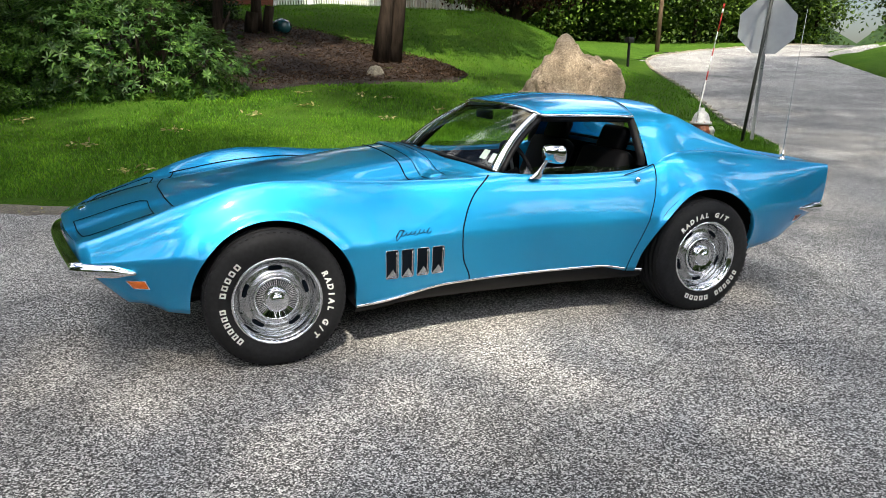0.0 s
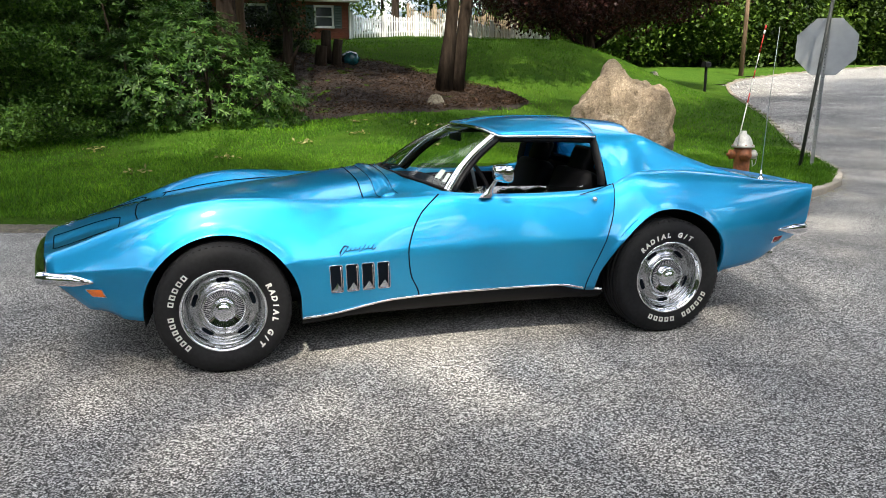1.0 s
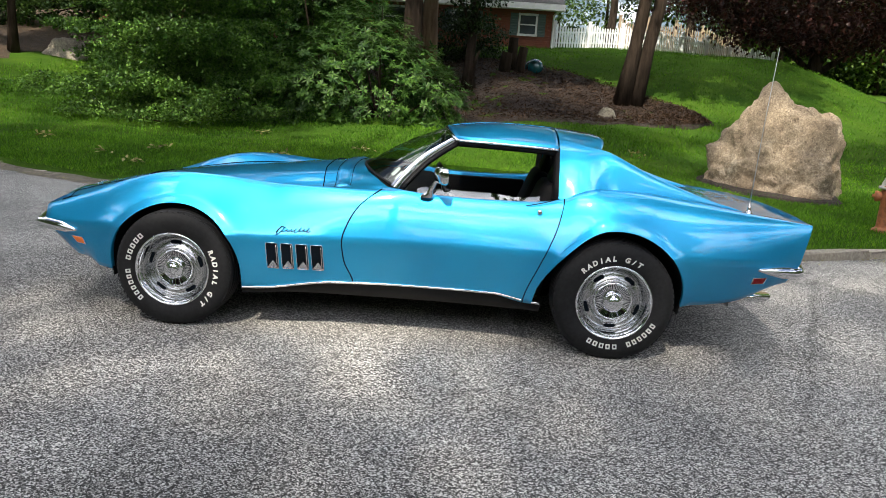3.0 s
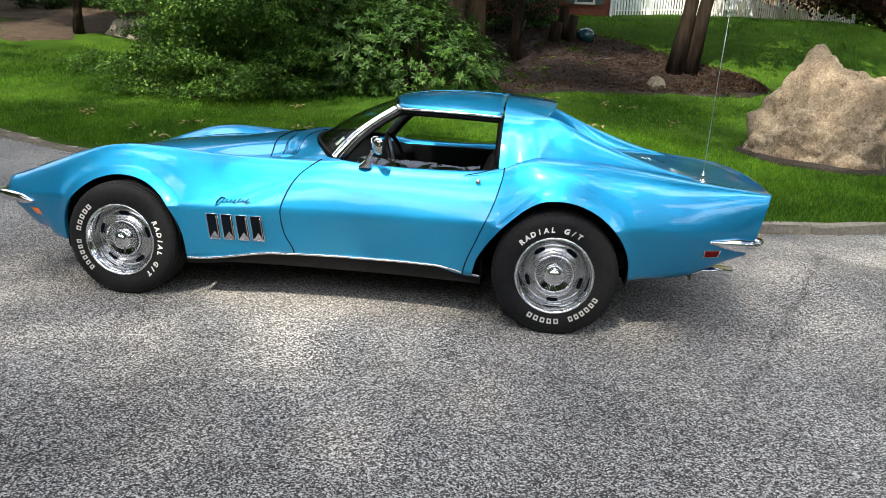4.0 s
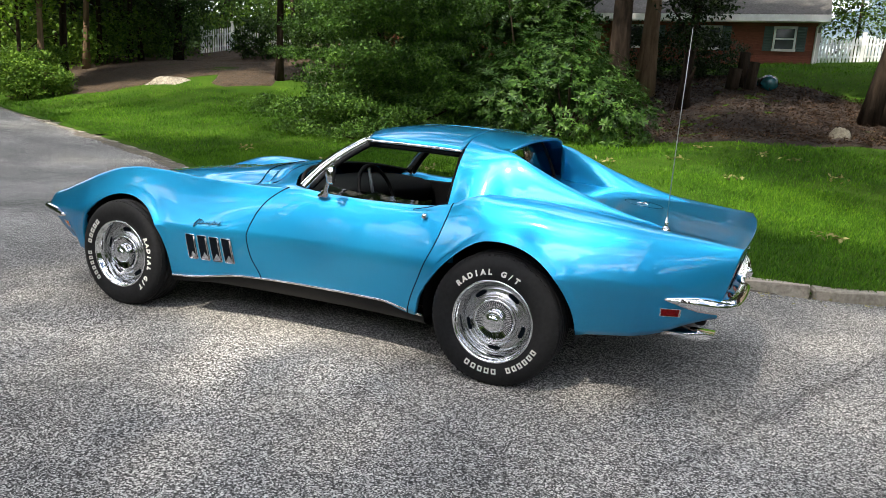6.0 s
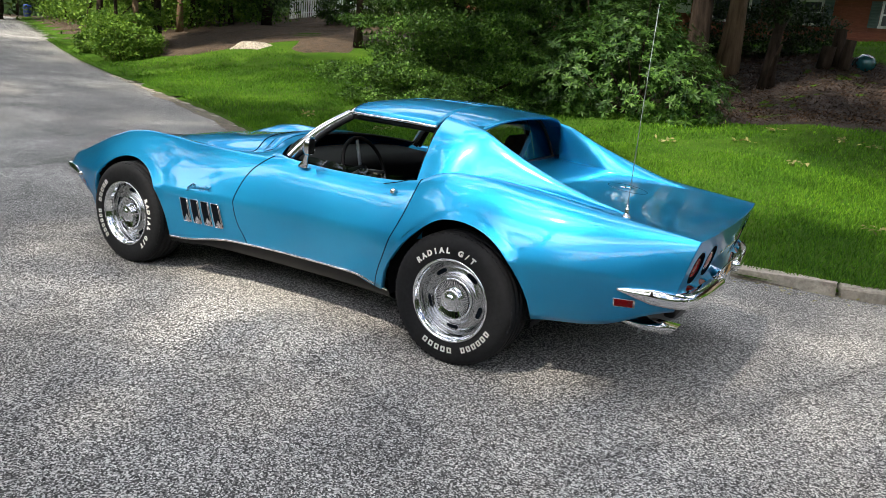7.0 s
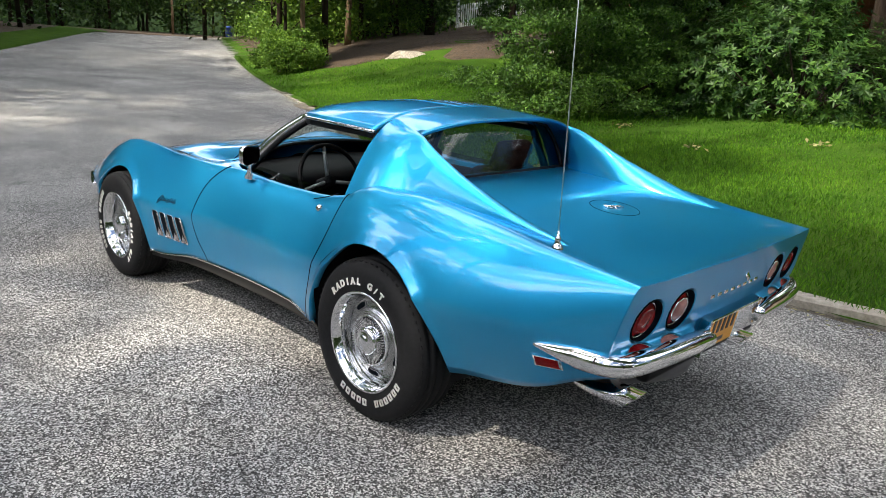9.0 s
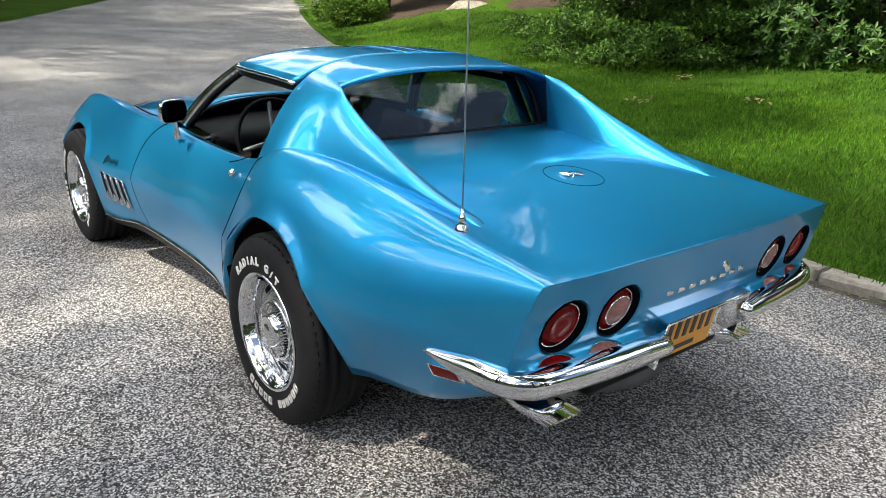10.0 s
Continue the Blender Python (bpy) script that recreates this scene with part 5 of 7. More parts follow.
for s in (-1, 1):
    seat = new("seat")
    seat.parent = car
    tagged(seat, "low black vinyl bucket seat")
    b = bmesh.new()
    box(b, (0.50, 0.48, 0.16), Matrix.Translation((0.50, s * 0.34, 0.40)) @ Matrix.Rotation(radians(-8), 4, "Y"), 0.05)
    part("cushion", b, VINYL, seat)
    b = bmesh.new()
    box(b, (0.13, 0.47, 0.56), Matrix.Translation((0.80, s * 0.34, 0.66)) @ Matrix.Rotation(radians(22), 4, "Y"), 0.05)
    part("backrest", b, VINYL, seat)
    b = bmesh.new()
    box(b, (0.08, 0.25, 0.16), Matrix.Translation((0.93, s * 0.34, 0.98)) @ Matrix.Rotation(radians(22), 4, "Y"), 0.03)
    part("headrest", b, VINYL, seat)
    b = bmesh.new()
    box(b, (0.95, 0.03, 0.42), Matrix.Translation((0.32, s * 0.655, 0.60)), 0.012)
    part("door_lining", b, VINYL, car)
wheel_o = new("steering_wheel")
wheel_o.parent = car
tagged(wheel_o, "thin-rimmed black steering wheel")
wc, wrot = Vector((0.27, -0.34, 0.80)), Matrix.Rotation(radians(68), 3, "Y")
b = bmesh.new()
ring = [wc + wrot @ Vector((0.19 * math.cos(a), 0.19 * math.sin(a), 0)) for a in np.linspace(0, 2 * math.pi, 41)]
tube(b, ring, 0.012, 8)
part("rim", b, VINYL, wheel_o)
for a in (0.2, math.pi - 0.2, 1.5 * math.pi):
    b = bmesh.new()
    tube(b, [wc + wrot @ Vector((0, 0, -0.03)), wc + wrot @ Vector((0.185 * math.sin(a), 0.185 * math.cos(a), 0))], 0.010, 6)
    part("spoke", b, STEEL, wheel_o, "brushed metal spoke")
b = bmesh.new()
tube(b, [wc + wrot @ Vector((0, 0, 0.0)), wc + wrot @ Vector((0, 0, -0.22))], 0.03, 12)
part("column", b, BLACK, wheel_o)
b = bmesh.new()
box(b, (0.72, 0.17, 0.20), Matrix.Translation((0.42, 0, 0.42)), 0.03)
part("centre_console", b, VINYL, car)
b = bmesh.new()
box(b, (0.02, 0.22, 0.055), Matrix.Translation((0.20, 0.0, 1.115)), 0.008)
part("interior_mirror", b, BLACK, car)
b = bmesh.new()
box(b, (1.9, 1.05, 0.12), Matrix.Translation((-0.9, 0, 0.30)), 0.04)
box(b, (1.7, 0.9, 0.10), Matrix.Translation((0.85, 0, 0.27)), 0.04)
part("underbody", b, BLACK, car, smooth=False)
# the tub that carries the spare wheel under the tail
b = bmesh.new()
revolve(b, [(0.0, 0.0), (0.30, 0.0), (0.345, 0.012), (0.36, 0.05), (0.365, 0.20), (0.0, 0.21)], 40, Matrix.Translation((1.83, 0, 0.255)) @ Matrix.Rotation(radians(90), 4, "X"))
for side in (-1, 1):
    m_ = bmesh.new()
    box(m_, (0.42, 0.24, 0.12), Matrix.Translation((1.78, side * 0.50, 0.375)), 0.05)
    part("silencer", m_, BLACK, car, "dull black exhaust silencer")
part("spare_wheel_tub", b, TUB, car, "grey spare wheel tub under the tail")
# bright-edged dark openings at the corners of the nose
for side in (-1, 1):
    b = bmesh.new()
    edge = [Vector((nose(-2.06, side_w(-2.06, z), z) - 0.006, side * (side_w(-2.06, z) - 0.006), z)) for z in np.linspace(0.468, 0.352, 8)]
    tube(b, edge, 0.0055, 6)
    trim = part("grille_edge", b, CHROME, car, "thin bright edge of the grille opening")
    b = bmesh.new()
    grid(b, [[Vector((nose(-2.06, w * q, z) - 0.005, side * w * q, z)) for q in np.linspace(0.70, 0.985, 7)] for z, w in ((p.z, abs(p.y)) for p in edge)])
    part("grille_mesh", b, BLACK, trim, "black mesh of the grille opening")
# dark radiator opening under the nose
b = bmesh.new()
grid(b, [[Vector((nose(-2.04, y, 0.53) + 0.03 + 0.22 * t, y, 0.475 - 0.125 * t)) for y in np.linspace(-0.62, 0.62, 21)] for t in (0, 0.5, 1)])
part("grille", b, BLACK, car, "black slatted grille")


# ---- road and lawn ----
def axis(*spans):
    """Grid lines: (from, to, step) one after another."""
    v = []
    for a, b, s in spans:
        v += list(np.arange(a, b, s))
    return np.array(v + [spans[-1][1]])


gx = axis((-260, -60, 20), (-60, -34, 2.0), (-34, -9, 0.5), (-9, 10, 0.32), (10, 24, 0.4), (24, 60, 1.5), (60, 260, 20))
gy = axis((-160, -40, 12), (-40, -6, 3.0), (-6, 1.6, 0.8), (1.6, 9, 0.32), (9, 22, 0.4), (22, 36, 0.5), (36, 70, 1.6), (70, 260, 19))
px, py = np.meshgrid(gx, gy)
flat = np.stack([px.ravel(), py.ravel()], 1)
fi = np.arange(len(flat)).reshape(px.shape)
quads = np.stack([fi[:-1, :-1], fi[:-1, 1:], fi[1:, 1:], fi[1:, :-1]], -1).reshape(-1, 4)
zr = street_z(flat)
road = quick("road", np.column_stack([flat, zr]), quads, ASPHALT, None, True)
tagged(road, "grey worn asphalt road with coarse aggregate", "road", kind="structure")
# the lawn's edge is drawn on to the kerb line
d, _ = land(flat)
p = flat.copy()
cell = np.minimum(np.gradient(gx)[None, :].repeat(len(gy), 0).ravel(), np.gradient(gy)[:, None].repeat(len(gx), 1).ravel())
for _ in range(3):
    e = 0.01
    g = np.stack([land(p + (e, 0))[0] - land(p - (e, 0))[0], land(p + (0, e))[0] - land(p - (0, e))[0]], 1) / (2 * e)
    g /= np.linalg.norm(g, axis=1, keepdims=True) + 1e-9
    dd = land(p)[0]
    snap = np.abs(d) < cell * 0.75
    p = np.where(snap[:, None], p - g * dd[:, None], p)
dd = np.where(snap, 0, d)
keep = (dd[quads] >= 0).all(1) & (dd[quads] > 0).any(1)
zl = land(p)[1]
zl = np.where(snap, street_z(p) + 0.03, zl)
zl += np.where(dd > 0.5, 0.03 * np.sin(p[:, 0] * 1.7 + 1.3 * np.sin(p[:, 1])) * np.clip(dd / 5, 0, 1), 0)
ground = quick("ground", np.column_stack([p, zl]), quads[keep], LAWN, None, True)
tagged(ground, "sloping green lawn beside the street", "lawn", kind="structure")


# ---- kerb, verges ----
def resample(line, step):
    seg = np.linalg.norm(np.diff(line, axis=0), axis=1)
    s = np.concatenate([[0], np.cumsum(seg)])
    q = np.arange(0, s[-1], step)
    return np.stack([np.interp(q, s, line[:, k]) for k in (0, 1)], 1)


def smooth_line(line, step=0.25, soft=1.2):
    p = resample(line, step)
    k = int(soft / step)
    ker = np.ones(2 * k + 1) / (2 * k + 1)
    q = np.stack([np.convolve(np.pad(p[:, i], k, mode="edge"), ker, "valid") for i in (0, 1)], 1)
    return q


def verge(name, line, side, label, rise, depth=90.0, start=0.0, mat=LAWN, what="lawn"):
    """A far lawn beyond the road, rising from its edge. side: +1 to the left of the line."""
    p = resample(np.array(line, float), 3.0)
    t = np.gradient(p, axis=0)
    t /= np.linalg.norm(t, axis=1, keepdims=True)
    nrm = np.stack([-t[:, 1], t[:, 0]], 1) * side
    ds = np.array([0, 0.12, 1, 3, 7, 15, 30, 60, depth])
    ds = np.unique(np.clip(ds, start, depth))
    rows = []
    for dd_ in ds:
        q = p + nrm * dd_
        rows.append(np.column_stack([q, street_z(p) + (0.10 if dd_ > 0.05 else -0.05) + rise * (1 - np.exp(-dd_ / 9.0))]))
    v = np.concatenate(rows)
    n = len(p)
    a = (np.arange(len(ds) - 1)[:, None] * n + np.arange(n - 1)[None, :]).ravel()
    f = np.stack([a, a + 1, a + n + 1, a + n], 1)
    ob = quick(name, v, f if side > 0 else f[:, ::-1], mat, None, True)
    return tagged(ob, label, what, kind="structure")


ACROSS = [(90, -30), (30, -13), (12, -9.5), (-2, -7.5), (-14, -3.5), (-36.4, 7.7), (-75, 27), (-190, 80)]
verge("verge_far_side", ACROSS, 1, "grass verge across the street", 0.5, 3.0)
verge("wood_floor_far_side", ACROSS, 1, "brown leaf litter under the trees across the street", 0.5, 90.0, 3.0, LITTER, "ground")
BANK = [(24, 13.5), (28.5, 19.5), (36.5, 29.6), (40.5, 33.6), (46, 36.6), (58, 39), (85, 43), (170, 54)]
verge("bank_right", BANK, -1, "rising grass bank across the side street", 2.0)
verge("verge_street_end", [(-72, 16), (-80, 33), (-83, 50), (-86, 90), (-90, 160)], 1, "shady ground where the street bends out of sight", 0.6, 60, 0.0, LITTER, "ground")


def bank_height(x, y):
    d_, _ = near(np.array([(x, y)]), np.array(BANK, float))
    return float(street_z(np.array([(x, y)]))[0] + 0.10 + 2.0 * (1 - math.exp(-d_[0] / 9.0)))


rows = []
for t_ in np.linspace(0, 1, 14):
    c_ = Vector((36.8 + 15 * t_, 29.9 + 3.0 * t_ - 2.2 * t_ * t_))
    rows.append([Vector((c_.x - 0.3 * k, c_.y + 1.5 * k, bank_height(c_.x - 0.3 * k, c_.y + 1.5 * k) + (0.06 if t_ > 0 else -0.05))) for k in (-1, -0.3, 0.3, 1)])
b = bmesh.new()
grid(b, rows)
tagged(part("driveway", b, ASPHALT), "grey asphalt driveway crossing the grass bank", "driveway", kind="structure")


# ---- plants ----
def tree_trunk(bm, path, radii, sides=12, rough=0.06, seed=1):
    n0 = len(bm.verts)
    tube(bm, path, radii, sides)
    bm.verts.ensure_lookup_table()
    for v in bm.verts[n0:]:
        q = noise.noise(Vector((v.co.x * 5, v.co.y * 5, v.co.z * 1.1 + seed)))
        v.co.x += q * rough
        v.co.y += noise.noise(Vector((v.co.y * 5, v.co.x * 5, v.co.z * 1.1 - seed))) * rough


def clump_leaves(r, centres, spread, count, length, width, flat=0.6, droop=0.0):
    """Leaves round clump centres: base, direction, upward side, sizes."""
    c = np.repeat(np.asarray(centres), count, 0)
    off = r.normal(size=c.shape) * np.array([spread, spread, spread * flat])
    base = c + off
    along = unit(r, len(c)) + np.array([0, 0, -droop])
    up = unit(r, len(c)) * 0.7 + np.array([0, 0, 1.0])
    return base, along, up, length * r.uniform(0.7, 1.3, len(c)), width * r.uniform(0.7, 1.3, len(c))


def whorls(r, tips, axes, per, length, width):
    """Rosettes of leaves at twig ends, each ring spread round its axis."""
    n = len(tips)
    axes = axes / np.linalg.norm(axes, axis=1, keepdims=True)
    ref = unit(r, n)
    u = np.cross(axes, ref)
    u /= np.linalg.norm(u, axis=1, keepdims=True)
    w = np.cross(axes, u)
    ang = (np.arange(per) * 2 * np.pi / per)[None, :] + r.uniform(0, 6.28, (n, 1)) + r.normal(size=(n, per)) * 0.2
    lift = r.uniform(-0.25, 0.55, (n, per))
    al = np.cos(ang)[..., None] * u[:, None] + np.sin(ang)[..., None] * w[:, None] + lift[..., None] * axes[:, None]
    base = np.repeat(tips[:, None], per, 1)
    up = np.repeat(axes[:, None], per, 1)
    k = n * per
    return base.reshape(k, 3), al.reshape(k, 3), up.reshape(k, 3), length * r.uniform(0.75, 1.2, k), width * r.uniform(0.8, 1.15, k)


def join(*sets):
    return [np.concatenate(q) for q in zip(*sets)]


def lobes_surface(r, lobes, n, jitter=0.12, keep_out=0.78):
    """Places and outward directions on a heap of ellipsoid lobes (centre, radii), none deep inside another lobe."""
    out_p, out_n = [], []
    area = np.array([q[1][0] * q[1][1] + q[1][1] * q[1][2] + q[1][0] * q[1][2] for q in lobes])
    for (c, rad), k in zip(lobes, (n * area / area.sum()).astype(int)):
        c, rad = np.array(c), np.array(rad)
        v = unit(r, k)
        p = c + v * rad * (1 + r.normal(size=(k, 1)) * jitter - 0.05)
        ok = np.ones(k, bool)
        for c2, r2 in lobes:
            if c2 is not c:
                ok &= np.linalg.norm((p - np.array(c2)) / np.array(r2), axis=1) > keep_out
        nn = v / rad
        out_p.append(p[ok])
        out_n.append((nn / np.linalg.norm(nn, axis=1, keepdims=True))[ok])
    return np.concatenate(out_p), np.concatenate(out_n)


def shrub_branches(parent, base, tops, rad=0.05):
    for k, t in enumerate(tops[:14]):
        b = bmesh.new()
        m = Vector(base).lerp(Vector(t), 0.5) + Vector((0.1 * math.sin(k * 2.1), 0.1 * math.cos(k * 1.7), -0.1))
        tube(b, [base, m, t], [rad, rad * 0.6, rad * 0.2], 6)
        part("branch", b, BARK, parent)


def build_rhododendron(lobes, n, label, seed, mat=RHODO, size=0.135):
    r = np.random.default_rng(seed)
    x0, y0 = lobes[0][0][0], lobes[0][0][1]
    t = thing("rhododendron_bush", label, "shrub", (x0, y0, ground_at(x0, y0)))
    o = np.array([x0, y0, ground_at(x0, y0)])
    rel = [((np.array(c) - np.array([x0, y0, 0]) + np.array([0, 0, ground_at(c[0], c[1]) - o[2]])), rad) for c, rad in lobes]
    p, nn = lobes_surface(r, rel, n)
    low = p[:, 2] > -0.05
    p, nn = p[low], nn[low]
    ax = nn + np.array([0, 0, 0.75]) + r.normal(size=nn.shape) * 0.3
    a = whorls(r, p, ax, 8, size, size * 0.30)
    q = p - nn * r.uniform(0.08, 0.3, (len(p), 1))
    inner = whorls(r, q[::2], ax[::2], 6, size, size * 0.3)
    leaves("foliage", mat, *join(a, inner), parent=t)
    shrub_branches(t, (0, 0.6, 0), [tuple(c[0]) for c in rel] + [tuple(q) for q in p[::240]])
    return t


def build_small_leaf_shrub(lobes, n, label, seed, mat=HOLLY, leaf=0.055, name="holly_bush"):
    r = np.random.default_rng(seed)
    x0, y0 = lobes[0][0][0], lobes[0][0][1]
    t = thing(name, label, "shrub", (x0, y0, ground_at(x0, y0)))
    oz = ground_at(x0, y0)
    rel = [((np.array(c) - np.array([x0, y0, 0]) + np.array([0, 0, ground_at(c[0], c[1]) - oz])), rad) for c, rad in lobes]
    p, nn = lobes_surface(r, rel, n, 0.16, 0.7)
    p = p[p[:, 2] > 0.02]
    a = clump_leaves(r, p, 0.095, 18, leaf, leaf * 0.62, 0.28)
    inner = clump_leaves(r, p[::3] * np.array([0.92, 0.92, 0.96]), 0.16, 8, leaf * 1.5, leaf, 0.6)
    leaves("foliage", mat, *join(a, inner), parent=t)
    shrub_branches(t, (0, 0.3, 0), [tuple(c[0]) for c in rel])
    return t


def build_tree(name, label, at, height, radius, crown, leaf_mat, seed, lean=(0, 0), fork=0, clumps=120, leaf=0.16, per=34, bark=BARK, limbs=7, low=0.35, spread=0.45, trunk_h=None, lift=0.1, reach=0.75, keep=None):
    """A tapered trunk with limbs and a crown of leaf clumps. crown: half extents; low: where the crown begins."""
    r = np.random.default_rng(seed)
    z0 = ground_at(*at)
    t = thing(name, label, "tree", (at[0], at[1], z0 - 0.05))
    b = bmesh.new()
    th = trunk_h or height * 0.8
    stems = [(0.0, 0.0)] if not fork else [(-0.16, 0.0), (0.17, 0.06)]
    lims = []
    for k, (sx, sy) in enumerate(stems):
        lx, ly = lean[0] + (k * 0.02 if fork else 0), lean[1]
        path, rad = [], []
        for j in range(9):
            f = j / 8
            path.append((sx * (1 + (0.5 if fork else 0) * f) + lx * th * f + 0.12 * math.sin(f * 3 + seed) * f, sy + ly * th * f + 0.1 * math.cos(f * 2.4 + seed) * f, th * f))
            rad.append(radius * (1.0 - 0.72 * f) * (1.45 if j == 0 else 1.0))
        tree_trunk(b, path, rad, 14, radius * 0.22, seed + k)
        for j in range(limbs):
            f = low + (0.95 - low) * j / max(1, limbs - 1)
            k0 = min(7, int(f * 8))
            s = Vector(path[k0])
            a = 2.4 * j + seed
            e = s + Vector((math.cos(a) * crown[0] * reach, math.sin(a) * crown[1] * reach, height * lift + crown[2] * 0.12))
            m = s.lerp(e, 0.5) + Vector((0, 0, height * 0.03))
            lb = bmesh.new()
            tube(lb, [s, m, e], [rad[k0] * 0.5, rad[k0] * 0.28, 0.02], 7)
            lims.append(lb)
    trunk_ob = part("trunk", b, bark, t)
    for lb in lims:
        part("limb", lb, bark, trunk_ob)
    mid = np.array([lean[0] * height * 0.6, lean[1] * height * 0.6, height - crown[2]])
    v = unit(r, clumps)
    c = mid + v * np.array(crown) * r.uniform(0.45, 1.0, (clumps, 1)) ** 0.6
    c = c[c[:, 2] > height * low * 0.75]
    if keep:
        c = c[keep(c + np.array([at[0], at[1], z0]))]
    leaves("crown", leaf_mat, *clump_leaves(r, c, spread, per, leaf, leaf * 0.6, 0.5, 0.25), parent=t)
    return t


# bed of bark mulch under the trees
bed = curve((-0.6, 12.0), (0.3, 11.7), (3.0, 13.1), (5.4, 14.1), (6.9, 15.5))
bed_top = curve((-0.6, 22.6), (0.8, 21.4), (2.4, 20.0), (4.0, 18.7), (5.6, 17.3), (6.4, 16.5), (6.9, 15.7))
rb = np.random.default_rng(11)
rows = []
for x in np.linspace(-3.4, 6.88, 60):
    xx = max(x, -0.6)
    y0, y1 = float(bed(xx)) + 0.12 * math.sin(x * 5), float(bed_top(xx)) + 0.15 * math.sin(x * 4 + 1)
    rows.append([(x, y0 + (y1 - y0) * v) for v in np.linspace(0, 1, 40)])
arr = np.array(rows).reshape(-1, 2)
mz = land(arr)[1] + 0.05 + 0.03 * rb.normal(size=len(arr))
edge_m = np.array([[(i in (0, 59)) or (j in (0, 39)) for j in range(40)] for i in range(60)]).ravel()
mz = np.where(edge_m, land(arr)[1] - 0.04, mz)
gi = np.arange(60 * 40).reshape(60, 40)
mf = np.stack([gi[:-1, :-1], gi[1:, :-1], gi[1:, 1:], gi[:-1, 1:]], -1).reshape(-1, 4)
mulch = quick("mulch_bed", np.column_stack([arr, mz]), mf, MULCH, None, True)
tagged(mulch, "dark brown bark mulch bed on the lawn", "mulch", kind="structure")
n = 26000
u = rb.uniform(-3.2, 6.6, n)
v = rb.uniform(0.02, 0.98, n)
ux = np.maximum(u, -0.6)
cy = np.array([float(bed(q)) for q in ux])
cy = cy + (np.array([float(bed_top(q)) for q in ux]) - cy) * v
cp = np.column_stack([u, cy, land(np.column_stack([u, cy]))[1] + 0.07 + rb.uniform(0, 0.03, n)])
chips = leaves("mulch_chips", CHIP, cp, unit(rb, n) * np.array([1, 1, 0.35]), np.array([0, 0, 1.0]) + unit(rb, n) * 0.5, rb.uniform(0.05, 0.13, n), rb.uniform(0.015, 0.04, n))
tagged(chips, "loose shredded bark chips on the bed", "mulch", kind="stuff")

# leaf litter under the wood
rows = []
for x in np.linspace(-64, -13.2, 50):
    y0 = float(np.interp(x, FRONT[:, 0], FRONT[:, 1])) + 0.25 + 5.9 * float(ease(np.array([(x + 22.5) / 6]))[0]) + 0.5 * math.sin(x * 1.7) + 0.3 * math.sin(x * 4.3)
    rows.append([(x + 0.5 * math.sin(v * 40), y0 + 26 * v) for v in np.linspace(0, 1, 20)])
arr = np.array(rows).reshape(-1, 2)
lz = land(arr)[1] + 0.05
lz[[i * 20 + j for i in range(50) for j in range(20) if i in (0, 49) or j in (0, 19)]] -= 0.3
gi = np.arange(50 * 20).reshape(50, 20)
lf = np.stack([gi[:-1, :-1], gi[1:, :-1], gi[1:, 1:], gi[:-1, 1:]], -1).reshape(-1, 4)
tagged(quick("leaf_litter", np.column_stack([arr, lz]), lf, LITTER, None, True), "brown leaf litter under the wood", "ground", kind="structure")

# grass, denser where the camera passes nearest
rg = np.random.default_rng(5)


def grass(name, x0, x1, y0, y1, n, h, w):
    q = np.column_stack([rg.uniform(x0, x1, n), rg.uniform(y0, y1, n)])
    d_, z_ = land(q)
    inside = (q[:, 0] > -3.3) & (q[:, 0] < 6.8)
    yb = np.array([float(bed(max(-0.6, min(6.9, a)))) for a in q[:, 0]])
    yt = np.array([float(bed_top(max(-0.6, min(6.9, a)))) for a in q[:, 0]])
    wood = (q[:, 0] < -13) & (d_ > 0.3 + 5.6 * ease((q[:, 0] + 22.5) / 6))
    ok = (d_ > 0.04) & ~wood & ~(inside & (q[:, 1] > yb + 0.1) & (q[:, 1] < yt - 0.1))
    q, z_ = q[ok], z_[ok]
    k = len(q)
    al = np.column_stack([rg.normal(size=(k, 2)) * 0.42, np.ones(k)])
    ob = leaves(name, GRASS, np.column_stack([q, z_ - 0.01]), al, unit(rg, k) * np.array([1, 1, 0.1]), h * rg.uniform(0.55, 1.35, k), w, None, 0.0)
    return tagged(ob, "short green lawn grass", "grass", kind="stuff")


grass("lawn_grass", -7.5, 9.5, 2.0, 8.0, 150000, 0.060, 0.008)
grass("lawn_grass", -16.0, 10.5, 4.0, 13.0, 110000, 0.065, 0.012)
grass("lawn_grass", -34.0, 18.0, 10.0, 34.0, 100000, 0.08, 0.022)

# shrubs beside the bed
build_rhododendron([((-1.9, 11.7, 0.75), (1.35, 1.15, 1.15)), ((-0.75, 11.55, 0.5), (0.95, 0.95, 0.75)), ((-3.0, 11.6, 0.8), (1.1, 1.1, 1.15)), ((-2.3, 12.3, 1.5), (1.2, 1.0, 0.95)), ((-1.05, 12.3, 0.85), (0.75, 0.75, 0.7))], 2300, "broad dark green rhododendron bush with glossy whorled leaves", 3)
build_rhododendron([((-3.9, 14.6, 2.0), (1.4, 1.2, 1.6)), ((-2.9, 14.8, 2.1), (1.0, 1.0, 1.2)), ((-5.0, 14.4, 1.8), (1.3, 1.1, 1.5))], 1000, "tall rhododendron behind the lower bush", 4)
rh = np.random.default_rng(61)
pads = [((-5.9, 10.6, 0.5), (0.7, 0.6, 0.2))]
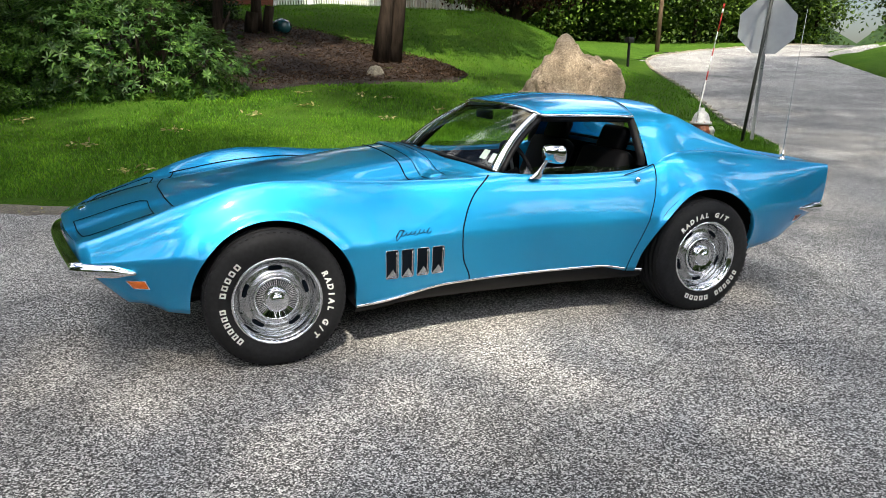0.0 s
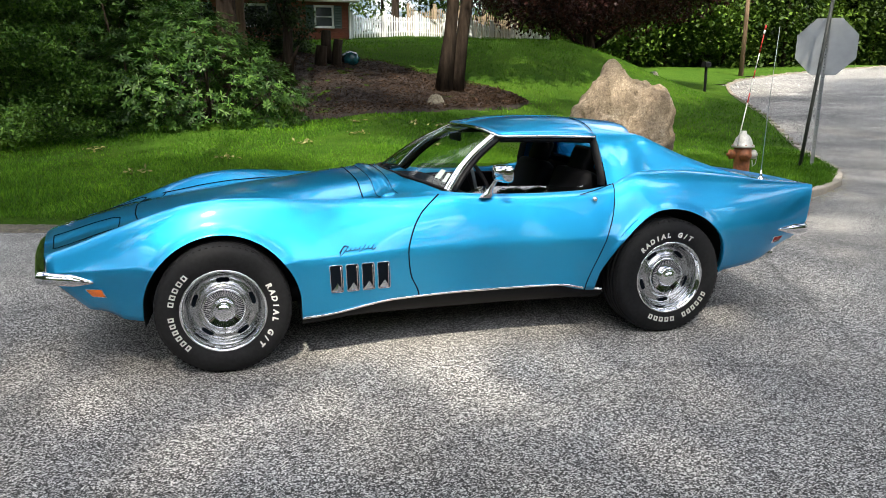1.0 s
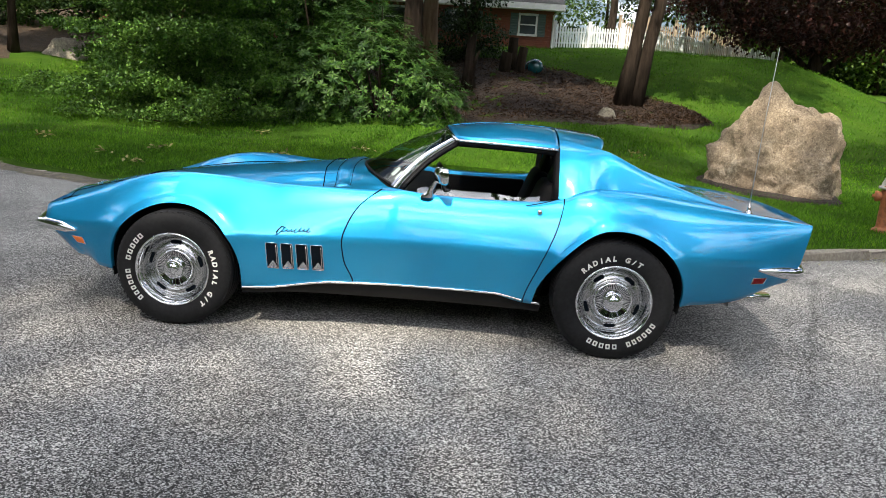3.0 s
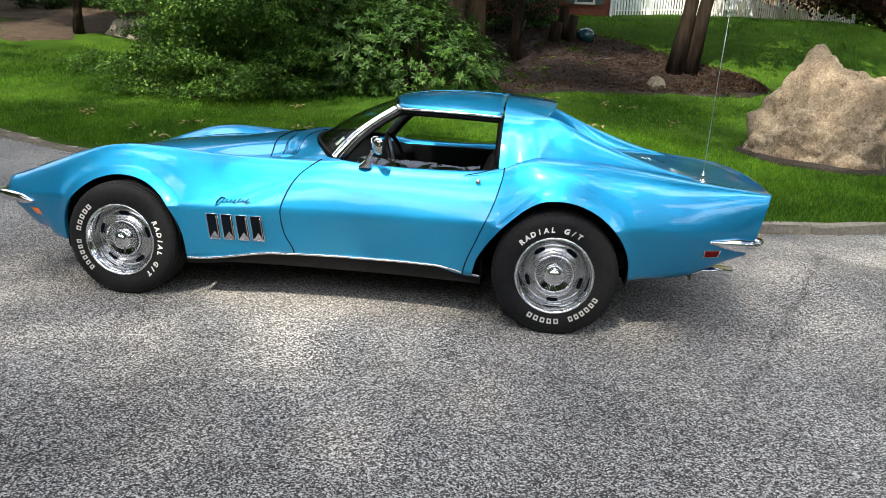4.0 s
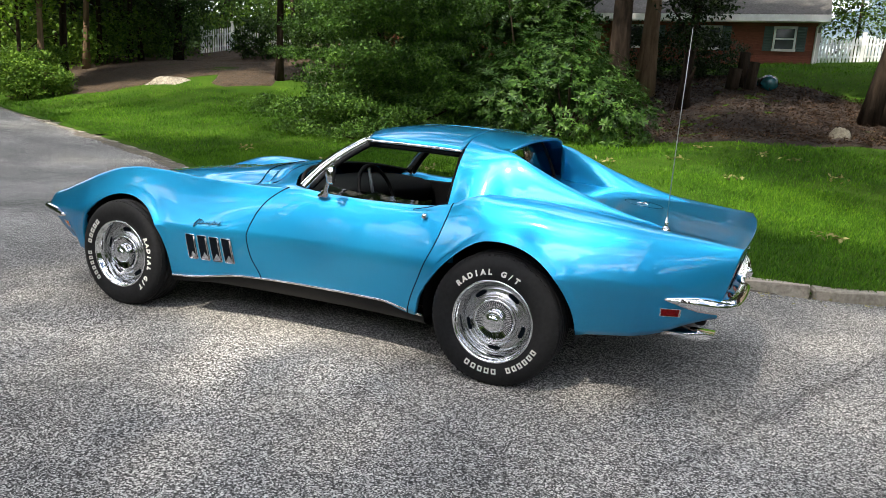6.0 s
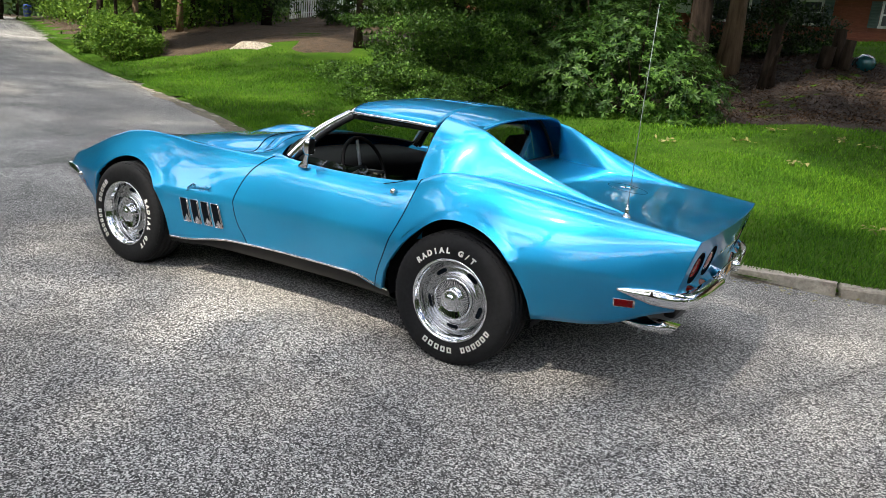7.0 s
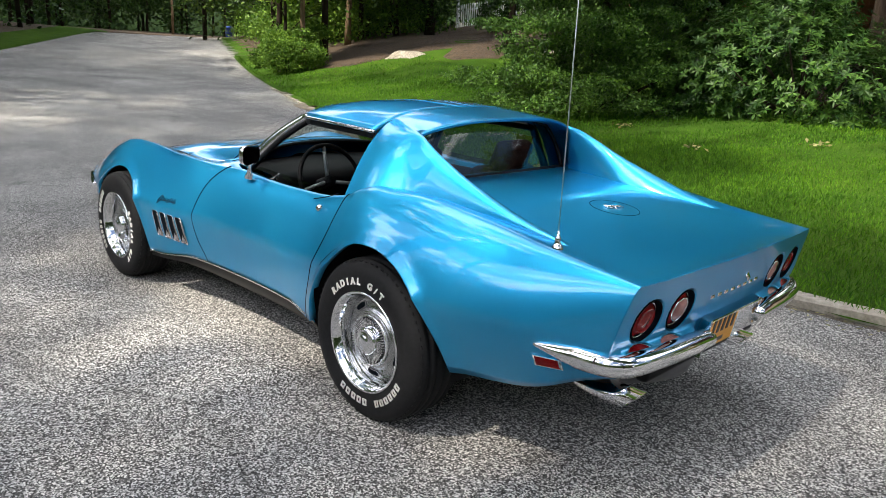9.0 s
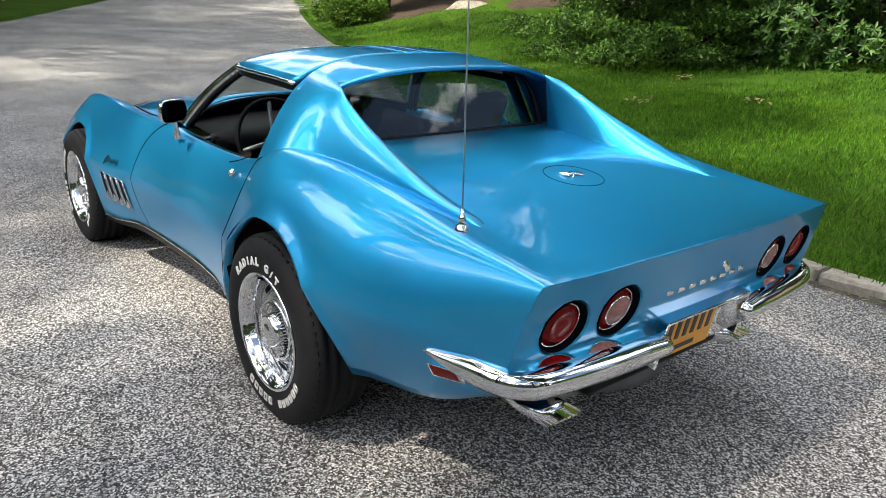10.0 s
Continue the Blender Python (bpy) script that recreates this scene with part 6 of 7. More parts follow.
for lev in range(9):
    zz = 0.22 + 0.56 * lev
    reach = 1.55 * (1.0 - 0.055 * lev) + 0.25 * (lev % 2)
    for k in range(11 if lev < 6 else 8):
        a = 2 * math.pi * (k + 0.5 * (lev % 2)) / (11 if lev < 6 else 8) + rh.uniform(-0.2, 0.2)
        q = reach * rh.uniform(0.6, 1.22)
        pads.append(((-5.95 + 1.25 * q * math.cos(a), 10.9 + 1.0 * q * math.sin(a), zz + rh.normal() * 0.16), (rh.uniform(0.35, 0.85), rh.uniform(0.35, 0.7), rh.uniform(0.08, 0.19))))
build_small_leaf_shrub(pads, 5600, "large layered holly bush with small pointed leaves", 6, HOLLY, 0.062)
build_small_leaf_shrub([((-4.6, 17.0, 3.0), (1.8, 1.6, 2.6)), ((-5.6, 16.5, 2.6), (2.2, 1.6, 2.6)), ((-8.4, 17.0, 2.4), (2.0, 1.5, 2.2))], 3600, "dense dark evergreen screen behind the bushes", 8, WOOD_LEAF, 0.12, "evergreen_screen")

# trees on and round the bed
build_tree("shade_tree", "twin-trunked shade tree standing in the mulch bed", (4.6, 16.4), 17, 0.20, (5.6, 5.2, 5.4), WOOD_LEAF, 21, (0.12, 0.02), 1, 480, 0.28, 40, low=0.42)
build_tree("pine_tree", "tall pale-barked tree beside the bushes", (-1.3, 18.4), 18, 0.24, (4.6, 4.4, 5.8), WOOD_LEAF, 22, (0.02, 0), 0, 420, 0.32, 40, PALE_BARK, low=0.42)
build_tree("oak_tree", "thick dark trunk behind the rhododendron", (-1.45, 15.2), 17, 0.27, (5.0, 5.0, 5.6), WOOD_LEAF, 23, (0.0, 0), 0, 420, 0.32, 40, low=0.40)
build_tree("ivy_tree", "slim trunk clad in dark evergreen leaves", (0.05, 16.7), 7.5, 0.15, (0.85, 0.8, 3.0), DARK_LEAF, 24, (0.03, 0), 0, 300, 0.12, 34, low=0.07, spread=0.2)
build_tree("purple_maple", "spreading dark purple-leaved maple with low limbs", (15.3, 29.6), 7.7, 0.38, (7.4, 6.6, 2.9), PURPLE_LEAF, 25, (0.02, 0), 0, 900, 0.22, 52, limbs=12, low=0.14, spread=0.55, lift=0.32, reach=0.55)
for k, (x, y, hh, rr) in enumerate(((-22.5, 14.9, 14, 0.2), (-24.2, 17.2, 15, 0.24), (-27.6, 22.0, 13, 0.2), (-26.8, 20.5, 14, 0.22), (-31.5, 19.5, 15, 0.25), (-36, 22, 15, 0.25), (-30, 26, 15, 0.24), (-8.0, 20.5, 12, 0.26), (-12.0, 21.5, 12, 0.25), (-5.5, 22.5, 13, 0.25), (-10.0, 17.5, 11, 0.24), (-14.5, 18.5, 12, 0.22), (8.5, 44.5, 16, 0.3), (14.0, 46.0, 15, 0.3), (2.0, 48.5, 16, 0.3))):
    build_tree("woodland_tree", "slender woodland tree with a high leafy crown", (x, y), hh, rr * (0.62 if x < -13 else 1.0), (3.8, 3.8, hh * 0.36), WOOD_LEAF if k % 3 else MAPLE_LEAF, 40 + k, (0.03 * math.sin(k * 2.2), 0.02), 0, 260, 0.32, 34, PALE_BARK if k in (0, 3) else BARK, low=0.30 + 0.1 * (k % 2))
build_tree("young_maple", "young bright green maple at the edge of the wood", (-23.3, 14.6), 7.0, 0.09, (1.9, 1.9, 2.2), GRASS_LEAF, 70, (0.02, 0), 0, 90, 0.20, 22, low=0.35, spread=0.4)
build_small_leaf_shrub([((-21.3, 13.2, 0.4), (0.7, 0.5, 0.4))] + [((-21.4 - 4.6 * q + rh.uniform(-0.6, 0.6), 13.6 + 2.4 * q + rh.uniform(-0.7, 1.1), rh.uniform(0.15, 1.6)), (rh.uniform(0.35, 0.8), rh.uniform(0.35, 0.7), rh.uniform(0.15, 0.42))) for q in np.linspace(0, 1, 30)], 2400, "leafy roadside shrub at the edge of the wood", 9, MAPLE_LEAF, 0.085, "roadside_shrub")
build_small_leaf_shrub([((-0.9, 21.2, 0.7), (1.0, 0.9, 0.9)), ((0.2, 21.6, 0.6), (0.9, 0.8, 0.75)), ((-2.2, 21.4, 0.8), (1.0, 0.8, 0.9))], 900, "dark clipped evergreen shrub before the house", 12, DARK_LEAF, 0.08, "evergreen_shrub")
build_tree("evergreen_tree", "dense dark evergreen tree beside the white fence", (-25.2, 24.6), 11, 0.2, (2.3, 2.2, 5.3), WOOD_LEAF, 71, (0.0, 0), 0, 520, 0.16, 34, low=0.03, spread=0.4)
build_small_leaf_shrub([((-21.2, 26.2, 0.8), (1.5, 1.2, 1.1)), ((-19.8, 26.0, 0.7), (1.3, 1.1, 1.0)), ((-17.0, 25.5, 1.2), (1.6, 1.2, 1.5)), ((-13.5, 24.8, 1.6), (1.7, 1.2, 1.9))], 1600, "dark evergreen shrub before the white fence", 10, WOOD_LEAF, 0.12, "evergreen_shrub")


# tall trees across the street, whose shade lies over the car; the sun comes through where the crowns leave gaps
GAPS = ((-0.6, -0.9, 0.25, -0.1), (0.1, -0.45, 0.3, 0.0), (1.75, 0.85, -0.1, -0.4), (1.6, 5.8, 1.2, 0.0), (4.2, 1.7, -0.2, -0.3), (-0.5, 9.0, 1.4, 0.5), (-1.3, 11.3, 0.9, 0.4),
        (-14.0, 4.6, 1.1, 0.15), (-12.0, 1.0, 1.4, 0.2), (-15.5, 3.2, 1.4, 0.1), (-13.0, 9.3, 1.5, 0.3), (-14.5, 11.5, 1.5, 0.3), (-10.4, 9.0, 0.7, 0.3))


def lets_sun_through(c):
    """Which clumps of leaves stand clear of the gaps in the crowns."""
    g = c[:, :2] - np.array(sun_to)[None, :2] * (c[:, 2:] / sun_to.z)
    ok = np.ones(len(c), bool)
    for x, y, rx, ry in GAPS:
        ok &= ((g[:, 0] - x) / (rx + 1.5)) ** 2 + ((g[:, 1] - y) / (ry + 1.5)) ** 2 > 1
    return ok


for k, (x, y, hh, wide, deep, full) in enumerate(((-9.0, -20.0, 30, 6.0, 6.0, 230), (-1.5, -20.0, 31, 6.0, 6.5, 230), (7.0, -18.0, 29, 6.0, 6.0, 90), (-6.0, -9.5, 33, 6.0, 4.5, 120), (4.0, -9.5, 32, 6.0, 4.5, 80), (-17.0, -8.5, 30, 6.5, 5.0, 95), (-26.0, -9.0, 27, 6.0, 6.0, 110), (-19.5, -13.5, 30, 6.5, 6.0, 200), (-12.5, -16.5, 30, 6.0, 6.0, 180), (12.5, -2.0, 27, 5.5, 6.0, 170), (17.5, 2.5, 28, 6.0, 6.5, 190), (24.5, 5.0, 28, 6.0, 6.5, 190), (30.0, 11.0, 27, 6.5, 6.5, 190))):
    build_tree("street_tree", "tall leafy street tree across the road", (x, y), hh, 0.36, (wide, wide, deep), WOOD_LEAF, 90 + k, (0.0, 0.04), 0, full, 0.36, 60, low=0.5, spread=0.7, keep=lets_sun_through)


def woodland(name, label, spots, seed, mat, clumps=70, leaf=0.62, per=17, low=0.1):
    """Far trees joined: trunks and heaps of leaf clumps."""
    r = np.random.default_rng(seed)
    sets, b = [], bmesh.new()
    for x, y, hgt, wide in spots:
        z = ground_at(x, y) if abs(x) < 150 else 1.0
        tube(b, [(x, y, z - 0.3), (x + r.uniform(-0.5, 0.5), y + r.uniform(-0.5, 0.5), z + hgt * 0.7)], [0.19, 0.07], 7)
        v = unit(r, clumps)
        mid = (1 + (low if r.random() < 0.4 else min(low, 0.0))) / 2
        c = np.array([x, y, z + hgt * mid]) + v * np.array([wide, wide, hgt * (1 - mid)]) * r.uniform(0.5, 1.0, (clumps, 1))
        sets.append(clump_leaves(r, c, 0.75, per, leaf, leaf * 0.66, 0.6, 0.2))
    part(name + "_trunks", b, BARK)
    tagged(bpy.data.objects[name + "_trunks"], "trunks of the far wood", "woodland", kind="stuff")
    ob = leaves(name, mat, *join(*sets))
    return tagged(ob, label, "woodland", kind="stuff")


rw = np.random.default_rng(77)
spots, spots2, spots3, spots4 = [], [], [], []
for k in range(64):          # beyond the bend of the side street
    a = radians(20 + 27.5 * k / 63)
    q = 68 + 9 * (k % 3) + rw.uniform(-3, 3) + 10 * max(0, k - 44) / 20
    spots.append((-1.7 + q * math.sin(a), -4.2 + q * math.cos(a), rw.uniform(11, 17), rw.uniform(2.6, 4.0)))
for k in range(16):          # on the bank beside a gap of sky
    a = radians(53.5 + 14 * k / 15)
    q = 62 + 8 * (k % 3) + rw.uniform(-3, 3)
    spots.append((-1.7 + q * math.sin(a), -4.2 + q * math.cos(a), rw.uniform(9, 14), rw.uniform(2.6, 3.6)))
for k in range(26):          # behind the houses
    a = radians(68 + 92 * k / 25)
    q = 50 + 12 * (k % 3) + rw.uniform(-3, 3)
    spots4.append((4 + q * math.cos(a), 6 + q * math.sin(a), rw.uniform(17, 25), rw.uniform(3.2, 4.8)))
for k in range(34):          # the wood on the left of the street
    q = k / 33
    spots2.append((-36 - 30 * q + rw.uniform(-2, 2), 26 + 14 * q + 9 * (k % 3) + rw.uniform(-2, 2), rw.uniform(14, 19), rw.uniform(2.8, 3.8)))
for k in range(36):          # beyond the far side of the street on the left
    q = k / 35
    o = 4.2 + 11 * (k % 3) / 2 + rw.uniform(-1, 1)
    spots2.append((-17 - 61 * q - 0.43 * o, -1.6 + 29 * q - 0.9 * o, rw.uniform(19, 26), rw.uniform(3.0, 4.2)))
for k in range(34):          # where the street bends out of sight
    spots2.append((-87 - 6 * (k % 3) - rw.uniform(0, 3), 12 + 1.7 * k, rw.uniform(12, 17), rw.uniform(2.8, 3.8)))
for k in range(70):          # round the rest of the street, out of view
    a = radians(192 + 180 * k / 69)
    q = 40 + 9 * (k % 3) + rw.uniform(-3, 3)
    spots3.append((q * math.cos(a), q * math.sin(a), rw.uniform(15, 21), rw.uniform(3.6, 5.0)))
under = []
for k in range(46):          # seedlings and brush under the wood
    q = rw.uniform(0, 1)
    under.append((-25.5 - 34 * q + rw.uniform(-1.5, 1.5), 18.2 + 14 * q + rw.uniform(0, 9), rw.uniform(0.9, 2.6), rw.uniform(0.8, 1.7)))
for k in range(20):
    under.append((rw.uniform(-34, -16), rw.uniform(33, 40), rw.uniform(2.0, 6.5), rw.uniform(1.6, 2.6)))
# wide, very dark patches put the shade between far crowns into the leaf colour
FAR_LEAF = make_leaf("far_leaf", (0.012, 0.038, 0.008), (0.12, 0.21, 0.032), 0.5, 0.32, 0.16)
woodland("brush", "green brush and seedlings under the wood", under, 35, MAPLE_LEAF, 34, 0.20, 26, 0.0)
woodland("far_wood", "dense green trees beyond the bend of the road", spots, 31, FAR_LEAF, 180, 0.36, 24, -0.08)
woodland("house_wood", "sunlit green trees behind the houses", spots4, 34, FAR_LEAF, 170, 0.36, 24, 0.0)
woodland("left_wood", "shady wood beside the street", spots2, 32, WOOD_LEAF, 110, 0.5, 18, 0.22)
woodland("street_wood", "trees across the street", spots3, 33, WOOD_LEAF, 120, 0.62, 17, -0.1)
# a dark wooded rise closes the distance
b = bmesh.new()
rows = []
for k in range(121):
    a = 2 * math.pi * k / 120
    q = 125 + 8 * math.sin(5 * a)
    top = 9 + 3 * noise.noise(Vector((a * 6, 1, 0))) + 2 * noise.noise(Vector((a * 25, 3, 0)))
    gap = math.exp(-((math.degrees(a) - 39.5) / 2.6) ** 2)
    rows.append([Vector((q * math.cos(a), q * math.sin(a), -2)), Vector((q * 0.99 * math.cos(a), q * 0.99 * math.sin(a), 3 + 2 * (1 - gap))), Vector((q * 1.04 * math.cos(a), q * 1.04 * math.sin(a), (top + 3) * (1 - 0.6 * gap)))])
grid(b, rows)
HAZE = make_leaf("distant_foliage", (0.012, 0.03, 0.009), (0.03, 0.06, 0.018), 0.8)
tagged(part("backdrop", b, HAZE), "dark green wooded rise in the distance", "woods", kind="structure")


# ---- boulder and stones ----
def build_rock(name, label, at, size, planes, mat, seed, detail=5, rough=0.06, turn=0.0, sink=0.1, sharp=26, bulges=()):
    """A boulder cut by planes (direction, distance) and roughened."""
    bm = bmesh.new()
    bmesh.ops.create_icosphere(bm, subdivisions=detail, radius=1)
    off = Vector((seed * 3.1, seed * 1.7, seed * 0.9))
    for v in bm.verts:
        d = v.co.normalized()
        q = [dist / max(1e-3, d.dot(Vector(nn).normalized())) for nn, dist in planes if d.dot(Vector(nn).normalized()) > 0.02]
        q.sort()
        k = 1.0 / sum((1 / max(e, 0.05)) ** sharp for e in q) ** (1 / sharp)
        s = 1 + rough * (noise.fractal(d * 1.8 + off, 1.0, 2.0, 4) + 1.0 * noise.fractal(d * 6 + off, 1.0, 2.0, 4) + 0.28 * noise.fractal(d * 22 + off, 1.0, 2.0, 2))
        s += sum(amt * math.exp(-tight * (1 - d.dot(Vector(bd).normalized())) * 2) for bd, amt, tight in bulges)
        v.co = d * k * s
        v.co.x, v.co.y, v.co.z = v.co.x * size[0], v.co.y * size[1], v.co.z * size[2]
    for f in bm.faces:
        f.smooth = True
    ob = part(name, bm, mat)
    ob.matrix_basis = pose(at[0], at[1], ground_at(at[0], at[1]) - sink, 0, 0, turn)
    return tagged(ob, label, "rock")


build_rock("boulder", "big tan granite boulder with a pointed top set in the lawn", (5.3, 7.45), (0.89, 0.9, 0.92),
           [((-0.793, 0.05, 0.609), 1.30), ((-1, -0.1, 0.1), 1.06), ((0.484, -0.04, 0.875), 1.53), ((0.975, 0.05, 0.21), 1.19), ((1, -0.1, 0.02), 1.09), ((0.12, -0.93, 0.33), 0.85), ((-0.62, -0.74, 0.25), 1.06), ((0.6, -0.75, 0.2), 1.08), ((0, 1, 0.3), 0.9), ((0, 0, -1), 0.5), ((-0.2, -0.60, 0.77), 1.55), ((0.25, 0.7, 0.66), 1.5)], GRANITE, 5, 6, 0.085, -25, 0.06, 55,
           [((-0.80, -0.25, 0.52), 0.15, 30), ((-0.66, -0.42, 0.62), -0.10, 60), ((0.32, -0.2, 0.93), -0.05, 40), ((0.5, -0.2, 0.84), 0.06, 40)])
DARKROCK = make_rock("dark_mossy_stone", [(0.3, (0.05, 0.05, 0.04)), (0.7, (0.14, 0.13, 0.10))], 4, 0.02)
MIDROCK = make_rock("shaded_fieldstone", [(0.3, (0.10, 0.095, 0.08)), (0.7, (0.22, 0.21, 0.18))], 4, 0.02)
PL = [((-0.7, -0.3, 0.6), 0.7), ((0.7, -0.2, 0.6), 0.72), ((0, -1, 0.3), 0.6), ((0, 1, 0.3), 0.7), ((0, 0, 1), 0.75), ((1, 0.2, 0), 0.9), ((-1, 0.3, 0), 0.9), ((0, 0, -1), 0.5)]
build_rock("fieldstone", "pointed grey stone at the foot of the tree", (3.76, 14.5), (0.30, 0.28, 0.52), PL, MIDROCK, 2, 4, 0.08)
build_rock("fieldstone", "flat pale stone on the lawn by the wood", (-17.6, 16.2), (1.0, 0.7, 0.42), PL, GREYROCK, 3, 4, 0.08)
build_rock("fieldstone", "low grey rock by the shrubs", (-13.4, 19.4), (0.8, 0.7, 0.9), PL, GREYROCK, 4, 4, 0.08)
build_rock("fieldstone", "low dark rock beside the side street", (21.0, 34.4), (0.85, 0.5, 0.5), PL, DARKROCK, 6, 4, 0.08)
build_rock("fieldstone", "pale rock beside the side street", (22.4, 35.4), (0.5, 0.45, 0.6), PL, GREYROCK, 7, 4, 0.08)


# ---- hydrant with its marker rod ----
def build_hydrant(x, y):
    z = ground_at(x, y)
    t = thing("fire_hydrant", "rusty orange fire hydrant with a silver bonnet on the lawn", "hydrant", (x, y, z), turn=-20)
    up = Matrix.Rotation(radians(90), 4, "X")
    b = bmesh.new()
    revolve(b, [(0, 0.0), (0.150, 0.0), (0.150, 0.03), (0.118, 0.045), (0.108, 0.07), (0.104, 0.35), (0.112, 0.40), (0.118, 0.47), (0.112, 0.53), (0.0, 0.53)], 28, up)
    part("barrel", b, HYDRANT_RED, t, "rusty orange barrel")
    b = bmesh.new()
    revolve(b, [(0.0, 0.525), (0.150, 0.525), (0.152, 0.555), (0.125, 0.565), (0.118, 0.60), (0.095, 0.66), (0.055, 0.70), (0.035, 0.705), (0.035, 0.75), (0.0, 0.752)], 28, up)
    part("bonnet", b, HYDRANT_SILVER, t, "silver painted bonnet")
    for a, r0, ln in ((0, 0.062, 0.205), (90, 0.075, 0.20), (180, 0.062, 0.205)):
        b = bmesh.new()
        rot = Matrix.Rotation(radians(a), 4, "Z") @ Matrix.Rotation(radians(180), 4, "Z") @ Matrix.Translation((0, 0, 0.43))
        revolve(b, [(0, -ln), (0.022, -ln), (0.022, -ln + 0.025), (r0, -ln + 0.03), (r0 * 1.08, -ln + 0.05), (r0, -ln + 0.075), (r0 * 0.8, -0.08), (r0 * 0.8, 0.0)], 20, rot @ Matrix.Rotation(radians(90), 4, "Z"))
        part("outlet_cap", b, HYDRANT_SILVER if a == 180 else HYDRANT_RED, t)
    b = bmesh.new()
    for k in range(8):
        a = math.pi * k / 4
        box(b, (0.022, 0.022, 0.04), Matrix.Translation((0.136 * math.cos(a), 0.136 * math.sin(a), 0.545)), 0.004)
    part("flange_bolts", b, HYDRANT_RED, t)
    b = bmesh.new()
    tube(b, [(0.19, -0.02, 0.40), (0.17, -0.05, 0.31), (0.13, -0.06, 0.27), (0.12, -0.05, 0.36)], 0.007, 6)
    part("chain", b, STEEL, t)
    return t


build_hydrant(5.46, 4.15)
hz = ground_at(5.46, 4.15)
rod = thing("marker_rod", "leaning red and white striped snow marker rod", "marker", (5.34, 4.1, hz + 0.60))
lean_v = Vector((0.36, 0.10, 1.55))
for k, (a, c, mat) in enumerate(((0.0, 0.34, WHITE_TAPE), (0.34, 0.42, RED_TAPE), (0.42, 0.55, WHITE_TAPE), (0.55, 0.62, RED_TAPE), (0.62, 0.76, WHITE_TAPE), (0.76, 0.92, RED_TAPE), (0.92, 0.955, WHITE_TAPE), (0.955, 1.0, RED_TAPE))):
    b = bmesh.new()
    tube(b, [lean_v * a, lean_v * c], 0.008 if k < 6 else 0.013, 7)
    part("rod_section", b, mat, rod)
b = bmesh.new()
tube(b, [(0.0, 0, 0), (0.01, 0, -0.05), (0.05, 0.02, -0.06)], 0.01, 6)
part("rod_bracket", b, STEEL, rod)


# ---- street signs ----
stop = thing("stop_sign", "back of an octagonal stop sign on a steel post", "sign", (8.52, 6.30, ground_at(8.52, 6.30)))
b = bmesh.new()
for s in (-1, 1):
    box(b, (0.004, 0.03, 2.5), Matrix.Translation((s * 0.028, 0, 1.25)))
box(b, (0.06, 0.004, 2.5), Matrix.Translation((0, 0.014, 1.25)))
post = part("post", b, STEEL, stop, "perforated galvanised post", smooth=False)
b = bmesh.new()
for k in range(40):
    box(b, (0.012, 0.006, 0.012), Matrix.Translation((0, 0.011, 0.3 + 0.055 * k)))
tagged(part("post_holes", b, BLACK, post, smooth=False), kind="stuff")
b = bmesh.new()
R8 = 0.47 / math.cos(math.pi / 8)
ring = [Vector((R8 * math.cos(math.pi / 8 + k * math.pi / 4), 0, R8 * math.sin(math.pi / 8 + k * math.pi / 4))) for k in range(8)]
grid(b, [[Vector((0, 0, 0))] * 8, ring, [p + Vector((0, 0.004, 0)) for p in ring], [Vector((0, 0.004, 0))] * 8], closed=True)
bmesh.ops.remove_doubles(b, verts=b.verts[:], dist=1e-5)
bmesh.ops.recalc_face_normals(b, faces=b.faces[:])
b.transform(Matrix.Translation((0.0, 0.024, 2.02)))
part("octagon_panel", b, SIGN_BACK, stop, "bare grey back of the panel", smooth=False)
stop.matrix_basis = pose(8.52, 6.30, ground_at(8.52, 6.30), 0, 1.0, -42)
name_sign = thing("street_name_sign", "leaning dark steel post with a blue name plate", "sign", (8.10, 6.10, ground_at(8.1, 6.1)))
b = bmesh.new()
tube(b, [(0, 0, -0.2), (0, 0, 2.95)], 0.030, 10)
part("post", b, plain("dark_weathered_steel", (0.05, 0.055, 0.05), 0.6, 0.4, 0.3, 20), name_sign, "dark weathered post")
b = bmesh.new()
box(b, (0.75, 0.006, 0.17), Matrix.Translation((0.02, 0.02, 2.90)) @ Matrix.Rotation(radians(78), 4, "Z"), 0.002)
blue_pl = part("name_plate", b, SIGN_BLUE, name_sign, "blue name plate", smooth=False)
b = bmesh.new()
box(b, (0.5, 0.009, 0.07), Matrix.Translation((0.02, 0.02, 2.90)) @ Matrix.Rotation(radians(78), 4, "Z"))
part("name_bar", b, TRIM, blue_pl, smooth=False)
name_sign.matrix_basis = pose(8.10, 6.10, ground_at(8.1, 6.1), 0, 5.0, -42)


# ---- letter box, poles, bin ----
def build_letterbox(x, y):
    t = thing("letter_box", "black roadside letter box on a post", "mailbox", (x, y, ground_at(x, y)), turn=30)
    b = bmesh.new()
    box(b, (0.10, 0.10, 1.1), Matrix.Translation((0, 0, 0.55)), 0.01)
    part("post", b, BLACK, t, smooth=False)
    b = bmesh.new()
    rows = []
    for yy in (-0.26, 0.26):
        ring = [(-0.11, 1.1), (0.11, 1.1), (0.11, 1.24)] + [(0.11 * math.cos(a), 1.24 + 0.11 * math.sin(a)) for a in np.linspace(0.2, math.pi - 0.2, 8)] + [(-0.11, 1.24)]
        rows.append([Vector((yy, q, z)) for q, z in ring])
    vs = grid(b, rows, closed=True)
    b.faces.new(vs[0])
    b.faces.new(vs[1][::-1])
    part("box", b, BLACK, t, smooth=False)


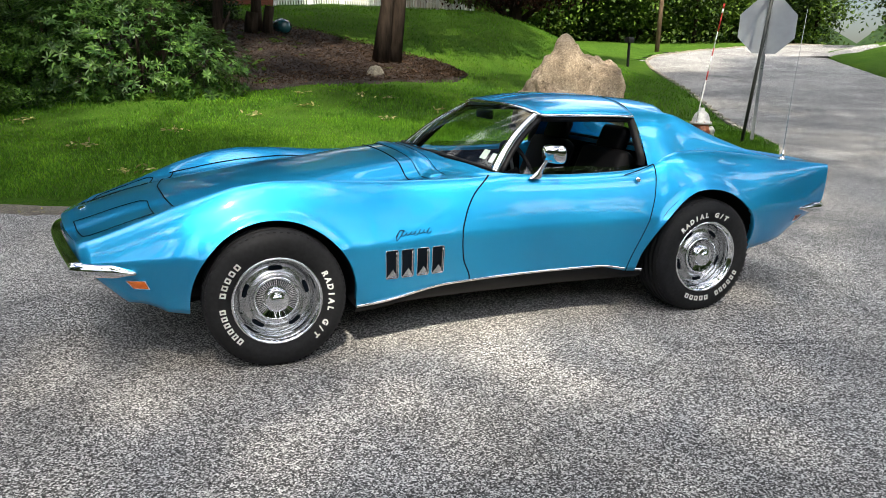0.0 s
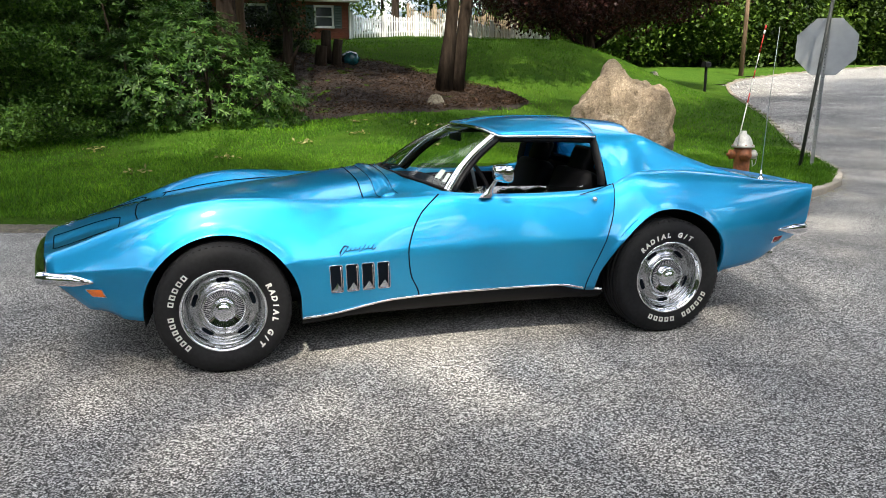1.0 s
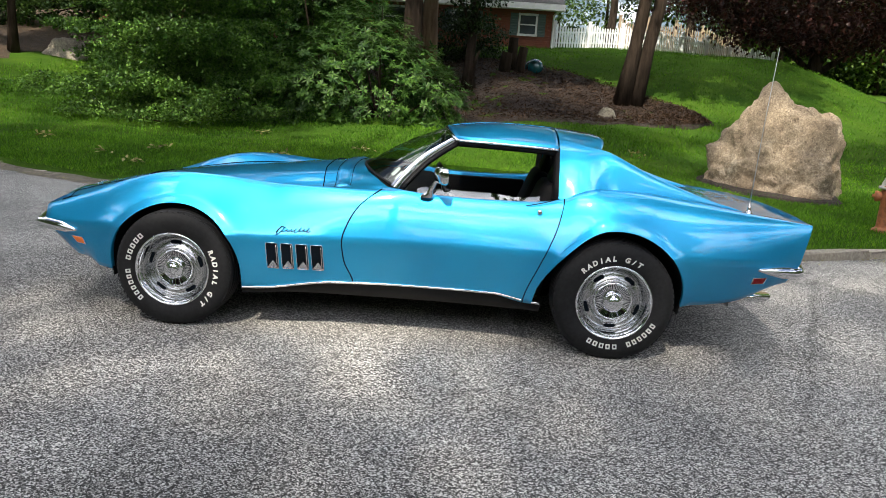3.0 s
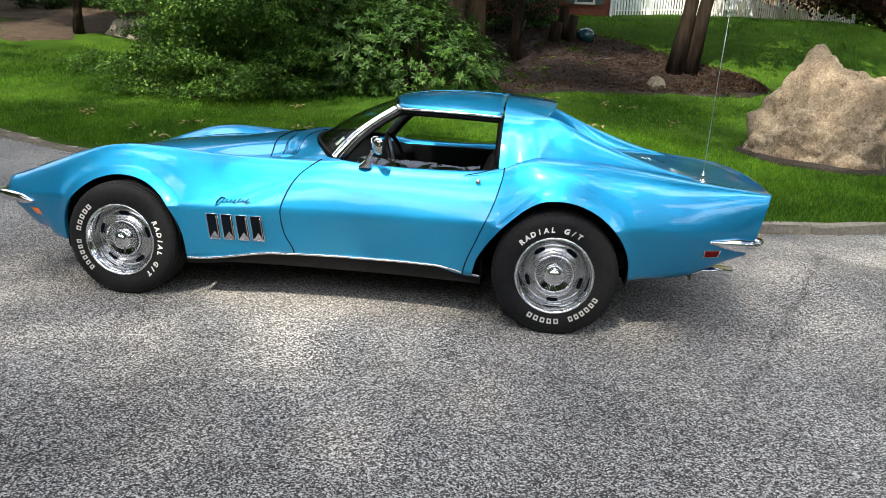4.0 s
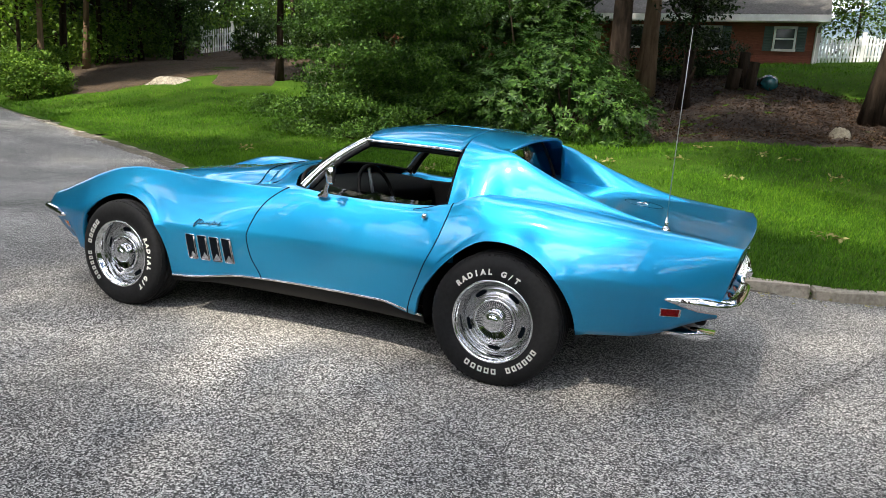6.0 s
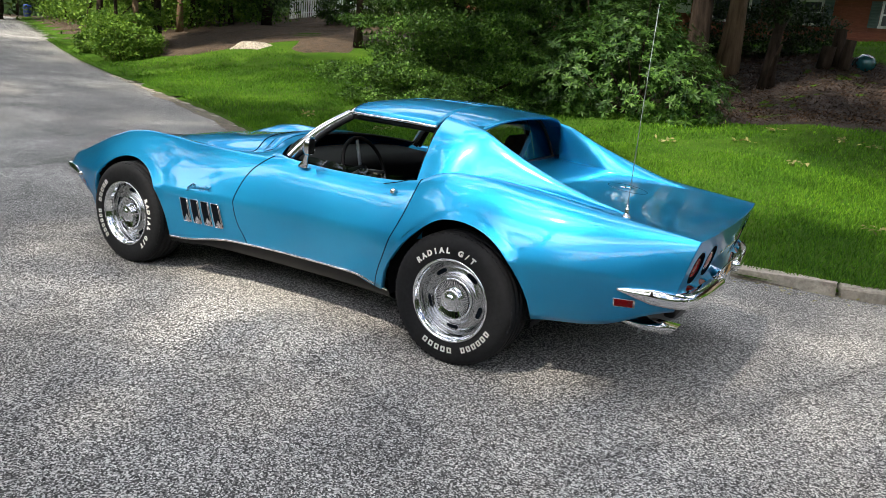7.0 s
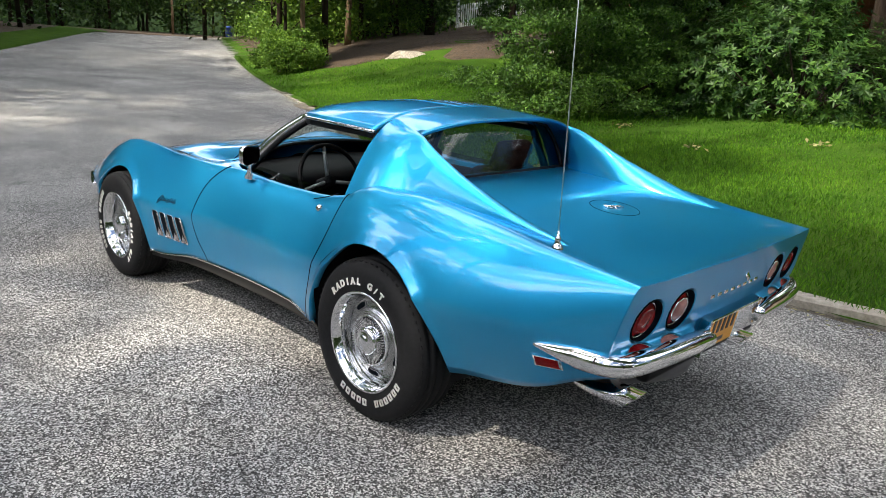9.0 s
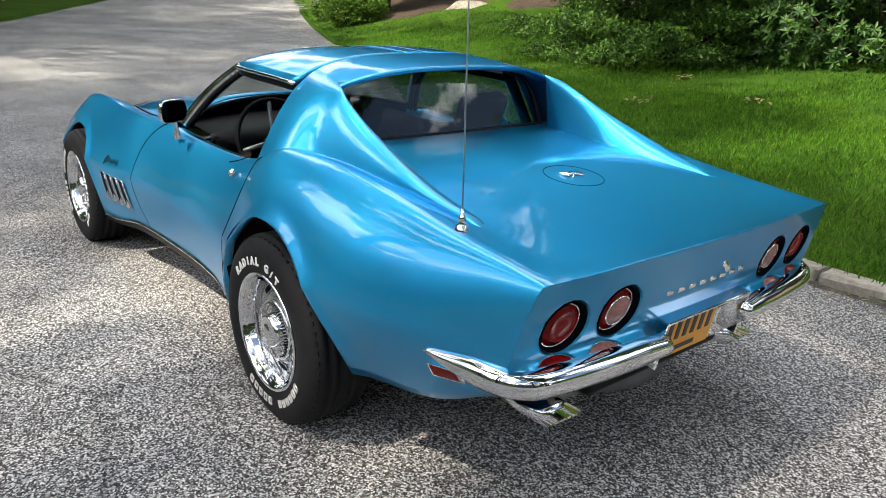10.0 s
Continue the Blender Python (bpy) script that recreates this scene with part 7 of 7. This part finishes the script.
build_letterbox(19.3, 25.6)
for x, y, hh in ((30.0, 37.6, 9.0), (-83.5, 38.0, 9.0)):
    t = thing("utility_pole", "brown wooden utility pole beside the street", "pole", (x, y, ground_at(x, y)))
    b = bmesh.new()
    tube(b, [(0, 0, -0.3), (0.02 * hh, 0, hh)], [0.16, 0.11], 10)
    part("shaft", b, PALE_BARK, t)
t = thing("bin", "blue plastic bin at the roadside", "bin", (-61.2, 33.0, ground_at(-61.2, 33.0)))
b = bmesh.new()
grid(b, [[Vector((w * math.cos(a), w * math.sin(a), z)) for a in np.linspace(0, 2 * math.pi, 13)[:-1]] for w, z in ((0.0, 0), (0.28, 0), (0.34, 0.85), (0.36, 0.86), (0.30, 0.95), (0, 1.0))], closed=True)
part("drum", b, BIN_BLUE, t)

# ---- stumps and pot in the bed ----
for x, y, hh, rr, tilt in ((1.12, 18.5, 0.62, 0.17, 3), (1.36, 18.85, 0.98, 0.16, -2), (1.58, 18.4, 0.80, 0.15, 4)):
    b = bmesh.new()
    tree_trunk(b, [(0, 0, -0.2), (0, 0, hh * 0.5), (0.02, 0, hh)], [rr * 1.1, rr, rr * 0.95], 14, 0.04, x)
    ob = part("tree_stump", b, BARK)
    ob.matrix_basis = pose(x, y, ground_at(x, y), tilt, tilt, 0)
    tagged(ob, "dark sawn log standing upright in the mulch", "stump", "stumps in the bed")
pot = thing("glazed_pot", "tipped teal glazed pot lying in the mulch", "pot", (2.08, 18.7, ground_at(2.08, 18.7) + 0.2))
b = bmesh.new()
revolve(b, [(0, -0.26), (0.12, -0.26), (0.22, -0.12), (0.25, 0.05), (0.20, 0.2), (0.16, 0.26), (0.18, 0.3), (0.15, 0.3), (0.13, 0.24), (0, 0.2)], 24, Matrix.Rotation(radians(35), 4, "Z"))
part("pot_body", b, GREEN_GLAZE, pot)


# ---- house ----
def build_house():
    x0, x1, y0, z0, hw = -17.0, 3.4, 28.5, 3.38, 1.80
    h = thing("house", "red-brown shingled house with white trim and shutters", "house", (0, 0, 0))
    wins = [(2.28, 0.68), (-0.55, 0.80), (-3.4, 1.3), (-7.6, 1.3), (-11.5, 0.80)]
    b = bmesh.new()
    box(b, (x1 - x0, 8.0, hw + 1.2), Matrix.Translation(((x0 + x1) / 2, y0 + 4.05, z0 + hw / 2 - 0.6)))
    part("wall", b, SHINGLE, h, smooth=False)
    # lapped shingle courses
    rs_ = np.random.default_rng(4)
    for k in range(8):
        b = bmesh.new()
        x = x0
        while x < x1 - 0.02:
            w_ = min(rs_.uniform(0.30, 0.62), x1 - x)
            box(b, (w_ - 0.008, 0.05, 0.235 + rs_.uniform(-0.008, 0.008)), Matrix.Translation((x + w_ / 2, y0 + 0.012, z0 + 0.115 + 0.225 * k)) @ Matrix.Rotation(radians(8), 4, "X"))
            x += w_
        part("shingle_course", b, SHINGLE, h, smooth=False)
    b = bmesh.new()
    rows = [[Vector((x0 - 0.4, y0 - 0.45, z0 + hw + 0.05)), Vector((x1 + 0.4, y0 - 0.45, z0 + hw + 0.05))], [Vector((x0 - 0.4, y0 + 4.0, z0 + hw + 2.4)), Vector((x1 + 0.4, y0 + 4.0, z0 + hw + 2.4))], [Vector((x0 - 0.4, y0 + 8.5, z0 + hw + 0.05)), Vector((x1 + 0.4, y0 + 8.5, z0 + hw + 0.05))]]
    vs = grid(b, rows)
    bmesh.ops.solidify(b, geom=b.faces[:], thickness=0.12)
    part("roof", b, ROOFING, h, "grey shingle roof", smooth=False)
    b = bmesh.new()
    box(b, (x1 - x0 + 0.8, 0.06, 0.26), Matrix.Translation(((x0 + x1) / 2, y0 - 0.46, z0 + hw + 0.05)))
    box(b, (x1 - x0 + 0.8, 0.50, 0.04), Matrix.Translation(((x0 + x1) / 2, y0 - 0.22, z0 + hw - 0.06)))
    part("fascia", b, TRIM, h, "white fascia and soffit", smooth=False)
    b = bmesh.new()
    tube(b, [(x1 + 0.3, y0 - 0.45, z0 + hw), (x1 - 0.02, y0 - 0.08, z0 + hw - 0.25), (x1 - 0.02, y0 - 0.08, z0 + 0.2), (x1 + 0.05, y0 - 0.25, z0 + 0.05)], 0.045, 8)
    part("downpipe", b, TRIM, h, "white downpipe")
    for wx, ww in wins:
        w = part("window", box_bm((ww, 0.03, 0.80), (wx, y0 - 0.045, z0 + 1.10)), DARK_GLASS_SOLID, h, smooth=False)
        b = bmesh.new()
        for dx, dz, sx, sz in ((0, 0.43, ww + 0.18, 0.09), (0, -0.43, ww + 0.20, 0.09), (-ww / 2 - 0.035, 0, 0.08, 0.94), (ww / 2 + 0.035, 0, 0.08, 0.94), (0, 0.0, ww, 0.05)):
            box(b, (sx, 0.10, sz), Matrix.Translation((wx + dx, y0 - 0.06, z0 + 1.10 + dz)))
        part("window_frame", b, TRIM, w, "white window frame", smooth=False)
        for s in (-1, 1):
            b = bmesh.new()
            box(b, (0.34, 0.05, 0.94), Matrix.Translation((wx + s * (ww / 2 + 0.26), y0 - 0.045, z0 + 1.10)))
            for q in range(8):
                box(b, (0.26, 0.02, 0.05), Matrix.Translation((wx + s * (ww / 2 + 0.26), y0 - 0.075, z0 + 0.72 + 0.108 * q)) @ Matrix.Rotation(radians(30), 4, "X"))
            part("shutter", b, SHUTTER, h, "grey-green louvred shutter", smooth=False)
    b = bmesh.new()
    box(b, (1.2, 0.12, 0.6), Matrix.Translation((-5.6, y0 - 0.06, z0 + 1.2)))
    part("wall_panel", b, TRIM, h, "white panel between the windows", smooth=False)


def box_bm(size, at):
    b = bmesh.new()
    box(b, size, Matrix.Translation(at))
    return b


DARK_GLASS_SOLID = plain("reflective_window_pane", (0.05, 0.06, 0.07), 0.08, 0, 0.2, 2, 0.5)
build_house()


# ---- white picket fence ----
def picket_mesh(hh, mat):
    b = bmesh.new()
    prof = [(-0.038, 0), (0.038, 0), (0.038, hh - 0.07), (0.0, hh), (-0.038, hh - 0.07)]
    grid(b, [[Vector((x, 0.01, z)) for x, z in prof], [Vector((x, -0.012, z)) for x, z in prof]], closed=True)
    b.verts.ensure_lookup_table()
    b.faces.new(b.verts[5:10])
    b.faces.new(b.verts[0:5][::-1])
    me = bpy.data.meshes.new("picket")
    b.to_mesh(me)
    b.free()
    me.materials.append(mat)
    return me


def build_fence(name, label, line, hh, mat, pitch=0.14, bay=1.9, scallop=0.10):
    f = thing(name, label, "fence")
    p = resample(np.array(line, float), pitch)
    t = np.gradient(p, axis=0)
    z = land(p)[1]
    meshes = [picket_mesh(hh * k, mat) for k in (0.94, 1.0, 1.06, 1.12)]
    for k, (q, d_, zz) in enumerate(zip(p, t, z)):
        u = (k * pitch / bay) % 1.0
        lev = int(3.99 * (abs(2 * u - 1) ** 1.5)) if scallop else 1
        ob = new("picket", meshes[lev])
        ob.parent = f
        ob.matrix_basis = pose(q[0], q[1], zz + 0.03, 0, 0, math.degrees(math.atan2(d_[1], d_[0])))
    for fz in (0.25, 0.75):
        b = bmesh.new()
        tube(b, [(q[0], q[1] + 0.03, zz + hh * fz) for q, zz in zip(p[::4], z[::4])], 0.035, 4)
        part("rail", b, mat, f, smooth=False)
    step = int(bay / pitch)
    for q, zz in zip(p[::step], z[::step]):
        b = bmesh.new()
        box(b, (0.13, 0.13, hh * 1.22), Matrix.Translation((q[0], q[1] + 0.02, zz + hh * 0.61)))
        box(b, (0.17, 0.17, 0.05), Matrix.Translation((q[0], q[1] + 0.02, zz + hh * 1.23)))
        part("fence_post", b, mat, f, "square post with a flat cap", smooth=False)


build_fence("picket_fence", "white scalloped picket fence beside the house", [(3.5, 28.75), (9.3, 31.6), (16.0, 36.3)], 0.92, FENCE_WHITE)
build_fence("picket_fence", "white picket fence between the trees", [(-29.5, 31.0), (-23.5, 33.5)], 1.35, FENCE_WHITE, scallop=0)
build_fence("cedar_fence", "tan cedar fence behind the white fence", [(7.5, 35.5), (15.0, 38.6)], 1.35, WOODFENCE, 0.16)


# ---- rail fence across the street ----
rail = thing("rail_fence", "weathered wooden rail fence at the edge of the wood", "fence")
fp = [Vector((-29.0 - 2.4 * k, 0.9 + 1.2 * k, 0)) for k in range(8)]
for v in fp:
    v.z = float(street_z(np.array([(v.x + 1.5, v.y + 3.0)]))[0]) + 0.25
for v in fp:
    b = bmesh.new()
    box(b, (0.14, 0.14, 1.25), Matrix.Translation((v.x, v.y, v.z + 0.55)), 0.015)
    part("fence_post", b, WOODFENCE, rail, smooth=False)
for a_, c_ in zip(fp[:-1], fp[1:]):
    for zz in (0.45, 0.95):
        b = bmesh.new()
        tube(b, [a_ + Vector((0, 0, zz)), c_ + Vector((0, 0, zz + 0.03))], 0.055, 6)
        part("rail", b, WOODFENCE, rail)


# ---- fallen sprigs on the lawn ----
rs = np.random.default_rng(15)
sprigs, kinds = [], ((-1.5, 7.3), (-2.6, 6.4), (-4.6, 6.6), (-5.2, 5.9), (0.9, 9.2), (2.3, 10.6), (2.8, 10.4), (-0.2, 8.4), (-3.6, 8.9), (3.4, 9.0), (-2.0, 4.6), (1.1, 11.0), (-4.3, 5.2), (1.9, 7.6), (3.1, 4.4), (-6.8, 7.2))
for x, y in kinds:
    n = 16
    c = np.column_stack([rs.normal(x, 0.10, n), rs.normal(y, 0.06, n)])
    pts = np.column_stack([c, land(c)[1] + 0.05 + rs.uniform(0, 0.04, n)])
    sprigs.append((pts, unit(rs, n) * np.array([1, 1, 0.3]), np.array([0, 0, 1.0]) + unit(rs, n) * 0.5, np.full(n, 0.09), np.full(n, 0.05)))
# dry bits along the kerb
kl = resample(EDGE[6:20], 0.02)
kl = kl + rs.normal(size=kl.shape) * 0.09 + np.array([0.02, -0.10])
n = len(kl)
sprigs.append((np.column_stack([kl, street_z(kl) + 0.012]), unit(rs, n) * np.array([1, 1, 0.1]), np.array([0, 0, 1.0]) + unit(rs, n) * 0.4, rs.uniform(0.015, 0.05, n), rs.uniform(0.008, 0.025, n)))
tagged(leaves("fallen_leaves", DEADLEAF, *join(*sprigs)), "small fallen sprigs and dry leaves on grass and gutter", "leaves", kind="stuff")

# ---- soil washed along the edge of the lawn ----
el = resample(smooth_line(EDGE[7:14], 0.2, 0.8), 0.12)
nl = np.gradient(el, axis=0)
nl = np.stack([nl[:, 1], -nl[:, 0]], 1) / np.linalg.norm(nl, axis=1, keepdims=True)
rows = []
for k, (q, m_) in enumerate(zip(el, nl)):
    wide = 1.0 * (0.26 + 0.14 * noise.noise(Vector((k * 0.11, 0, 0))) + 0.12 * noise.noise(Vector((k * 0.6, 4, 0)))) * min(1, (len(el) - 1 - k) / 25)
    rows.append([Vector((*(q + m_ * (0.02 + wide * f)), 0)) for f in (-0.2, 0.3, 0.7, 1.0)])
for r_ in rows:
    zs = street_z(np.array([(v.x, v.y) for v in r_]))
    for v, z_, up in zip(r_, zs, (0.035, 0.018, 0.007, -0.004)):
        v.z = z_ + up
b = bmesh.new()
grid(b, rows)
tagged(part("soil_strip", b, DIRT), "brown soil and grit along the lawn's edge", "soil", kind="structure")

# bare soil round the boulder
b = bmesh.new()
rows = []
for f in (0.3, 0.8, 1.0, 1.12):
    ring = []
    for k in range(40):
        a = 2 * math.pi * k / 40
        q = (1.08 + 0.16 * noise.noise(Vector((math.cos(a) * 1.7, math.sin(a) * 1.7, 2)))) * f
        x, y = 5.22 + q * math.cos(a), 7.25 + q * math.sin(a)
        ring.append(Vector((x, y, ground_at(x, y) + (0.05 if f < 1.1 else -0.03))))
    rows.append(ring)
grid(b, rows, closed=True)
bmesh.ops.recalc_face_normals(b, faces=b.faces[:])
tagged(part("soil_patch", b, MULCH), "bare brown soil round the boulder", "soil", kind="structure")

# ---- kerb stones ----
kerb = thing("kerb", "low granite kerb along the lawn's edge", "kerb", kind="structure")
line = smooth_line(EDGE[6:30], 0.2, 0.8)
seg = np.concatenate([[0], np.cumsum(np.linalg.norm(np.diff(line, axis=0), axis=1))])
rk = np.random.default_rng(8)
stone_meshes = []
for k in range(5):
    b = bmesh.new()
    box(b, (1.0, 0.14, 0.26), Matrix(), 0.018)
    bmesh.ops.subdivide_edges(b, edges=[e for e in b.edges if abs(e.verts[0].co.x - e.verts[1].co.x) > 0.5], cuts=3)
    for v in b.verts:
        v.co += Vector((rk.normal() * 0.004, rk.normal() * 0.007, rk.normal() * 0.006))
    me = bpy.data.meshes.new("kerb_stone")
    b.to_mesh(me)
    b.free()
    me.materials.append(KERBSTONE)
    stone_meshes.append(me)
s0, total = 0.0, seg[-1]
while s0 < min(total - 1.2, 108):
    ln = rk.uniform(0.85, 1.25)
    a = np.array([np.interp(s0, seg, line[:, i]) for i in (0, 1)])
    c = np.array([np.interp(s0 + ln, seg, line[:, i]) for i in (0, 1)])
    m = (a + c) / 2
    right = ease(np.array([(m[0] + 1) / 3.0]))[0]
    z = street_z(m[None])[0]
    ob = new("kerb_stone", stone_meshes[rk.integers(5)])
    ob.parent = kerb
    ob.matrix_basis = pose(m[0], m[1], z - 0.13 + 0.025 + 0.065 * right + rk.normal() * 0.005, 0, rk.normal() * 0.6, math.degrees(math.atan2(c[1] - a[1], c[0] - a[0])) + rk.normal() * 0.6) @ Matrix.Diagonal((np.linalg.norm(c - a) * 0.985, 1, 1, 1))
    s0 += ln
